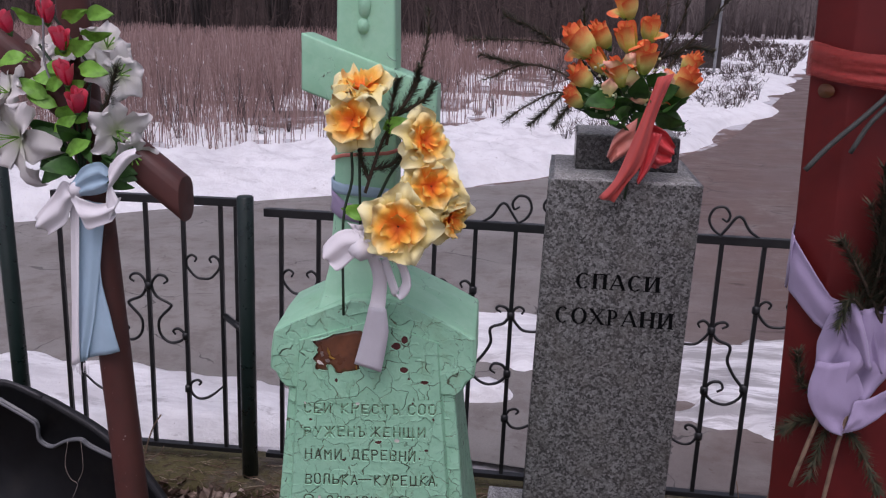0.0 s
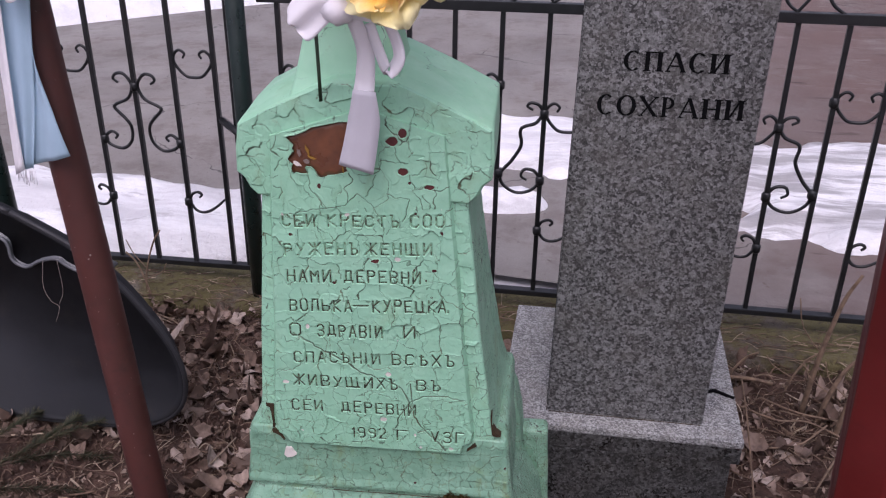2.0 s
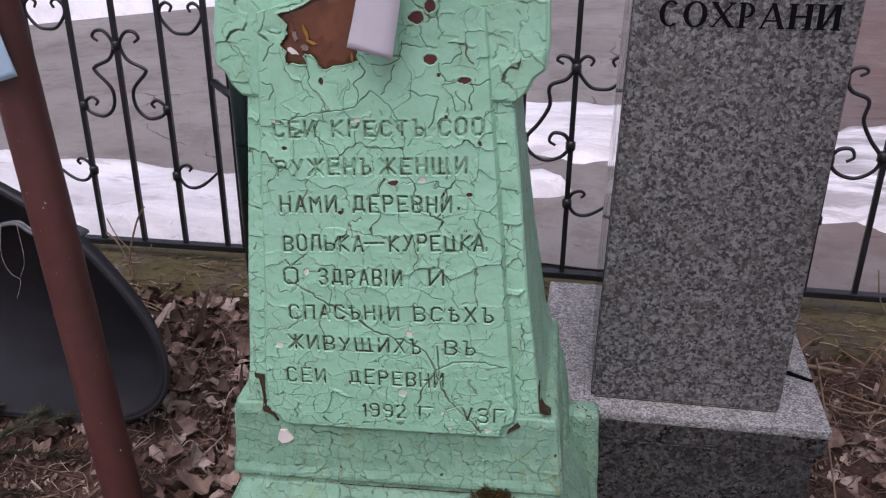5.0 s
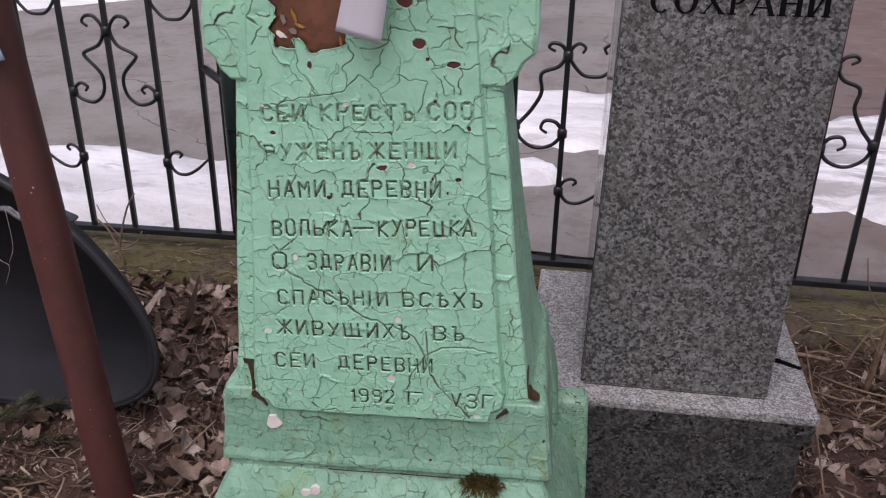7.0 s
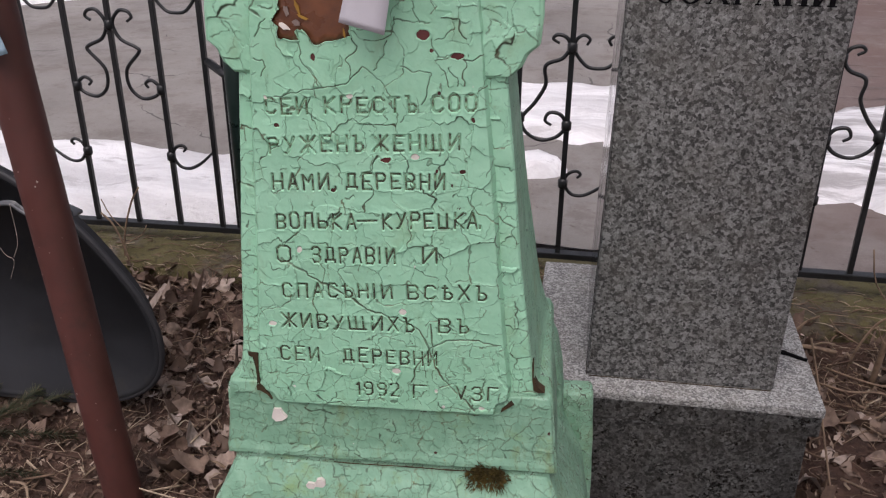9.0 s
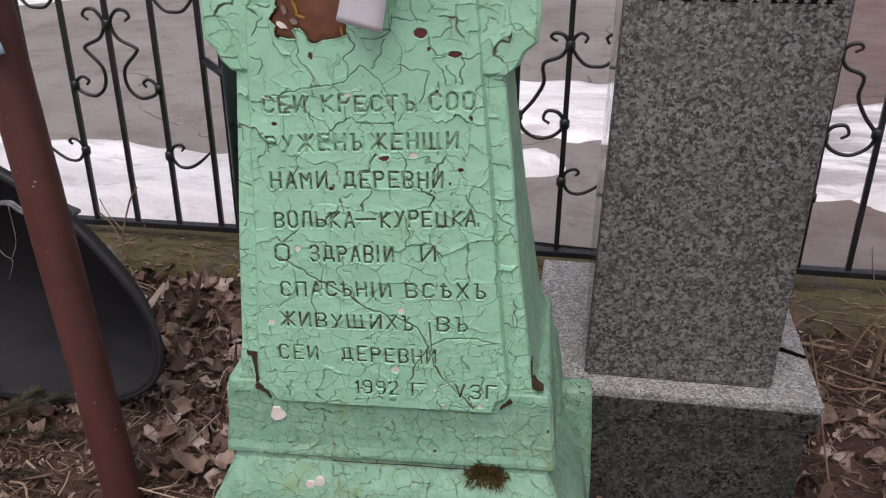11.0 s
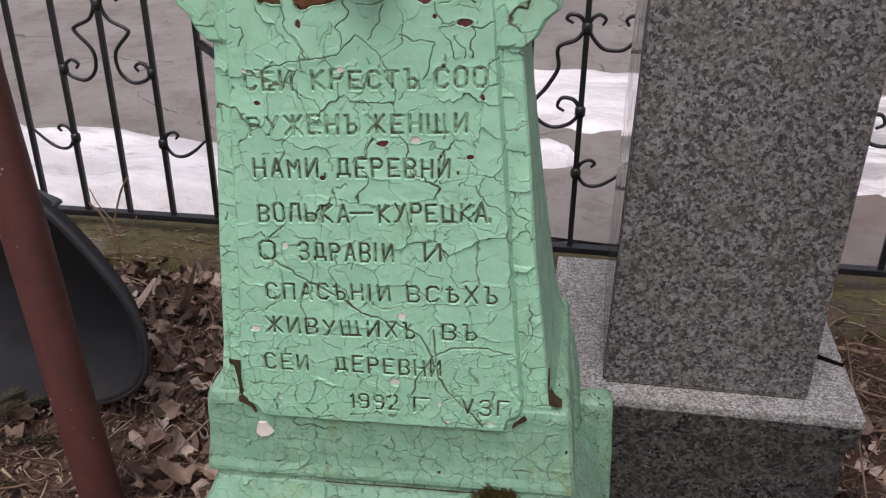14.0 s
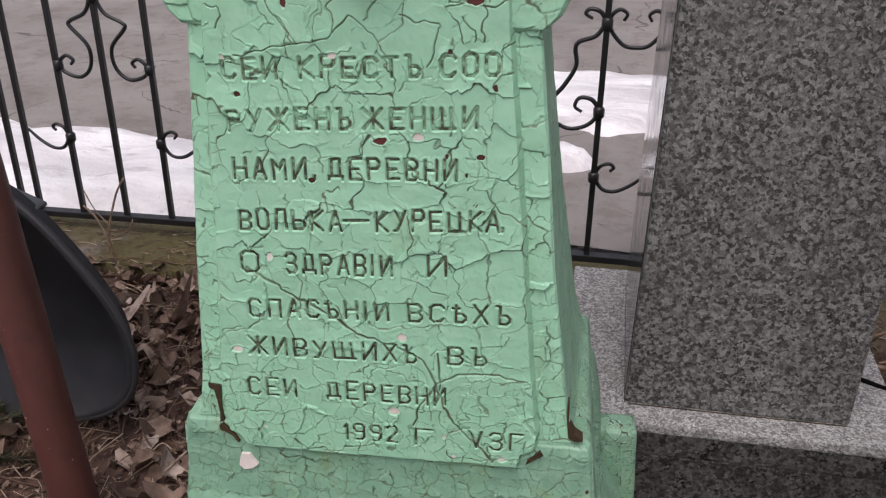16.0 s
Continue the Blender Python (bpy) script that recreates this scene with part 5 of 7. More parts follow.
        right = [(0.466, 0.148), (0.476, 0.151), (0.488, 0.153), (0.494, 0.166), (0.509, 0.168), (0.584, 0.160), (0.803, 0.141), (0.899, 0.132), (1.005, 0.124), (1.040, 0.012)]
        return np.interp(z, *zip(*left)), np.interp(z, *zip(*right))

    paint_coat("paint_coat", slab, MINT_PLAQUE, borders, 0.466, 1.040, lambda z: 0.0 * z, 0.00066, carved, 0.006, 0.0135, "thick crazed mint paint with lifting flakes")
    cuts = [(n, q, (xa, za), (xb, zb)) for n, (k, lay) in enumerate(letters) for q, line in enumerate(lay) for (xa, za), (xb, zb) in zip(line, line[1:])]
    ends = np.array([[a, ((a[0] + b[0]) / 2, (a[1] + b[1]) / 2), b] for n, q, a, b in cuts])
    deep = np.clip(0.0010 - np.minimum(ground(ends[..., 0], ends[..., 1])[0], 0.0022), -0.0012, 0.0016)
    shapes = [Shape() for _ in letters]
    for (n, q, a, b), ys in zip(cuts, deep):
        a, b = Vector(a), Vector(b)
        d = (b - a).normalized()
        side = Vector((-d.y, d.x))
        rings = []
        for p, y in zip((a - d * 0.0009, (a + b) / 2, b + d * 0.0009), ys):
            w1, w2 = rng.uniform(0.0006, 0.0014), rng.uniform(0.0006, 0.0014)
            lo, hi, y = p - side * w1, p + side * w2, y + 0.00004 * q
            rings.append([(lo.x, y, lo.y), (hi.x, y, hi.y), (hi.x, y + 0.002, hi.y), (lo.x, y + 0.002, lo.y)])
        shapes[n].loft(rings)
    for (k, lay), sh in zip(letters, shapes):
        part("letter", sh, LETTERS_FADED if k < 2 else LETTERS, slab)

    # the broken hole in the plaque, with its rusty bed
    hole = Shape()
    hole.loft([[(x, 0.008, z) for x, z in jag], [(x, 0.0014, z) for x, z in jag]], True, False)
    part("bare_patch", hole, RUST, slab, "ragged patch of rust-brown undercoat", wear=0.0003, cell=0.012)

    def torn_edge(o, r0, r1, parent):
        """Lifted paint all round a bare spot."""
        rim = Shape()
        n = len(o)
        cx, cz = sum(p[0] for p in o) / n, sum(p[1] for p in o) / n
        rings = []
        for k in range(n):
            x, z = o[k]
            d = Vector((x - cx, 0, z - cz)).normalized()
            w, h = rng.uniform(r0, r1), rng.uniform(0.0006, 0.0020)
            y = -0.0004
            rings.append([(x - d.x * w * 0.5, y - h, z - d.z * w * 0.5), (x + d.x * w, y - h * 0.75, z + d.z * w), (x + d.x * w * 2.6, y + 0.0006, z + d.z * w * 2.6), (x, y + 0.002, z)])
        rim.loft(rings + rings[:1], False, True)
        part("torn_paint_edge", rim, MINT, parent, "lifted edge of mint paint")

    torn_edge(jag, 0.0004, 0.0014, slab)
    for x, z, w, h, turn, mat in ((-0.087, 0.958, 0.0075, 0.0035, -0.5, PLASTER), (-0.071, 0.978, 0.0022, 0.012, 0.3, YELLOW), (-0.066, 0.968, 0.008, 0.0018, -0.4, YELLOW), (-0.0225, 0.952, 0.0014, 0.0055, 0.1, YELLOW), (-0.083, 0.974, 0.0035, 0.0060, 0.2, ASHEN), (-0.074, 0.962, 0.0045, 0.0040, -0.6, ASHEN)):
        bit = Shape()
        o = [(w * math.cos(q) * rng.uniform(0.5, 1.3), h * math.sin(q) * rng.uniform(0.5, 1.2)) for q in (0, 0.7, 1.4, 2.1, 2.8, 3.5, 4.2, 4.9, 5.6)]
        o = [(x + a * math.cos(turn) - b * math.sin(turn), z + a * math.sin(turn) + b * math.cos(turn)) for a, b in o]
        bit.loft([[(px, 0.0, pz) for px, pz in o], [(px, -0.0013, pz) for px, pz in o]])
        part("undercoat_bit", bit, mat, slab, "bit of older paint in the bare patch")
    def spot(x, z, r, wide, n=13):
        a0 = rng.uniform(0, 6.28)
        o = []
        for k in range(n):
            q = 6.283 * k / n
            u = r * (0.70 + 0.30 * rng.random() + 0.28 * noise.noise(Vector((math.cos(q) * 1.6 + x * 90, math.sin(q) * 1.6, z * 90))))
            px, pz = u * wide * math.cos(q), u * math.sin(q) / wide ** 0.5
            o.append((x + px * math.cos(a0 * 0.2) - pz * math.sin(a0 * 0.2), z + px * math.sin(a0 * 0.2) + pz * math.cos(a0 * 0.2)))
        return o

    for x, z, r, wide in red_chips:
        chip = Shape()
        o = spot(x, z, r * 1.35, wide)
        chip.loft([[(a, 0.006, b) for a, b in o], [(a, 0.0007, b) for a, b in o]])
        part("paint_chip", chip, DEEP_RED, slab, "dark red chip in the paint")
    for x, z, r, wide in pale_chips:
        chip = Shape()
        o = spot(x, z, r * 1.35, wide)
        chip.loft([[(a, 0.006, b) for a, b in o], [(a, 0.0007, b) for a, b in o]])
        part("plaster_chip", chip, PLASTER, slab, "bare pale chip in the paint")
    for x, y, z, r, name, mat in ((-0.138, 0.0030, 0.448, 0.011, "plaster_chip", PLASTER), (-0.098, -0.0130, 0.346, 0.007, "plaster_chip", PLASTER), (-0.085, -0.0120, 0.350, 0.008, "plaster_chip", PLASTER), (-0.095, -0.0230, 0.318, 0.0050, "paint_chip", DEEP_RED)):
        chip = Shape()
        o = spot(x, z, r, 1.1, 8)
        chip.loft([[(a, y + 0.010, b) for a, b in o], [(a, y - 0.0010, b) for a, b in o]])
        part(name, chip, mat, ob, "bare chip in the paint")
    for o, y in (([(-0.1715, 0.5395), (-0.1588, 0.539), (-0.1588, 0.513), (-0.1606, 0.489), (-0.1640, 0.488), (-0.1632, 0.505), (-0.1635, 0.520), (-0.1652, 0.5325), (-0.171, 0.535)], 0.0070), ([(-0.1645, 0.492), (-0.160, 0.4925), (-0.1528, 0.4870), (-0.1470, 0.4810), (-0.1440, 0.4745), (-0.1458, 0.4705), (-0.151, 0.4800), (-0.158, 0.4855), (-0.1649, 0.4865)], 0.0030),
                 ([(0.1905, 0.546), (0.193, 0.548), (0.1945, 0.525), (0.200, 0.512), (0.208, 0.506), (0.201, 0.504), (0.194, 0.510), (0.191, 0.526)], 0.0070), ([(0.153, 0.474), (0.155, 0.481), (0.168, 0.490), (0.171, 0.489), (0.160, 0.479)], 0.0030)):
        gap = Shape()
        o = [(a + rng.gauss(0, 0.0007), b + rng.gauss(0, 0.0010)) for a, b in o]
        gap.loft([[(a, 0.022, b) for a, b in o], [(a, y, b) for a, b in o]])
        part("broken_joint", gap, JOINT, ob, "rusty broken joint beside the plaque")

    low = ((0.381, 0.222, 0.0005), (0.392, 0.2215, 0.001), (0.402, 0.2205, 0.0042), (0.440, 0.216, 0.0078), (0.484, 0.213, 0.0075), (0.497, 0.209, 0.010), (0.502, 0.19, 0.03))
    step_z, step_h, step_y = zip(*low)
    toe_z, toe_h, toe_y = zip(*((0.16, 0.288, -0.05), (0.25, 0.272, -0.042), (0.345, 0.225, -0.010), (0.372, 0.213, 0.004), (0.392, 0.213, 0.006)))
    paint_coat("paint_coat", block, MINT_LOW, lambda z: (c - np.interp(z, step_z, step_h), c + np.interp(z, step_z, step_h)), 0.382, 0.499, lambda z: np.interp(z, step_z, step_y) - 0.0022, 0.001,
               lambda x, z: flaking(x, z, 231, 1.15, 0.9), 0.004, 0.008, "dirty crazed mint paint, toned down for shade")
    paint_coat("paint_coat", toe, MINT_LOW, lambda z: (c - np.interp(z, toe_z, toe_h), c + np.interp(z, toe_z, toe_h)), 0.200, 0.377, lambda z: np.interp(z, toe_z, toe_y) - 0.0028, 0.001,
               lambda x, z: flaking(x, z, 411, 1.1, 0.9), 0.004, 0.008, "dirty crazed mint paint, toned down for shade")
    body_l = lambda z: np.interp(z, (0.480, 0.512, 0.556, 0.690, 0.790, 0.935), (-0.196, -0.184, -0.177, -0.166, -0.156, -0.143))
    body_r = lambda z: np.interp(z, (0.480, 0.512, 0.556, 0.690, 0.790, 0.935), (0.206, 0.196, 0.189, 0.172, 0.163, 0.148))
    for strip, seed in ((lambda z: (body_l(z), borders(z)[0] + 0.006), 811), (lambda z: (borders(z)[1] - 0.006, body_r(z)), 911)):
        paint_coat("paint_coat", trunk, MINT_PLAQUE, strip, 0.498, 0.915, lambda z: 0.0096 + 0.0 * z, 0.0009, lambda x, z: flaking(x, z, seed, 1.1, 0.62), 0.002, 0.003, "thick crazed mint paint with lifting flakes")
    cap_l, cap_r = sorted((z, x) for x, z in left + top[:3]), sorted((z, x) for x, z in right + top[3:])
    paint_coat("paint_coat", brow, MINT_PLAQUE, lambda z: (np.interp(z, *zip(*cap_l)), np.interp(z, *zip(*cap_r))), 0.904, 1.074, lambda z: 0.0045 + 0.0 * z, 0.001,
               lambda x, z: flaking(x, z, 611, 1.0, 0.6), 0.004, 0.006, "thick crazed mint paint with lifting flakes")
    # first line: dirty ledge seam; second: painted shadow under the plaque's lower edge
    for line, r in (([(-0.067, -0.0008, 0.3795), (-0.03, -0.0008, 0.3788), (0.03, -0.0006, 0.3795), (0.09, -0.0008, 0.3790), (0.12, -0.0008, 0.3795)], 0.0012), ([(-0.120, 0.0064, 0.4675), (-0.05, 0.0066, 0.4665), (0.05, 0.0064, 0.4660), (0.15, 0.0066, 0.4650)], 0.0012)):
        seam = Shape()
        pts = smooth_line(line, 8)
        seam.tube(pts, [r * (0.5 + 0.9 * abs(noise.noise(p * 40))) for p in pts], 5)
        part("dirty_seam", seam, JOINT, ob, "brown line in the seam, dirt and painted shade")

    moss = Shape()
    for _ in range(900):
        a = rng.uniform(0, 6.283)
        q = 0.021 * rng.random() ** 0.5 * (0.62 + 0.45 * abs(math.sin(a * 3.5 + 1.0)) + 0.15 * rng.random())
        p = Vector((0.139 + q * math.cos(a) * 1.25, -0.002 + rng.uniform(-0.004, 0.002), 0.371 + q * math.sin(a)))
        d = Vector((rng.gauss(0, 0.5) + 0.8 * math.cos(a), -0.9, rng.gauss(0, 0.5) + 0.8 * math.sin(a))).normalized() * rng.uniform(0.004, 0.012)
        s = Vector((rng.gauss(0, 1), 0, rng.gauss(0, 1))).normalized() * 0.0012
        moss.add([p - s, p + s, p + d], [(0, 1, 2)])
    moss.grid([[(0.139 + 0.020 * math.cos(6.283 * k / 14) * q * 1.25, 0.004 - 0.008 * (1 - q * q), 0.371 + 0.018 * math.sin(6.283 * k / 14) * q) for k in range(14)] for q in (0.05, 0.4, 0.7, 1.0)], wrap=True)
    part("moss_tuft", moss, MOSS, ob, "small tuft of dark moss")

    shaft = Shape()
    shaft.loft([[(-0.016 - h, y0, z), (-0.016 + h, y0, z), (-0.016 + h, y1, z), (-0.016 - h, y1, z)] for z, h, y0, y1 in ((1.045, 0.080, 0.012, 0.165), (1.075, 0.072, 0.028, 0.150), (1.13, 0.060, 0.040, 0.138), (1.24, 0.053, 0.044, 0.132), (1.60, 0.0475, 0.046, 0.130), (1.78, 0.046, 0.046, 0.130))])
    part("cross_shaft", shaft, MINT_SOUND, ob, bevel=0.005, wear=0.001, cell=0.03)
    arm = Shape()
    arm.prism([(-0.124, 1.426), (0.104, 1.344), (0.104, 1.438), (-0.124, 1.520)], 0.042, 0.134)
    part("slanted_arm", arm, MINT_SOUND, ob, bevel=0.004, wear=0.001, cell=0.03)
    knob = Shape()
    for cx, cz, rx, rz, d in ((-0.020, 1.532, 0.010, 0.014, 0.012), (-0.018, 1.565, 0.011, 0.022, 0.012), (-0.022, 1.60, 0.014, 0.026, 0.014)):
        knob.grid([[(cx + rx * math.sin(a) * math.cos(b), 0.047 - d * math.cos(a), cz + rz * math.sin(a) * math.sin(b)) for b in (6.283 * k / 12 for k in range(12))] for a in (0.05, 0.5, 0.95, 1.3, 1.6)], wrap=True)
    part("raised_boss", knob, MINT_SOUND, ob, "rounded raised boss on the shaft")


build_cross()


# ---- the granite pillar ----
def build_pillar():
    ob = thing("granite_pillar", "grey granite memorial pillar on a square plinth", "memorial pillar", pose(0.338, 2.31, 0, 0, 0, 1.6))
    base = Shape()
    base.box(-0.240, 0.0015, -0.05, 0.222, 0.46, 0.200)
    part("plinth", base, GRANITE_DARK, ob, bevel=0.003)
    rim = Shape()
    rim.box(-0.255, 0.0, 0.1995, 0.239, 0.48, 0.242)
    part("plinth_slab", rim, GRANITE_DARK, ob, bevel=0.004)
    slab = Shape()
    slab.box(-0.257, -0.002, 0.240, 0.241, 0.482, 0.258)
    part("plinth_top", slab, GRANITE_ROUGH, ob, "pale sawn granite top of the plinth", bevel=0.004)
    k, low, high = 0.157, 0.259, 1.225

    def ring(z, inset=0.0, grow=0.0):
        """The outline of the leaning shaft at a height."""
        t = (z - low) / (high - low)
        x0, y0, y1 = 0.002 + 0.025 * t, 0.044 + 0.010 * t, 0.432 - 0.012 * t
        return x0 - k - grow, x0 + k + grow, y0 + inset, y1 - inset

    shaft = Shape()
    rings = []
    for z in (low, high):
        xa, xb, ya, yb = ring(z)
        rings.append([(xa, ya, z), (xb, ya, z), (xb + 0.003, ya + 0.003, z), (xb + 0.003, yb, z), (xa - 0.003, yb, z), (xa - 0.003, ya + 0.003, z)])
    shaft.loft(rings)
    front = part("shaft", shaft, GRANITE, ob, bevel=0.012, segments=4)
    for sx in (-1, 1):
        face = Shape()
        rings = []
        for z in (low + 0.012, high - 0.012):
            xa, xb, ya, yb = ring(z, 0.014, 0.0034)
            e = xa if sx < 0 else xb
            rings.append([(e, ya, z), (e + sx * 0.0012, ya, z), (e + sx * 0.0012, yb, z), (e, yb, z)])
        face.loft(rings)
        part("polished_side", face, GRANITE_POLISHED, front, "mirror-polished granite side")
    top = Shape()
    xa, xb, ya, yb = ring(high)
    top.loft([[(xa + q, ya + q, z), (xb - q, ya + q, z), (xb - q, yb - q, z), (xa + q, yb - q, z)] for z, q in ((high - 0.0005, 0.006), (high + 0.0025, 0.009))])
    part("shaft_top", top, GRANITE_ROUGH, front, "pale sawn granite top")
    block = Shape()
    block.box(-0.078, 0.195, 1.227, 0.150, 0.390, 1.304)
    part("crown_block", block, GRANITE_DARK, ob, bevel=0.003)
    btop = Shape()
    btop.box(-0.074, 0.199, 1.3035, 0.146, 0.386, 1.3065)
    part("crown_block_top", btop, GRANITE_ROUGH, ob, "pale sawn granite top")
    crack = Shape()
    line = smooth_line([(0.168, 0.185, 0.259), (0.180, 0.163, 0.2595), (0.198, 0.170, 0.2595), (0.222, 0.157, 0.2595), (0.238, 0.150, 0.2585)], 5)
    crack.tube(line, [0.0035 + 0.0025 * abs(noise.noise(p * 60)) for p in line], 6)
    part("dirty_crack", crack, CARVED, ob, "dark crack in the corner of the plinth")
    stain = Shape()
    for (xa, ya), (xb, yb) in (((-0.154, 0.0415), (0.158, 0.0415)), ((-0.158, 0.045), (-0.158, 0.42))):
        stain.tube([(xa, ya, 0.2585), ((xa + xb) / 2, (ya + yb) / 2, 0.2585), (xb, yb, 0.2585)], 0.0010, 5)
    part("mortar_joint", stain, JOINT, ob, "thin dark mortar joint")
    for text, x0, x1, z0, z1 in (("СПАСИ", -0.063, 0.117, 0.990, 1.024), ("СОХРАНИ", -0.103, 0.151, 0.909, 0.945)):
        y = ring(z0)[2]
        write_serif(text, x0, x1, z0, z1, y, front, CARVED)


build_pillar()


# ---- painted wooden crosses ----
def build_wood():
    ob = thing("maroon_wooden_cross", "maroon painted wooden cross with a slanted lower bar", "wooden cross")
    post = Shape()
    line = [(-0.6488 - 0.0536 * z, 2.15, z) for z in (-0.1, 0.0, 0.3, 0.6, 0.9, 1.2, 1.5, 1.8)]
    post.tube(line, [0.0345, 0.0343, 0.034, 0.0335, 0.033, 0.0325, 0.032, 0.032], 20)
    part("post", post, MAROON, ob, wear=0.0008, cell=0.05)
    bar = Shape()
    tip, far = Vector((-0.512, 2.13, 1.190)), Vector((-0.98, 2.13, 1.55))
    run = (tip - far).normalized()
    up = Vector((-run.z, 0, run.x)) if run.x > 0 else Vector((run.z, 0, -run.x))
    rings = []
    for k in range(7):
        ring = []
        for q in range(20):
            a = 6.283 * q / 20
            ca, sa = math.cos(a), math.sin(a)
            p = far.lerp(tip, k / 6) + Vector((0, 0.036, 0)) * math.copysign(abs(ca) ** 0.75, ca) + up * 0.0365 * math.copysign(abs(sa) ** 0.75, sa)
            if k == 6:
                p += run * ((tip.x + 0.006 - p.x) / run.x)
            ring.append(p)
        rings.append(ring)
    bar.loft(rings, True, True)
    part("slanted_bar", bar, MAROON, ob, "round maroon slanted bar with its end cut upright", bevel=0.002, wear=0.0008, cell=0.05)
    rng = random.Random(8)
    for _ in range(46):
        z, a, r = rng.uniform(0.15, 1.15), rng.uniform(-2.6, -0.4), 0.0005 + 0.0019 * rng.random() ** 3
        x, q = -0.6488 - 0.0536 * z, 0.0345 - 0.0018 * z
        drop = Shape()
        drop.tube([(x + (q - 0.001) * math.cos(a), 2.15 + (q - 0.001) * math.sin(a), z), (x + (q + 0.0009) * math.cos(a), 2.15 + (q + 0.0005) * math.sin(a), z)], [r, r * 0.6], 7)
        part("paint_fleck", drop, FLECK, ob)

    red = thing("red_wooden_post", "broad red painted wooden post with chamfered edges", "wooden post", pose(0.615, 1.815, 0, 0, -1.4, -14))
    sh = Shape()
    sh.loft([[(0.0, 0.0, z), (0.052, -0.030, z), (0.215, 0.012, z), (0.24, 0.035, z), (0.24, 0.15, z), (0.22, 0.17, z), (0.02, 0.17, z), (0.0, 0.15, z)] for z in (-0.05, 1.9)])
    part("post", sh, RED, red, bevel=0.003, wear=0.0007, cell=0.07)
    knot = Shape()
    knot.grid([[(0.022 + 0.012 * q * math.cos(6.283 * k / 12), -0.0155 - 0.006 * (1 - q * q) - 0.012 * q * math.cos(6.283 * k / 12), 1.464 + 0.010 * q * math.sin(6.283 * k / 12)) for k in range(12)] for q in (0.05, 0.5, 0.8, 1.0)], wrap=True)
    part("knot", knot, plain("orange_resin", (0.13, 0.045, 0.014), 0.4), red, "dark orange resin knot")


build_wood()


# ---- the black plastic scoop ----
def build_scoop():
    ob = thing("snow_scoop", "black plastic snow scoop lying on its side behind the cross", "snow scoop", pose(-1.05, 2.40, 0.0))
    ctrl = [(-0.013, 0.577), (0.137, 0.501), (0.247, 0.410), (0.350, 0.270), (0.373, 0.167), (0.340, 0.088), (0.250, 0.040), (0.10, 0.024), (-0.13, 0.024), (-0.33, 0.07), (-0.42, 0.30), (-0.30, 0.55), (-0.14, 0.61)]
    loop = smooth_line([(x, 0, z) for x, z in ctrl + ctrl[:1]], 6)[:-1]
    mid = Vector((0.0, 0, 0.28))

    def ring(s, y):
        return [(mid.x + (q.x - mid.x) * s, y + 0.06 * (q.z - 0.1) * (1 if s > 0 else 1), mid.z + (q.z - mid.z) * s) for q in loop]

    steps = ((1.0, 0.0), (0.985, -0.006), (0.955, -0.004), (0.935, 0.012), (0.90, 0.050), (0.80, 0.066), (0.5, 0.072), (0.03, 0.074))
    pan = Shape()
    pan.loft([ring(s, y) for s, y in steps] + [ring(s, y + 0.006) for s, y in reversed(steps[3:])] + [ring(0.97, 0.012), ring(1.0, 0.004)], True, True)
    part("pan", pan, PLASTIC, ob)
    lip = Shape()
    edge = ring(0.995, 0.0)
    lip.tube(edge + edge[:1], 0.0065, 8)
    part("lip", lip, PLASTIC_LIP, ob, "thick rolled black rim")
    rib = Shape()
    wave = smooth_line([(-0.16, 0.012, 0.575), (-0.048, 0.012, 0.520), (-0.026, 0.012, 0.500), (-0.022, 0.012, 0.462), (0.010, 0.012, 0.446), (0.050, 0.012, 0.466), (0.092, 0.012, 0.474), (0.120, 0.012, 0.458), (0.19, 0.012, 0.43)], 6)
    rib.tube(wave, 0.0045, 8)
    rib.loft([[p + Vector((0, 0, -0.003)), p + Vector((0, 0.085, -0.003)), p + Vector((0, 0.085, 0.003)), p + Vector((0, 0, 0.003))] for p in wave], True, True)
    part("wavy_rib", rib, PLASTIC_RIM, ob, "grey wavy stiffening rib")
    roots = thing("dry_root", "thin pale dry root hanging over the black scoop", "root")
    for pts in ([(-0.984, 2.400, 0.475), (-0.994, 2.395, 0.41), (-0.982, 2.395, 0.371), (-0.964, 2.395, 0.357), (-0.983, 2.397, 0.313)], [(-0.948, 2.40, 0.480), (-0.945, 2.395, 0.405), (-0.962, 2.395, 0.365)]):
        sh = Shape()
        sh.tube(smooth_line(pts, 5), 0.0006, 5)
        part("strand", sh, ROOT, roots)


build_scoop()


# ---- flowers, ribbons and twigs ----
def facing(direction, roll=0.0):
    """A turn that points z along a direction."""
    return Vector(direction).to_track_quat("Z", "Y").to_matrix().to_4x4() @ Matrix.Rotation(roll, 4, "Z")


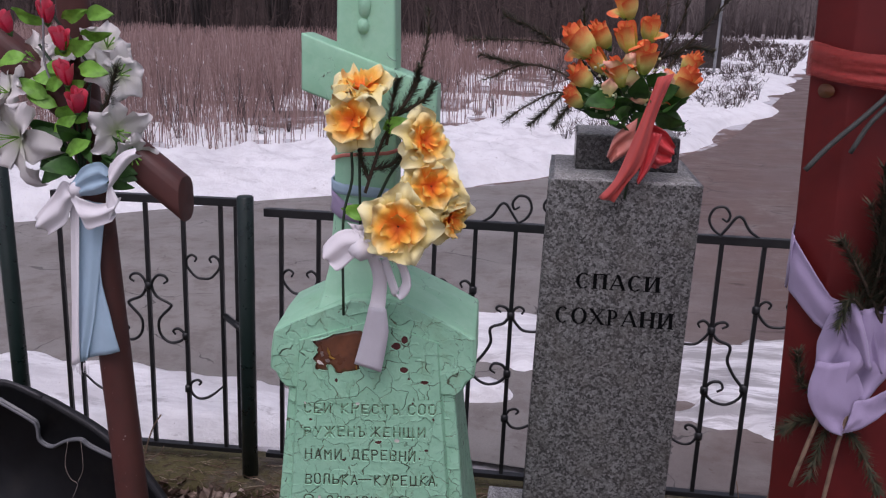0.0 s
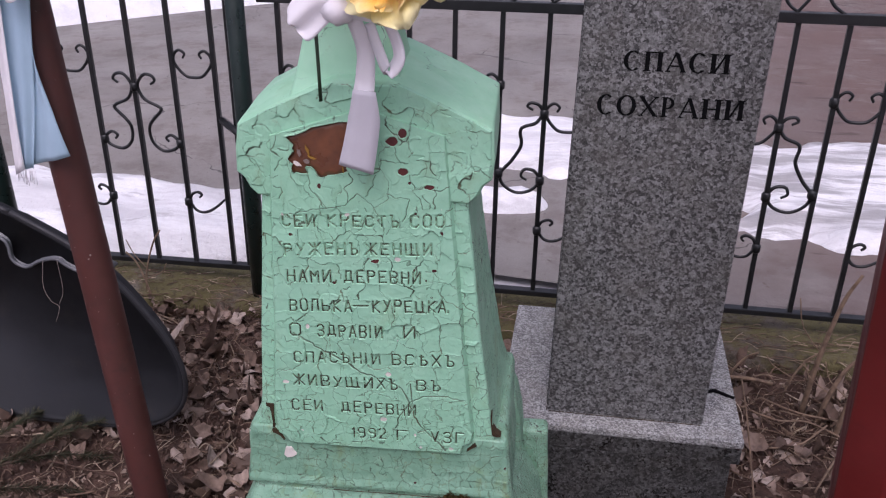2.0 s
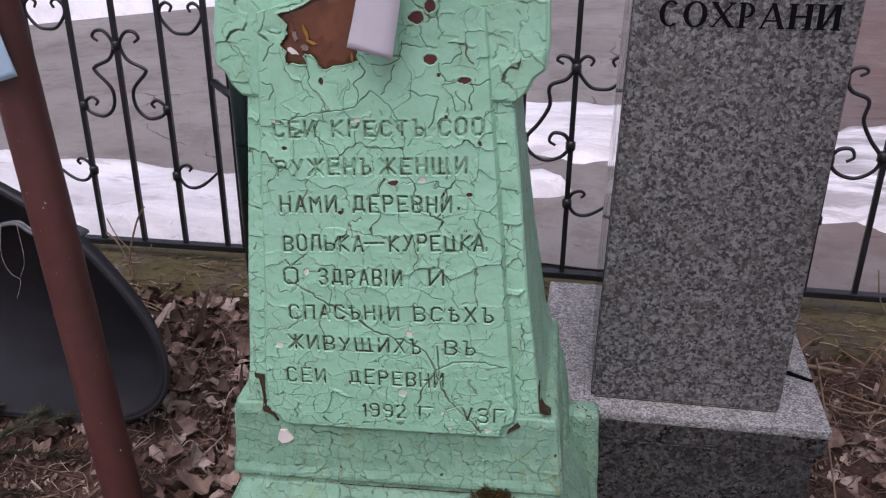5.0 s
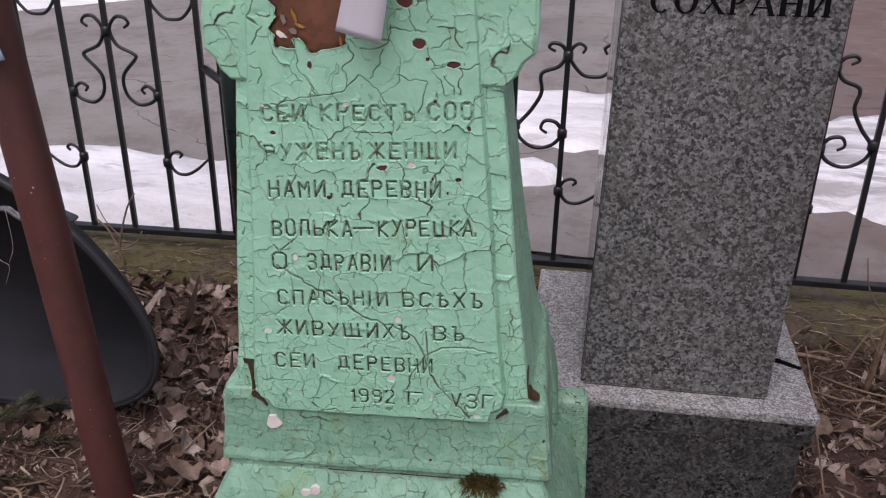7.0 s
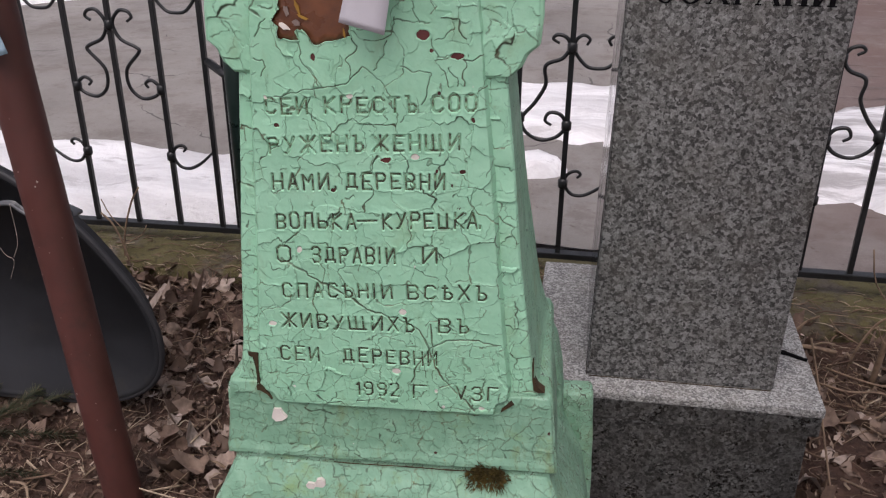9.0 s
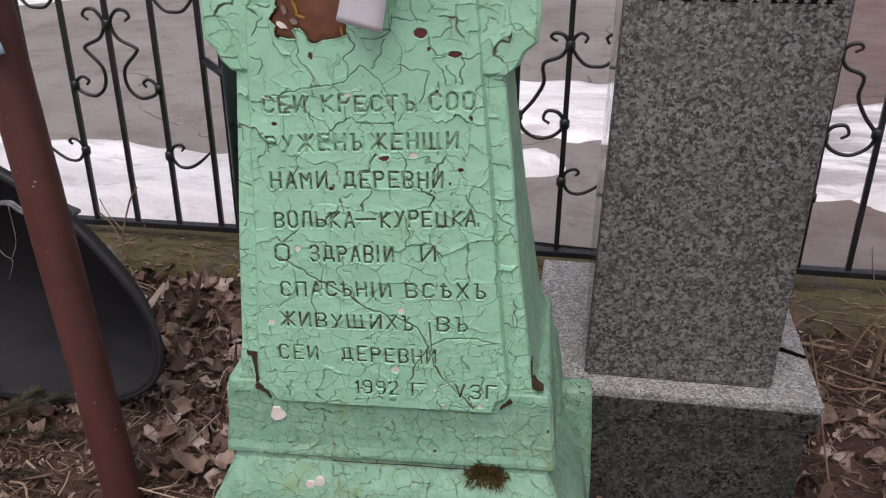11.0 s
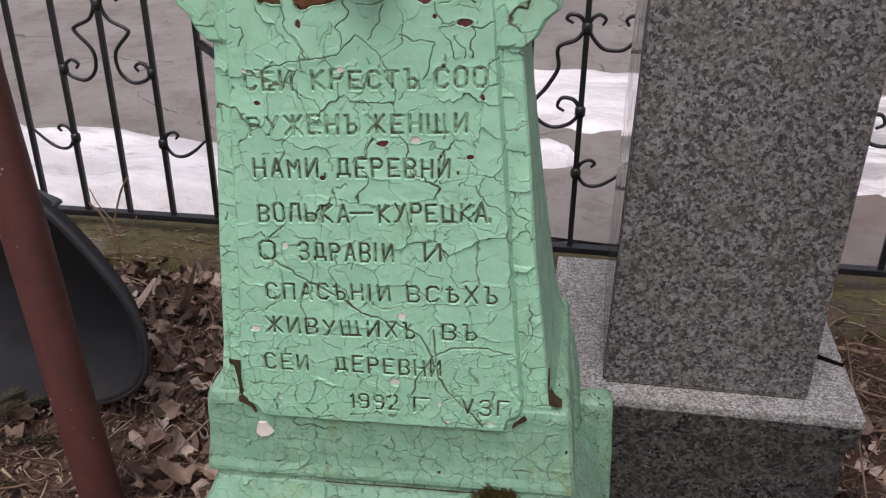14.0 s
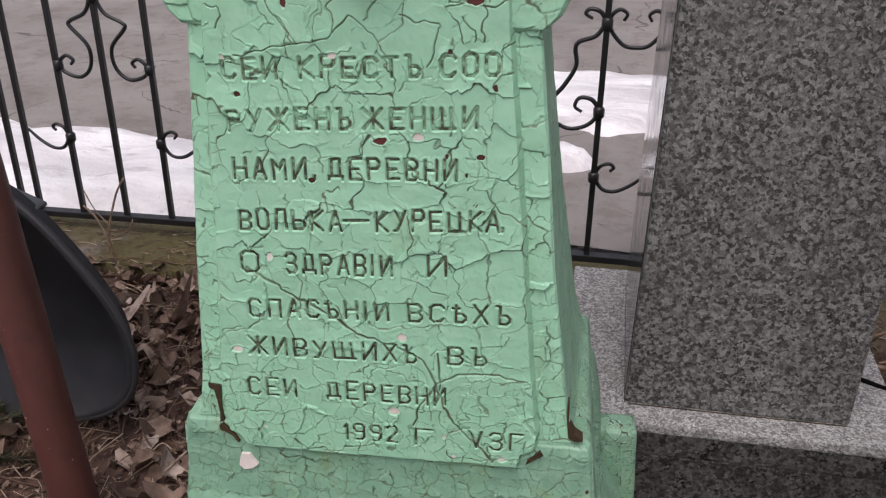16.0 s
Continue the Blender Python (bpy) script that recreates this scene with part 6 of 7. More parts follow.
def petal(shape, m, length, width, cup, curl, ruffle, rng, v0=0.0, v1=1.0, nu=7, nv=8, point=0.6, start=0.12):
    """One petal from the heart outwards; cup: how far it rises, curl: how far its tip bends back."""
    ph = rng.uniform(0, 6.28)
    rows, uvs = [], []
    for i in range(nv):
        t = i / (nv - 1)
        w = width * (start + (1 - start) * math.sin(math.pi * min(1.0, t * 0.5 + 0.16 * t ** 3 + 0.02) ** 0.9) ** 0.8) * (1.0 if t < 0.7 else 1.0 - point * ((t - 0.7) / 0.3) ** 2)
        row = []
        for j in range(nu):
            u = 2 * j / (nu - 1) - 1
            x = length * t
            z = cup * (t ** 1.5) - curl * t ** 4 + 0.25 * w * u * u * (0.6 - t * 0.6) + ruffle * t * t * math.sin(u * 5.5 + ph) + ruffle * 0.5 * t * math.sin(t * 9 + ph * 2 + u * 2)
            z += ruffle * 0.7 * t * noise.noise(Vector((x * 95 + ph * 9, u * 3.2, ph)))
            row.append(m @ Vector((x * (1 - 0.36 * u * u * t * t + 0.012 * t * math.sin(u * 11 + ph)), w * u * 0.5, z)))
            uvs.append((0.5 + 0.5 * u, v0 + (v1 - v0) * t))
        rows.append(row)
    shape.grid(rows, uvs)


def cloth_flower(parent, place, direction, r, rng, tilt=0.0):
    """A big ruffled daffodil of cloth: broad outer petals round a ruffled heart."""
    m = Matrix.Translation(place) @ facing(direction, rng.uniform(0, 1))
    outer = Shape()
    for k in range(5):
        a = 6.283 * k / 5 + rng.gauss(0, 0.10)
        petal(outer, m @ Matrix.Rotation(a, 4, "Z") @ Matrix.Translation((r * 0.06, 0, -0.001 * (k % 2))), r * rng.uniform(0.95, 1.18), r * rng.uniform(1.0, 1.22), r * rng.uniform(0.05, 0.45), r * rng.uniform(0.0, 0.45), r * 0.15, rng, 0.10, 1.0, nu=13, nv=12, point=0.12)
    fl = part("flower", outer, DAFFODIL, parent)
    tr = Shape()
    turn = rng.uniform(0, 6)
    for k in range(5):
        a = turn + 1.2566 * k + rng.gauss(0, 0.15)
        petal(tr, m @ Matrix.Rotation(a, 4, "Z") @ Matrix.Translation((r * 0.04, 0, r * 0.05)), r * rng.uniform(0.66, 0.86), r * rng.uniform(0.74, 0.95), r * rng.uniform(0.25, 0.52), r * rng.uniform(0.05, 0.35), r * 0.17, rng, 0.05, 0.95, nu=13, nv=12, point=0.10)
    for k in range(3):
        a = turn + 0.6 + 2.094 * k
        petal(tr, m @ Matrix.Rotation(a, 4, "Z") @ Matrix.Translation((r * 0.02, 0, r * 0.08)), r * rng.uniform(0.34, 0.48), r * 0.42, r * rng.uniform(0.30, 0.42), 0.0, r * 0.10, rng, 0.05, 0.70, nu=9, nv=8, point=0.10)
    part("inner_petals", tr, TRUMPET, fl, "deep orange ruffled inner petals")
    back = Shape()
    back.tube([m @ Vector((0, 0, -r * 0.03)), m @ Vector((0, 0, -r * 0.2)), m @ Vector((0, 0, -r * 0.4))], [r * 0.12, r * 0.09, r * 0.04], 7)
    part("calyx", back, STEM, fl)
    return fl


def cloth_rose(parent, place, direction, r, rng, material, petals=11):
    m = Matrix.Translation(place) @ facing(direction, rng.uniform(0, 6))
    sh = Shape()
    for k in range(petals):
        ring = k / (petals - 1)
        a = k * 2.4
        last = k == petals - 2 and petals > 8
        rad = r * (0.16 + 0.50 * ring)
        h = r * (2.05 - 0.45 * ring) * rng.uniform(0.92, 1.08)
        rows, uvs = [], []
        for i in range(7):
            t = i / 6
            row = []
            for j in range(7):
                u = 2 * j / 6 - 1
                ang = a + u * (1.2 - 0.2 * ring)
                flare = (0.60 if last else 0.20 * ring) * t ** 4
                q = rad * (0.30 + 0.70 * math.sin(min(1.0, t * 1.5) * 1.57)) - r * 0.10 * (1 - ring) * t + r * flare * (1 - 0.5 * u * u) + r * 0.03 * math.sin(u * 5 + k)
                z = h * t * (1 - 0.16 * u * u) * (0.72 if last else 1.0) - (r * 0.35 * t ** 6 if last else 0.0)
                row.append(m @ Vector((q * math.cos(ang), q * math.sin(ang), z - r * 0.9)))
                uvs.append((0.5 + u / 2, min(1.0, t * 1.02)))
            rows.append(row)
        sh.grid(rows, uvs)
    fl = part("rose", sh, material, parent)
    back = Shape()
    back.tube([m @ Vector((0, 0, -r * 0.80)), m @ Vector((0, 0, -r * 0.98)), m @ Vector((0, 0, -r * 1.2))], [r * 0.30, r * 0.22, r * 0.06], 7)
    part("calyx", back, LEAF_DARK, fl)
    return fl


def cloth_leaf(shape, place, along, length, width, rng, fold=0.25):
    """A pointed cloth leaf with a fold along its rib."""
    d = Vector(along).normalized()
    side = d.cross(Vector((rng.gauss(0, 0.4), -1.0, rng.gauss(0, 0.5)))).normalized()
    up = side.cross(d)
    rows = []
    for i in range(7):
        t = i / 6
        w = width * 0.5 * math.sin(math.pi * t ** 0.8) ** 0.85 + 0.0006
        c = Vector(place) + d * length * t + up * (-0.25 * length * t * t)
        rows.append([c + side * w * u + up * (abs(u) * w * fold + 0.003 * math.sin(t * 9 + u * 4)) for u in (-1, -0.5, 0, 0.5, 1)])
    shape.grid(rows)
    shape.grid([[p - up * 0.0009 for p in r] for r in rows])


def fir_twig(parent, pts, rng, needle=0.016, count=150, name="fir_twig", side=0.9):
    """A sprig with short needles on both sides."""
    line = smooth_line(pts, 6)
    tw = Shape()
    tw.tube(line, [0.0024 * (1 - 0.7 * i / len(line)) + 0.0006 for i in range(len(line))], 5)
    ob = part(name, tw, TWIG, parent)
    nd = Shape()
    for _ in range(int(count * 2.4)):
        k = rng.uniform(0.05, 0.999) * (len(line) - 1)
        i = int(k)
        p = line[i].lerp(line[i + 1], k - i)
        d = (line[i + 1] - line[i]).normalized()
        o = Vector((rng.gauss(0, 1), rng.gauss(0, 0.7), rng.gauss(0, 1)))
        o = (o - d * o.dot(d)).normalized()
        tip = p + (d * 0.75 + o * side).normalized() * needle * rng.uniform(0.6, 1.15)
        s = d.cross(o) * 0.0013
        nd.add([p - s, p + s, tip], [(0, 1, 2)])
    part("needles", nd, NEEDLE, ob)
    return ob


def build_daffodils():
    rng = random.Random(11)
    ob = thing("daffodil_bouquet", "orange and cream cloth daffodils tied to the green cross", "artificial flowers")
    for x, z, r, y, d in ((-0.080, 1.436, 0.052, 1.865, (-0.05, -0.45, 0.95)), (-0.088, 1.390, 0.052, 1.84, (-0.25, -0.95, 0.15)), (0.021, 1.360, 0.050, 1.86, (0.75, -0.62, 0.30)),
                          (0.036, 1.290, 0.053, 1.85, (0.35, -0.90, 0.20)), (-0.010, 1.228, 0.060, 1.825, (0.05, -0.97, 0.05)), (0.064, 1.236, 0.042, 1.87, (0.85, -0.50, -0.15))):
        cloth_flower(ob, (x, y, z), d, r, rng)
    for path in ([(-0.100, 1.868, 1.36), (-0.098, 1.872, 1.29), (-0.112, 1.868, 1.22), (-0.110, 1.862, 1.06)], [(-0.085, 1.872, 1.40), (-0.086, 1.874, 1.30), (-0.084, 1.874, 1.20)], [(0.01, 1.872, 1.35), (-0.030, 1.874, 1.31), (-0.060, 1.874, 1.25)]):
        sh = Shape()
        sh.tube(smooth_line(path, 4), 0.0026, 6)
        part("stem", sh, STEM, ob)
    for p, d, l in (((-0.060, 1.868, 1.235), (-1, -0.2, 0.12), 0.055), ((0.0, 1.868, 1.345), (0.2, -0.3, 0.9), 0.05), ((0.010, 1.868, 1.275), (-0.3, -0.2, 0.9), 0.05), ((-0.045, 1.865, 1.375), (0.9, -0.3, 0.4), 0.045)):
        sh = Shape()
        cloth_leaf(sh, p, d, l, 0.026, rng)
        part("leaf", sh, LEAF_GREEN, ob)
    for pts in ([(-0.075, 1.868, 1.27), (-0.045, 1.866, 1.36), (-0.005, 1.866, 1.43), (0.020, 1.866, 1.50), (0.024, 1.868, 1.56)], [(-0.04, 1.866, 1.35), (-0.03, 1.862, 1.42), (-0.020, 1.86, 1.455)], [(-0.03, 1.866, 1.39), (0.005, 1.86, 1.44), (0.012, 1.858, 1.475)], [(-0.02, 1.866, 1.40), (0.020, 1.862, 1.425), (0.035, 1.86, 1.45)], [(-0.068, 1.866, 1.29), (-0.082, 1.864, 1.33), (-0.080, 1.862, 1.36)], [(-0.06, 1.866, 1.31), (-0.03, 1.862, 1.32), (-0.01, 1.86, 1.34)]):
        fir_twig(ob, pts, rng, 0.017, 130)
    for z, mat, tilt, w in ((1.322, CORAL_PALE, 0.012, 0.006), (1.258, BLUE_CLOTH, -0.010, 0.018), (1.216, LAVENDER, -0.03, 0.030)):
        sh = Shape()
        ang = radians(4.7)
        path = []
        for k in range(25):
            a = 6.283 * k / 24
            ca, sa = math.cos(a), math.sin(a)
            x, y = 0.061 * math.copysign(abs(ca) ** 0.35, ca), 0.052 * math.copysign(abs(sa) ** 0.35, sa)
            path.append((-0.0975 + x * math.cos(ang) - y * math.sin(ang), 1.991 + x * math.sin(ang) + y * math.cos(ang), z + tilt * ca))
        sh.strap(path, w, (0, 0, 1))
        part("binding", sh, mat, ob)
    white = thing("white_bow", "white satin ribbon bow hanging on the green cross", "ribbon bow")
    for a, b, y, f, d, s in (([(-0.063, 1.198), (-0.084, 1.212), (-0.114, 1.208), (-0.139, 1.184), (-0.142, 1.168)], [(-0.063, 1.185), (-0.075, 1.177), (-0.093, 1.160), (-0.114, 1.142), (-0.126, 1.152)], 1.845, 0.8, 0.005, 0.0), ([(-0.080, 1.197), (-0.056, 1.207), (-0.026, 1.200), (0.003, 1.193)], [(-0.077, 1.183), (-0.062, 1.173), (-0.030, 1.167), (0.001, 1.175)], 1.842, 1.0, 0.007, 2.0), ([(-0.102, 1.223), (-0.093, 1.210), (-0.082, 1.195)], [(-0.075, 1.220), (-0.072, 1.208), (-0.066, 1.196)], 1.853, 1.2, 0.006, 1.0)):
        sh = Shape()
        sh.sheet(a, b, y, f * 1.8, d, 0.005, seed=s)
        part("loop", sh, WHITE_CLOTH, white)
    sh = Shape()
    sh.strap(smooth_line([(-0.046, 1.850, 1.175), (-0.012, 1.842, 1.165), (0.002, 1.838, 1.130), (-0.014, 1.845, 1.108), (-0.026, 1.85, 1.130), (-0.040, 1.855, 1.165)], 5), 0.020, (0.80, -0.60, 0.05))
    part("small_loop", sh, WHITE_CLOTH, white)
    knot = Shape()
    knot.tube([(-0.088, 1.852, 1.180), (-0.075, 1.842, 1.182), (-0.060, 1.850, 1.180)], [0.014, 0.02, 0.014], 10)
    part("knot", knot, WHITE_CLOTH, white)
    tail = Shape()
    tail.strap(smooth_line([(-0.060, 1.846, 1.180), (-0.050, 1.868, 1.13), (-0.053, 1.875, 1.09), (-0.056, 1.872, 1.065)], 6), [0.020 + 0.0005 * i for i in range(19)], (1, -0.1, 0))
    part("tail", tail, WHITE_CLOTH, white)
    card = Shape()
    card.strap(smooth_line([(-0.053, 1.868, 1.075), (-0.0555, 1.871, 1.036), (-0.0630, 1.874, 0.998), (-0.0715, 1.877, 0.9625)], 5), [0.030 + 0.013 * min(1, i / 5) + 0.0006 * max(0, i - 5) for i in range(16)], (1, 0.0, -0.17), 0.0008)
    part("card_strip", card, PAPER, white, "grey-white ribbon end")


def build_roses():
    rng = random.Random(21)
    ob = thing("rose_bouquet", "coral and yellow cloth roses on the granite pillar", "artificial flowers")
    core = Vector((0.385, 2.50, 1.32))
    roses = ((0.342, 1.585, 0.036), (0.350, 1.515, 0.036), (0.398, 1.535, 0.031), (0.252, 1.505, 0.043), (0.294, 1.520, 0.033), (0.385, 1.476, 0.036), (0.257, 1.433, 0.035), (0.295, 1.465, 0.031), (0.335, 1.446, 0.036), (0.247, 1.390, 0.028), (0.467, 1.430, 0.040), (0.487, 1.468, 0.028), (0.438, 1.404, 0.030))
    for k, (x, z, r) in enumerate(roses):
        y = 2.44 + (0.05 if k in (0, 2, 4, 11) else 0.0) - (0.015 if k in (5, 8, 10) else 0.0)
        d = Vector(((x - core.x) * 1.1, -0.05, 0.14))
        r *= 1.04
        cloth_rose(ob, (x, y, z), d, r, rng, ROSE)
        sh = Shape()
        sh.tube(smooth_line([(x, y, z - r * 0.7), ((x + core.x) / 2, (y + core.y) / 2, (z + core.z) / 2 - 0.01), core], 4), 0.0022, 5)
        part("stem", sh, STEM, ob)
    for x, z in ((0.335, 1.475), (0.405, 1.430), (0.300, 1.415)):
        sh = Shape()
        for k in range(3):
            petal(sh, Matrix.Translation((x + 0.012 * k, 2.412, z - 0.02)) @ facing((0.3, -1, -0.4), k * 2.1 + x * 40), 0.050, 0.036, 0.006, 0.014, 0.006, rng, 0.3, 1.0)
        part("loose_petal", sh, BLUSH, ob)
    for _ in range(30):
        sh = Shape()
        a = rng.uniform(0, 6.283)
        p = (core.x - 0.015 + 0.05 * math.cos(a), core.y - 0.055 + 0.04 * math.sin(a), rng.uniform(1.33, 1.43))
        cloth_leaf(sh, p, (math.cos(a) * 0.9, -0.55 + 0.4 * math.sin(a), rng.uniform(-0.5, 0.6)), rng.uniform(0.05, 0.085), 0.042, rng)
        part("leaf", sh, LEAF_DARK, ob)
    for _ in range(16):
        sh = Shape()
        x, z = rng.uniform(0.28, 0.45), rng.uniform(1.38, 1.46)
        for _ in range(6):
            p = Vector((x + rng.gauss(0, 0.012), 2.43 + rng.gauss(0, 0.01), z + rng.gauss(0, 0.012)))
            sh.tube([p, p + Vector((0, 0, 0.005))], [0.003, 0.0028], 6)
        part("filler_sprig", sh, LILY, ob, "tiny pale filler blossoms")

    red = thing("red_bow", "coral red satin bow lying on the granite top", "ribbon bow")
    for a, b, y, f, d, s in (([(0.409, 1.446), (0.390, 1.382), (0.359, 1.287), (0.338, 1.233), (0.308, 1.196)], [(0.441, 1.455), (0.412, 1.366), (0.394, 1.275), (0.364, 1.226), (0.341, 1.187)], 2.335, 1.1, 0.009, 0.5),
                             ([(0.378, 1.359), (0.336, 1.323), (0.320, 1.278)], [(0.372, 1.290), (0.352, 1.276), (0.332, 1.261)], 2.375, 1.6, 0.012, 1.5),
                             ([(0.396, 1.335), (0.391, 1.270), (0.383, 1.230)], [(0.428, 1.332), (0.416, 1.271), (0.390, 1.225)], 2.350, 1.6, 0.010, 3.0),
                             ([(0.400, 1.352), (0.437, 1.335), (0.460, 1.303)], [(0.398, 1.300), (0.426, 1.262), (0.450, 1.267)], 2.375, 2.2, 0.013, 4.0),
                             ([(0.385, 1.350), (0.372, 1.31), (0.362, 1.262)], [(0.410, 1.350), (0.43, 1.30), (0.432, 1.255)], 2.385, 2.5, 0.010, 2.0)):
        sh = Shape()
        sh.sheet(a, b, y, f, d, 0.004, seed=s)
        # one ribbon in three reds: fading and sunlight on folds put into the colour
        part("ribbon_fold", sh, CORAL_MID if s == 0.5 else CORAL_PALE if s == 1.5 else CORAL_CLOTH, red)
    stub = Shape()
    stub.tube([(0.375, 2.38, 1.26), (0.366, 2.352, 1.225), (0.362, 2.350, 1.192)], 0.003, 6)
    part("wire_stem", stub, STEM, red)

    fir = thing("fir_branch", "old dark fir branches stuck behind the roses", "fir branch", None, "cut fir branches")
    lower = [[(0.36, 2.56, 1.34), (0.29, 2.60, 1.45), (0.20, 2.62, 1.495), (0.08, 2.62, 1.505), (-0.02, 2.62, 1.50)], [(0.36, 2.56, 1.34), (0.24, 2.60, 1.42), (0.13, 2.60, 1.45), (0.03, 2.60, 1.41)],
            [(0.34, 2.55, 1.33), (0.22, 2.58, 1.39), (0.14, 2.58, 1.36), (0.08, 2.58, 1.315)], [(0.22, 2.58, 1.39), (0.18, 2.57, 1.35), (0.145, 2.57, 1.315)], [(0.25, 2.58, 1.38), (0.22, 2.57, 1.345), (0.20, 2.57, 1.315)]]
    upper = [[(0.20, 2.62, 1.495), (0.14, 2.62, 1.53), (0.07, 2.62, 1.56)], [(0.13, 2.60, 1.45), (0.08, 2.60, 1.455), (0.02, 2.60, 1.47)], [(0.40, 2.58, 1.36), (0.43, 2.62, 1.48), (0.44, 2.64, 1.60), (0.43, 2.64, 1.70)],
            [(0.41, 2.58, 1.38), (0.47, 2.62, 1.48), (0.53, 2.63, 1.55), (0.58, 2.63, 1.62)], [(0.43, 2.62, 1.47), (0.50, 2.63, 1.50), (0.55, 2.63, 1.49)], [(0.38, 2.58, 1.40), (0.40, 2.63, 1.54), (0.37, 2.64, 1.68)], [(0.42, 2.6, 1.45), (0.475, 2.63, 1.56), (0.49, 2.64, 1.66)],
            [(0.30, 2.58, 1.42), (0.27, 2.6, 1.50), (0.25, 2.62, 1.58)]]
    for pts in lower + upper:
        fir_twig(fir, pts, rng, 0.024, 150, "sprig", 1.0)


def build_left_bouquet():
    rng = random.Random(31)
    ob = thing("mixed_bouquet", "white lilies and crimson buds of cloth on the maroon cross", "artificial flowers")
    for x, z, r, d in ((-0.731, 1.540, 0.027, (0.3, -0.7, 0.6)), (-0.704, 1.491, 0.027, (0.3, -0.7, 0.5)), (-0.702, 1.428, 0.029, (0.1, -0.8, 0.4)), (-0.681, 1.377, 0.030, (0.5, -0.8, 0.1)), (-0.818, 1.519, 0.026, (-0.5, -0.7, 0.4)), (-0.715, 1.60, 0.027, (0, -0.6, 0.8))):
        cloth_rose(ob, (x, 2.055, z), (d[0] * 0.5, -0.35, 0.9), r * 0.92, rng, PINK, 7)
    for x, z, r, y, d in ((-0.825, 1.300, 0.095, 2.08, (-0.5, -0.85, -0.1)), (-0.845, 1.384, 0.07, 2.09, (-0.6, -0.7, 0.4)), (-0.628, 1.425, 0.060, 2.12, (0.7, -0.6, 0.3)), (-0.625, 1.320, 0.065, 2.09, (0.8, -0.6, -0.2)), (-0.655, 1.475, 0.055, 2.13, (0.5, -0.6, 0.6)), (-0.794, 1.440, 0.06, 2.12, (-0.4, -0.8, 0.5)), (-0.744, 1.475, 0.055, 2.13, (0, -0.8, 0.6)), (-0.600, 1.275, 0.050, 2.10, (0.6, -0.7, -0.4))):
        m = Matrix.Translation((x, y, z)) @ facing(d, rng.uniform(0, 1))
        sh = Shape()
        for k in range(6):
            petal(sh, m @ Matrix.Rotation(k * 1.047 + rng.gauss(0, 0.1), 4, "Z"), r * rng.uniform(0.9, 1.15), r * 0.80, r * rng.uniform(0.15, 0.55), r * rng.uniform(0.1, 0.6), r * 0.10, rng, point=0.45, nu=9, nv=10)
        fl = part("lily", sh, LILY, ob)
        st = Shape()
        for k in range(5):
            a = k * 1.257
            st.tube([m @ Vector((0, 0, 0)), m @ Vector((0.1 * r * math.cos(a), 0.1 * r * math.sin(a), r * 0.3)), m @ Vector((0.2 * r * math.cos(a), 0.2 * r * math.sin(a), r * 0.55))], [0.0012, 0.001, 0.002], 5)
        part("stamens", st, LEAF_GREEN, fl)
    for x, z in ((-0.801, 1.459), (-0.760, 1.520), (-0.725, 1.396), (-0.685, 1.471), (-0.659, 1.503), (-0.651, 1.540), (-0.758, 1.363), (-0.721, 1.316), (-0.694, 1.350), (-0.697, 1.392), (-0.774, 1.378), (-0.702, 1.275), (-0.735, 1.440), (-0.710, 1.462), (-0.690, 1.53), (-0.67, 1.57), (-0.745, 1.415), (-0.72, 1.345), (-0.665, 1.44)):
        sh = Shape()
        a = rng.uniform(-0.6, 0.6) + (3.14 if x < -0.74 else 0.0)
        cloth_leaf(sh, (x - 0.02 * math.cos(a), 2.075 + rng.gauss(0, 0.008), z), (math.cos(a), -0.35, rng.uniform(-0.3, 0.7)), rng.uniform(0.045, 0.070), rng.uniform(0.024, 0.034), rng)
        part("leaf", sh, LEAF_GREEN, ob)
    for _ in range(18):
        sh = Shape()
        a = rng.uniform(0, 6.283)
        cloth_leaf(sh, (-0.70 + 0.04 * math.cos(a), 2.10, rng.uniform(1.23, 1.33)), (math.cos(a), -0.4, rng.uniform(-0.6, 0.3)), 0.075, 0.04, rng)
        part("dark_leaf", sh, LEAF_DARK, ob)
    fir_twig(ob, [(-0.655, 2.08, 1.33), (-0.625, 2.07, 1.385), (-0.600, 2.06, 1.445)], rng, 0.020, 170)
    wire = Shape()
    wire.tube(smooth_line([(-0.745, 2.06, 1.62), (-0.735, 2.05, 1.53), (-0.742, 2.055, 1.45), (-0.73, 2.06, 1.40)], 5), 0.0022, 5)
    part("pale_wire", wire, METAL_GREY, ob)
    for z0 in (1.30, 1.34, 1.38, 1.44):
        st = Shape()
        st.tube([(-0.71, 2.10, 1.20), (-0.712 + rng.gauss(0, 0.02), 2.09, z0), (-0.70 + rng.gauss(0, 0.04), 2.08, z0 + 0.10)], 0.003, 5)
        part("stem", st, STEM, ob)

    bl = thing("blue_white_bow", "pale blue and white satin bow with frayed hanging ends", "ribbon bow")
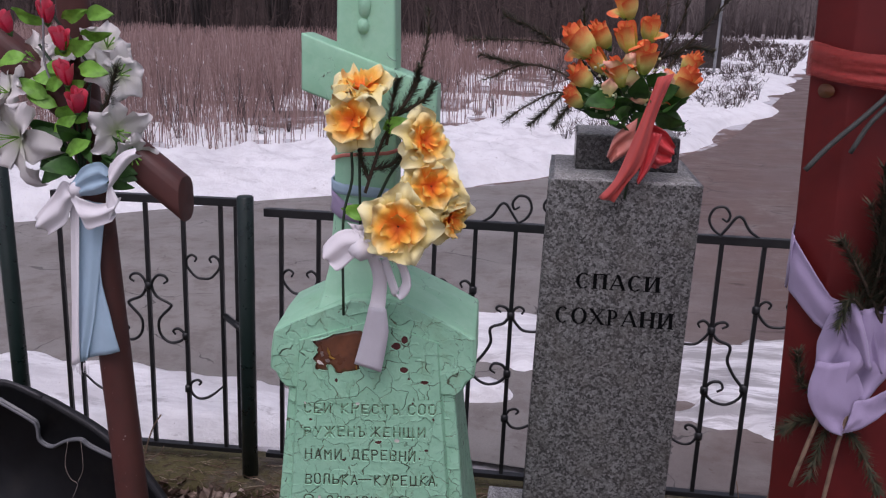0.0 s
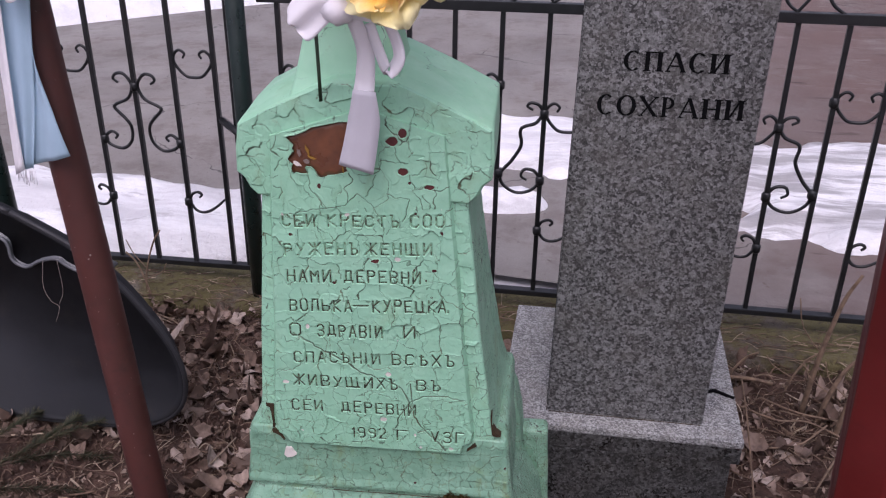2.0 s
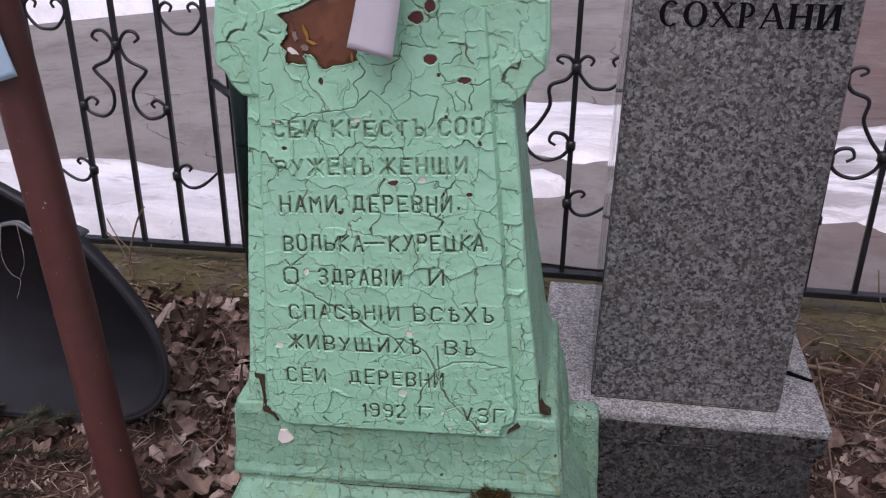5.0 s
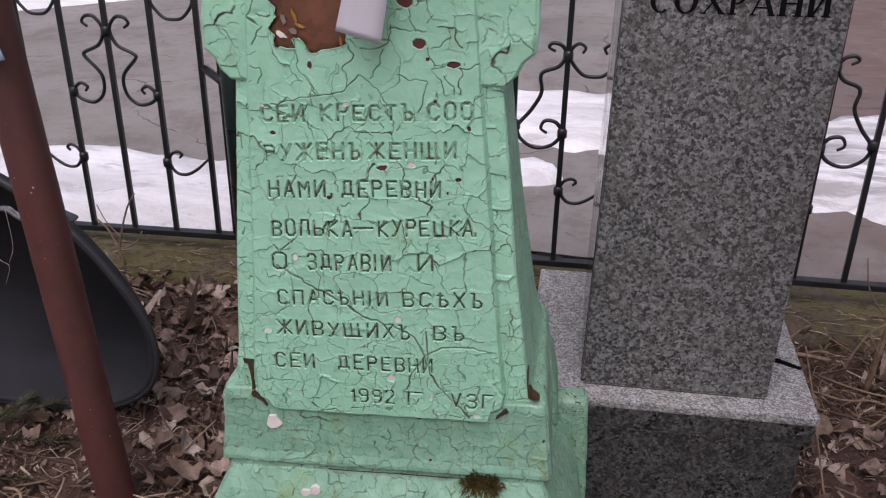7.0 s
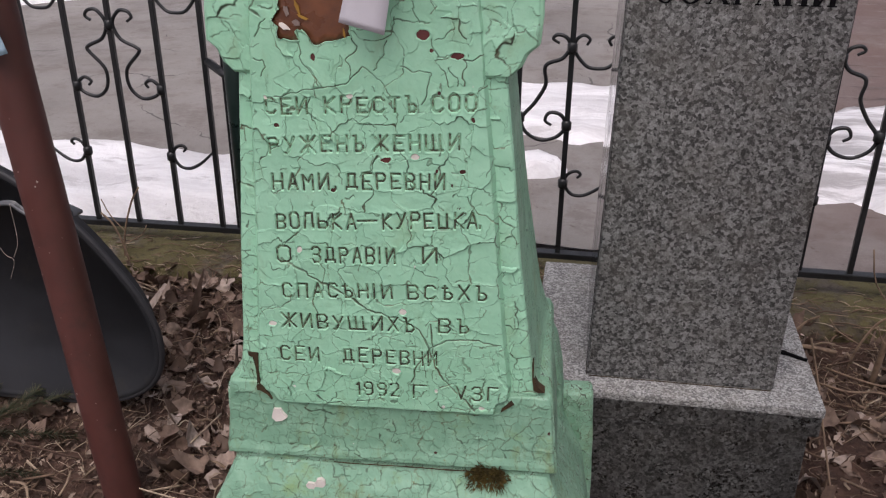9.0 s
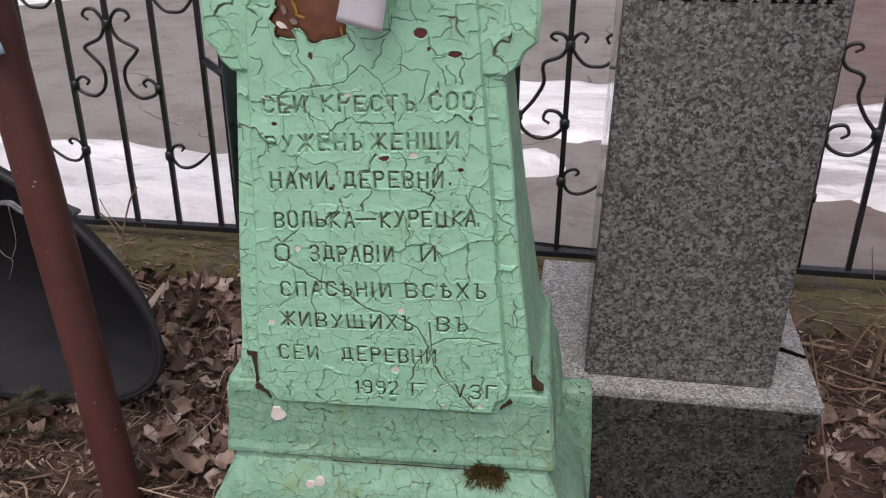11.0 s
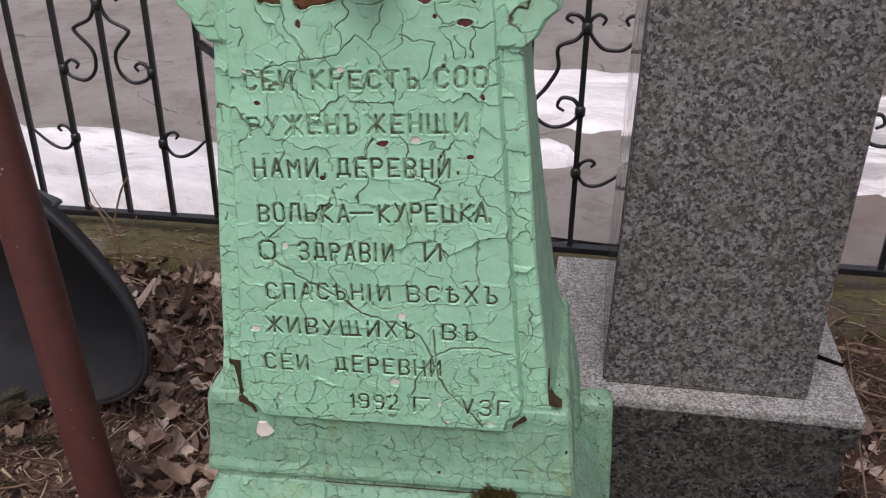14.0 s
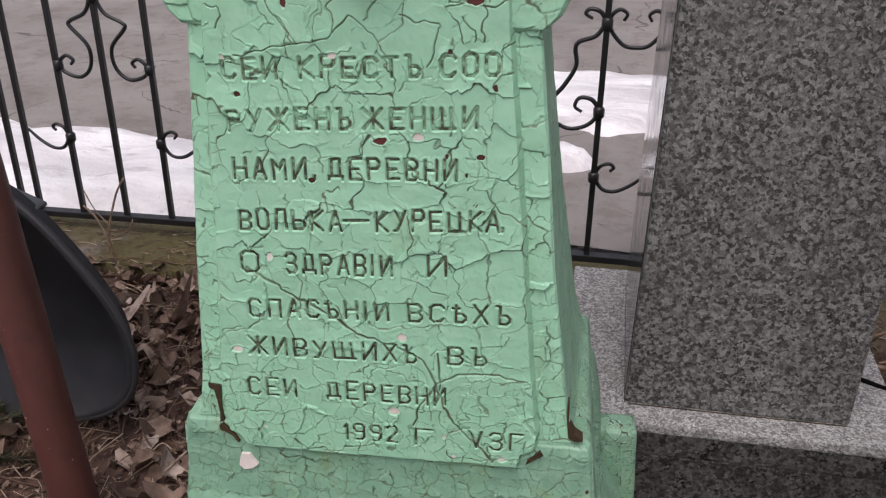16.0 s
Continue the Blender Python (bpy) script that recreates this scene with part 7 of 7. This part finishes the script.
    loops = (([(-0.715, 1.206), (-0.733, 1.219), (-0.761, 1.188), (-0.809, 1.138)], [(-0.717, 1.185), (-0.727, 1.162), (-0.742, 1.130), (-0.777, 1.107)], 2.075, 1.0, 0.009, WHITE_CLOTH, "loop"),
                                   ([(-0.713, 1.193), (-0.703, 1.192), (-0.658, 1.179), (-0.614, 1.194)], [(-0.712, 1.180), (-0.690, 1.128), (-0.663, 1.133), (-0.630, 1.146)], 2.066, 1.1, 0.008, WHITE_CLOTH, "loop"),
                                   ([(-0.612, 1.187), (-0.624, 1.213), (-0.630, 1.250), (-0.602, 1.282), (-0.575, 1.293)], [(-0.636, 1.148), (-0.640, 1.191), (-0.616, 1.229), (-0.584, 1.266), (-0.563, 1.277)], 2.062, 0.8, 0.005, WHITE_CLOTH, "loop"),
                                   ([(-0.715, 1.216), (-0.688, 1.249), (-0.653, 1.261), (-0.633, 1.243)], [(-0.711, 1.191), (-0.676, 1.193), (-0.650, 1.200), (-0.636, 1.213)], 2.070, 1.6, 0.008, BLUE_CLOTH, "loop"))
    ends = (([(-0.723, 1.180), (-0.733, 1.055), (-0.743, 0.937), (-0.756, 0.829)], [(-0.665, 1.172), (-0.688, 1.023), (-0.708, 0.915), (-0.729, 0.831)], 2.098, 1.0, 0.004, BLUE_CLOTH, "hanging_end"),
                                   ([(-0.675, 1.171), (-0.694, 1.023), (-0.714, 0.915), (-0.731, 0.836)], [(-0.663, 1.172), (-0.685, 1.035), (-0.670, 0.930), (-0.657, 0.857)], 2.102, 0.7, 0.004, BLUE_CLOTH, "hanging_end"),
                                   ([(-0.733, 1.181), (-0.741, 1.057), (-0.749, 0.940), (-0.761, 0.820)], [(-0.714, 1.182), (-0.723, 1.058), (-0.733, 0.941), (-0.740, 0.831)], 2.090, 0.6, 0.003, WHITE_CLOTH, "hanging_end"))
    for a, b, y, f, d, mat, nm in loops + ends:
        sh = Shape()
        sh.sheet(a, b, y, f * 1.5, d, 0.006 if nm == "loop" else 0.0, rows=22, seed=a[0][1] * 9)
        part(nm, sh, mat, bl)
    sh = Shape()
    sh.tube([(-0.722, 2.085, 1.204), (-0.710, 2.072, 1.203), (-0.697, 2.085, 1.202)], [0.012, 0.018, 0.012], 10)
    part("knot", sh, WHITE_CLOTH, bl)
    fr = Shape()
    for _ in range(22):
        x = rng.uniform(-0.761, -0.723)
        fr.tube([(x, 2.096, 0.828), (x + rng.gauss(0, 0.003), 2.094, 0.826 - rng.uniform(0.008, 0.028))], 0.0006, 3)
    part("frayed_threads", fr, WHITE_CLOTH, bl)


def build_red_post_things():
    rng = random.Random(41)
    lav = thing("lavender_bow", "lavender satin bow tied round the red post", "ribbon bow")

    band = (([(0.579, 1.257, 0.045), (0.623, 1.190, 0.004), (0.644, 1.173, 0.0), (0.696, 1.169, -0.015), (0.75, 1.172, -0.03)], [(0.583, 1.172, 0.045), (0.626, 1.128, 0.004), (0.658, 1.133, 0.0), (0.697, 1.160, -0.015), (0.75, 1.160, -0.03)], 1.764, 1.2, 0.004, 0.0, "band"),)
    puffs = (([(0.634, 1.164), (0.622, 1.121), (0.619, 1.077)], [(0.707, 1.176), (0.723, 1.094), (0.698, 1.026)], 1.750, 2.6, 0.012, 1.0, "loop"),
                                 ([(0.618, 1.089), (0.611, 1.036), (0.635, 0.994), (0.663, 0.981)], [(0.665, 1.093), (0.686, 1.052), (0.690, 1.019), (0.673, 0.986)], 1.738, 0.8, 0.008, 3.0, "loop"),
                                 ([(0.664, 0.983), (0.693, 0.998), (0.727, 1.030)], [(0.675, 1.034), (0.695, 1.042), (0.722, 1.066)], 1.734, 0.8, 0.005, 4.0, "loop"),
                                 ([(0.630, 1.172), (0.646, 1.144), (0.670, 1.091)], [(0.664, 1.182), (0.688, 1.144), (0.708, 1.077)], 1.744, 1.5, 0.010, 5.0, "loop"))
    for a, b, y, f, d, s, nm in band + puffs:
        sh = Shape()
        sh.sheet(a, b, y, f, d, 0.006 if nm == "loop" else 0.0, seed=s)
        part(nm, sh, LAVENDER, lav)
    hug = Shape()
    hug.strap(smooth_line([(0.581, 1.808, 1.214), (0.584, 1.83, 1.216), (0.612, 1.93, 1.214), (0.624, 1.98, 1.21)], 4), 0.082, (0, 0, 1))
    part("band_side", hug, LAVENDER, lav)
    band = thing("orange_band", "sheer orange-red ribbon wrapped round the red post", "ribbon")
    for k, (z, w) in enumerate(((1.518, 0.026), (1.498, 0.030), (1.508, 0.044))):
        sh = Shape()
        sh.sheet([(0.576, z + w / 2, 0.058), (0.580, z + w / 2, 0.038), (0.622, z + w / 2 - 0.012, -0.010), (0.70, z + w / 2 - 0.016, -0.026), (0.78, z + w / 2 - 0.012, -0.046)],
                 [(0.576, z - w / 2, 0.058), (0.580, z - w / 2, 0.038), (0.622, z - w / 2 - 0.008, -0.010), (0.70, z - w / 2 - 0.014, -0.026), (0.78, z - w / 2 - 0.012, -0.046)], 1.774 + 0.002 * k, 1.2 + 0.6 * k, 0.0016, seed=k * 1.7, rows=24)
        part("wrap", sh, ORANGE_CLOTH, band)
    fir = thing("fir_branch", "green fir sprigs tied to the red post", "fir branch", None, "cut fir branches")
    for pts in ([(0.70, 1.75, 1.15), (0.69, 1.745, 1.24), (0.66, 1.74, 1.32)], [(0.70, 1.75, 1.15), (0.66, 1.74, 1.22), (0.625, 1.73, 1.27)], [(0.71, 1.75, 1.16), (0.715, 1.74, 1.26), (0.70, 1.73, 1.36)], [(0.68, 1.75, 1.16), (0.650, 1.735, 1.185), (0.638, 1.73, 1.145)], [(0.72, 1.75, 1.17), (0.75, 1.74, 1.26), (0.75, 1.73, 1.34)],
                [(0.67, 1.755, 1.02), (0.645, 1.752, 0.97), (0.632, 1.75, 0.90)], [(0.66, 1.755, 1.05), (0.612, 1.762, 1.04), (0.597, 1.768, 1.09)], [(0.66, 1.755, 1.00), (0.70, 1.75, 0.95), (0.73, 1.745, 0.89)], [(0.65, 1.755, 0.99), (0.61, 1.762, 0.985), (0.592, 1.77, 0.965)]):
        fir_twig(fir, pts, rng, 0.022, 150, "sprig")
    for _ in range(9):
        x, z = rng.uniform(0.66, 0.74), rng.uniform(1.15, 1.20)
        tip = (x + rng.uniform(-0.03, 0.06), 1.735, z + rng.uniform(0.10, 0.20))
        fir_twig(fir, [(x, 1.75, z), ((x + tip[0]) / 2 + 0.008, 1.74, (z + tip[2]) / 2), tip], rng, 0.022, 170, "sprig")
    for pts in ([(0.645, 1.745, 1.05), (0.628, 1.742, 0.985), (0.606, 1.742, 0.889)], [(0.672, 1.742, 1.02), (0.662, 1.74, 0.96), (0.652, 1.738, 0.858)]):
        sh = Shape()
        sh.tube(smooth_line(pts, 4), 0.0032, 7)
        part("cut_stem", sh, STRAW, fir, "pale cut stem")
    st = thing("grey_stick", "bare dark grey stick leaning across the red post", "stick")
    sh = Shape()
    sh.tube(smooth_line([(0.574, 1.76, 1.358), (0.60, 1.758, 1.392), (0.64, 1.755, 1.435), (0.68, 1.752, 1.480), (0.74, 1.75, 1.54)], 4), 0.0038, 8)
    part("stick", sh, STICK, st)
    sh = Shape()
    sh.tube(smooth_line([(0.628, 1.755, 1.385), (0.65, 1.752, 1.43), (0.69, 1.75, 1.475)], 4), 0.0034, 8)
    part("fork", sh, STICK, st)


build_daffodils()
build_roses()
build_left_bouquet()
build_red_post_things()


# ---- litter on the soil ----
def build_litter():
    rng = random.Random(51)

    def free(x, y):
        return not (-0.40 < x < 0.24 and 1.83 < y < 2.33) and not (0.07 < x < 0.60 and 2.29 < y < 2.81)

    def floor(x, y):
        return 0.018 * fract(x, y, 2.2) + 0.006 * fract(x, y, 11.0) - 0.004

    litter = Shape()
    n = 0
    while n < 3600:
        x, y = rng.uniform(-2.0, 1.7), rng.uniform(0.9, 3.02)
        if not free(x, y) or (x > 0.62 and rng.random() < (0.85 if y < 2.6 else 0.4)) or fract(x, y, 1.7, 7.0) < -0.25 + 0.3 * rng.random():
            continue
        n += 1
        r = rng.uniform(0.008, 0.017) if rng.random() < 0.5 else rng.uniform(0.016, 0.029) if rng.random() < 0.85 else rng.uniform(0.028, 0.035)
        m = Matrix.Translation((x, y, floor(x, y) + 0.005 + rng.random() ** 2 * 0.024)) @ Euler((rng.gauss(0, 0.42), rng.gauss(0, 0.42), rng.uniform(0, 6.28))).to_matrix().to_4x4()
        curl, bend, lobes, ph = rng.gauss(0, 1.0), rng.gauss(0, 0.9), rng.choice((3, 5, 7)), rng.uniform(0, 6)
        pts, k = [m @ Vector((0, 0, 0))], 14
        for ring in (0.55, 1.0):
            for i in range(k):
                a = 6.283 * i / k
                q = ring * r * (1.0 + 0.30 * math.cos(a) + (0.10 * math.sin(a * lobes + ph) + rng.uniform(-0.22, 0.10) if ring == 1.0 else 0.0))
                px, py = q * math.cos(a), q * math.sin(a) * 0.80
                pts.append(m @ Vector((px, py, curl * py * py / r + bend * px * px / r + 0.12 * r * math.sin(a * 4 + ph) * ring + abs(py) * 0.45 + rng.gauss(0, 0.09) * r)))
        litter.add(pts, [(0, 1 + i, 1 + (i + 1) % k) for i in range(k)] + [(1 + i, 1 + k + i, 1 + k + (i + 1) % k, 1 + (i + 1) % k) for i in range(k)])
    tagged(part("leaf_litter", litter, DRY_LEAF), "curled pale brown dead leaves lying on the soil", "dead leaves", kind="stuff")

    crumbs = Shape()
    n = 0
    while n < 38000:
        x, y = rng.uniform(-1.9, 1.6), rng.uniform(1.0, 3.02)
        if not free(x, y) or (x > 0.66 and rng.random() < 0.6):
            continue
        n += 1
        r = rng.uniform(0.002, 0.009)
        m = Matrix.Translation((x, y, floor(x, y) + 0.003 + 0.008 * rng.random())) @ Euler((rng.gauss(0, 0.6), rng.gauss(0, 0.6), rng.uniform(0, 6.28))).to_matrix().to_4x4()
        l, w = r * rng.uniform(0.8, 2.0), r * rng.uniform(0.3, 0.8)
        crumbs.add([m @ Vector(p) for p in ((-l, 0, 0), (-l * 0.3, w, r * 0.3), (l * 0.6, w * 0.8, 0), (l, -w * 0.2, r * 0.4), (0, -w, 0))], [(0, 4, 1), (1, 4, 2), (2, 4, 3)])
    tagged(part("leaf_crumbs", crumbs, CRUMBS), "fine dark crumbs of rotted leaves on the soil", "leaf mould", kind="stuff")

    straw = Shape()
    n = 0
    while n < 7900:
        x, y = rng.uniform(-1.9, 1.6), rng.uniform(1.0, 3.05)
        if n > 7500:
            x, y = rng.gauss(0.85, 0.22), rng.gauss(2.82, 0.14)
        if not free(x, y) or y > 3.1:
            continue
        n += 1
        l = rng.uniform(0.015, 0.06) if rng.random() < 0.7 else rng.uniform(0.05, 0.17)
        a = rng.uniform(0, 6.28)
        z = floor(x, y) + 0.006 + 0.016 * rng.random()
        p = [(x, y, z), (x + math.cos(a) * l * 0.5 + rng.gauss(0, 0.15) * l, y + math.sin(a) * l * 0.5 + rng.gauss(0, 0.15) * l, z + rng.uniform(0, 0.02)), (x + math.cos(a) * l, y + math.sin(a) * l, z + rng.uniform(-0.005, 0.02))]
        straw.tube(smooth_line(p, 3), rng.uniform(0.0005, 0.0012) if rng.random() < 0.80 else rng.uniform(0.0014, 0.0036), 3)
    tagged(part("straw_and_twigs", straw, STRAW), "scattered dry twigs and straw on the soil", "twigs", kind="stuff")

    for k, (x, y, h, s) in enumerate(((0.80, 2.80, 0.40, 1), (0.83, 2.76, 0.20, 1), (0.86, 2.70, 0.26, 1), (0.76, 2.86, 0.14, 1), (0.62, 2.90, 0.10, 1), (-1.13, 3.03, 0.24, 1), (-1.10, 3.02, 0.16, -1))):
        ob = thing("dry_stalk", "thin pale dead plant stalk beside the fence", "dead stalk", pose(x, y, 0.01), "dead stalks by the fence")
        sh = Shape()
        sh.tube(smooth_line([(0, 0, -0.02), (0.015 * s, 0, h * 0.4), (0.045 * s, 0.01, h * 0.8), (0.075 * s, 0.01, h)], 4), [0.0075 - 0.0003 * i for i in range(13)] if k < 3 else [0.0028] * 13, 6)
        part("stalk", sh, STRAW, ob)
        sh = Shape()
        sh.tube(smooth_line([(0.02 * s, 0, h * 0.45), (-0.03 * s, 0.02, h * 0.6), (-0.05 * s, 0.02, h * 0.8)], 3), 0.0016, 5)
        part("side_shoot", sh, STRAW, ob)

    for k, line in enumerate(([(0.62, 2.90, 0.03), (0.68, 2.895, 0.035), (0.74, 2.89, 0.03)], [(0.63, 2.78, 0.03), (0.72, 2.70, 0.05), (0.80, 2.72, 0.04), (0.88, 2.68, 0.03)], [(0.66, 2.62, 0.02), (0.76, 2.63, 0.03), (0.84, 2.70, 0.05)], [(0.78, 2.48, 0.02), (0.83, 2.56, 0.05), (0.88, 2.64, 0.06)], [(0.70, 2.82, 0.03), (0.78, 2.74, 0.05), (0.90, 2.75, 0.03)], [(0.82, 2.60, 0.03), (0.90, 2.56, 0.04), (0.96, 2.50, 0.02)])):
        ob = thing("fallen_stalk", "pale dead plant stalk lying on the soil by the kerb", "dead stalk", None, "dead stalks by the fence")
        sh = Shape()
        sh.tube(smooth_line(line, 5), 0.0055 if k == 0 else 0.0026, 6)
        part("stalk", sh, STRAW, ob)

    hook = thing("bent_wire", "thin bent wire lying beside the granite plinth", "wire", pose(0.60, 2.34, 0.012))
    sh = Shape()
    sh.tube(smooth_line([(0.0, 0.24, 0.23), (0.02, 0.20, 0.15), (0.035, 0.12, 0.06), (0.045, 0.05, 0.01), (0.08, 0.0, 0.0)], 5), 0.0022, 5)
    part("wire", sh, STRAW, hook)

    strays = Shape()
    for _ in range(900):
        x, y = rng.uniform(-1.9, 1.5), 3.0 + 0.16 * rng.random() ** 1.5
        l, a, z = rng.uniform(0.015, 0.07), rng.gauss(0, 0.5), 0.050 if y > 3.03 else 0.036
        strays.tube([(x, y, z), (x + l * 0.5 * math.cos(a), y + l * 0.5 * math.sin(a), z + rng.uniform(0.0, 0.008)), (x + l * math.cos(a), y + l * math.sin(a), z + 0.002)], rng.uniform(0.0006, 0.0016), 4)
    tagged(part("stray_straw", strays, STRAW), "dry straw and bits of twig lying on the kerb", "straw", kind="stuff")

    fir = thing("fir_branch", "green fir branch lying on the soil", "fir branch", None, "cut fir branches")
    for pts in ([(-1.10, 2.14, 0.03), (-1.00, 2.28, 0.05), (-0.89, 2.42, 0.04)], [(-1.05, 2.20, 0.04), (-0.96, 2.24, 0.05), (-0.83, 2.28, 0.03)], [(-1.03, 2.24, 0.05), (-0.98, 2.36, 0.05), (-0.98, 2.48, 0.03)], [(-1.10, 2.07, 0.03), (-0.98, 2.12, 0.05), (-0.83, 2.16, 0.03)], [(-1.16, 2.22, 0.03), (-1.10, 2.34, 0.05), (-1.07, 2.46, 0.03)]):
        fir_twig(fir, pts, rng, 0.028, 260, "sprig", 1.1)


build_litter()
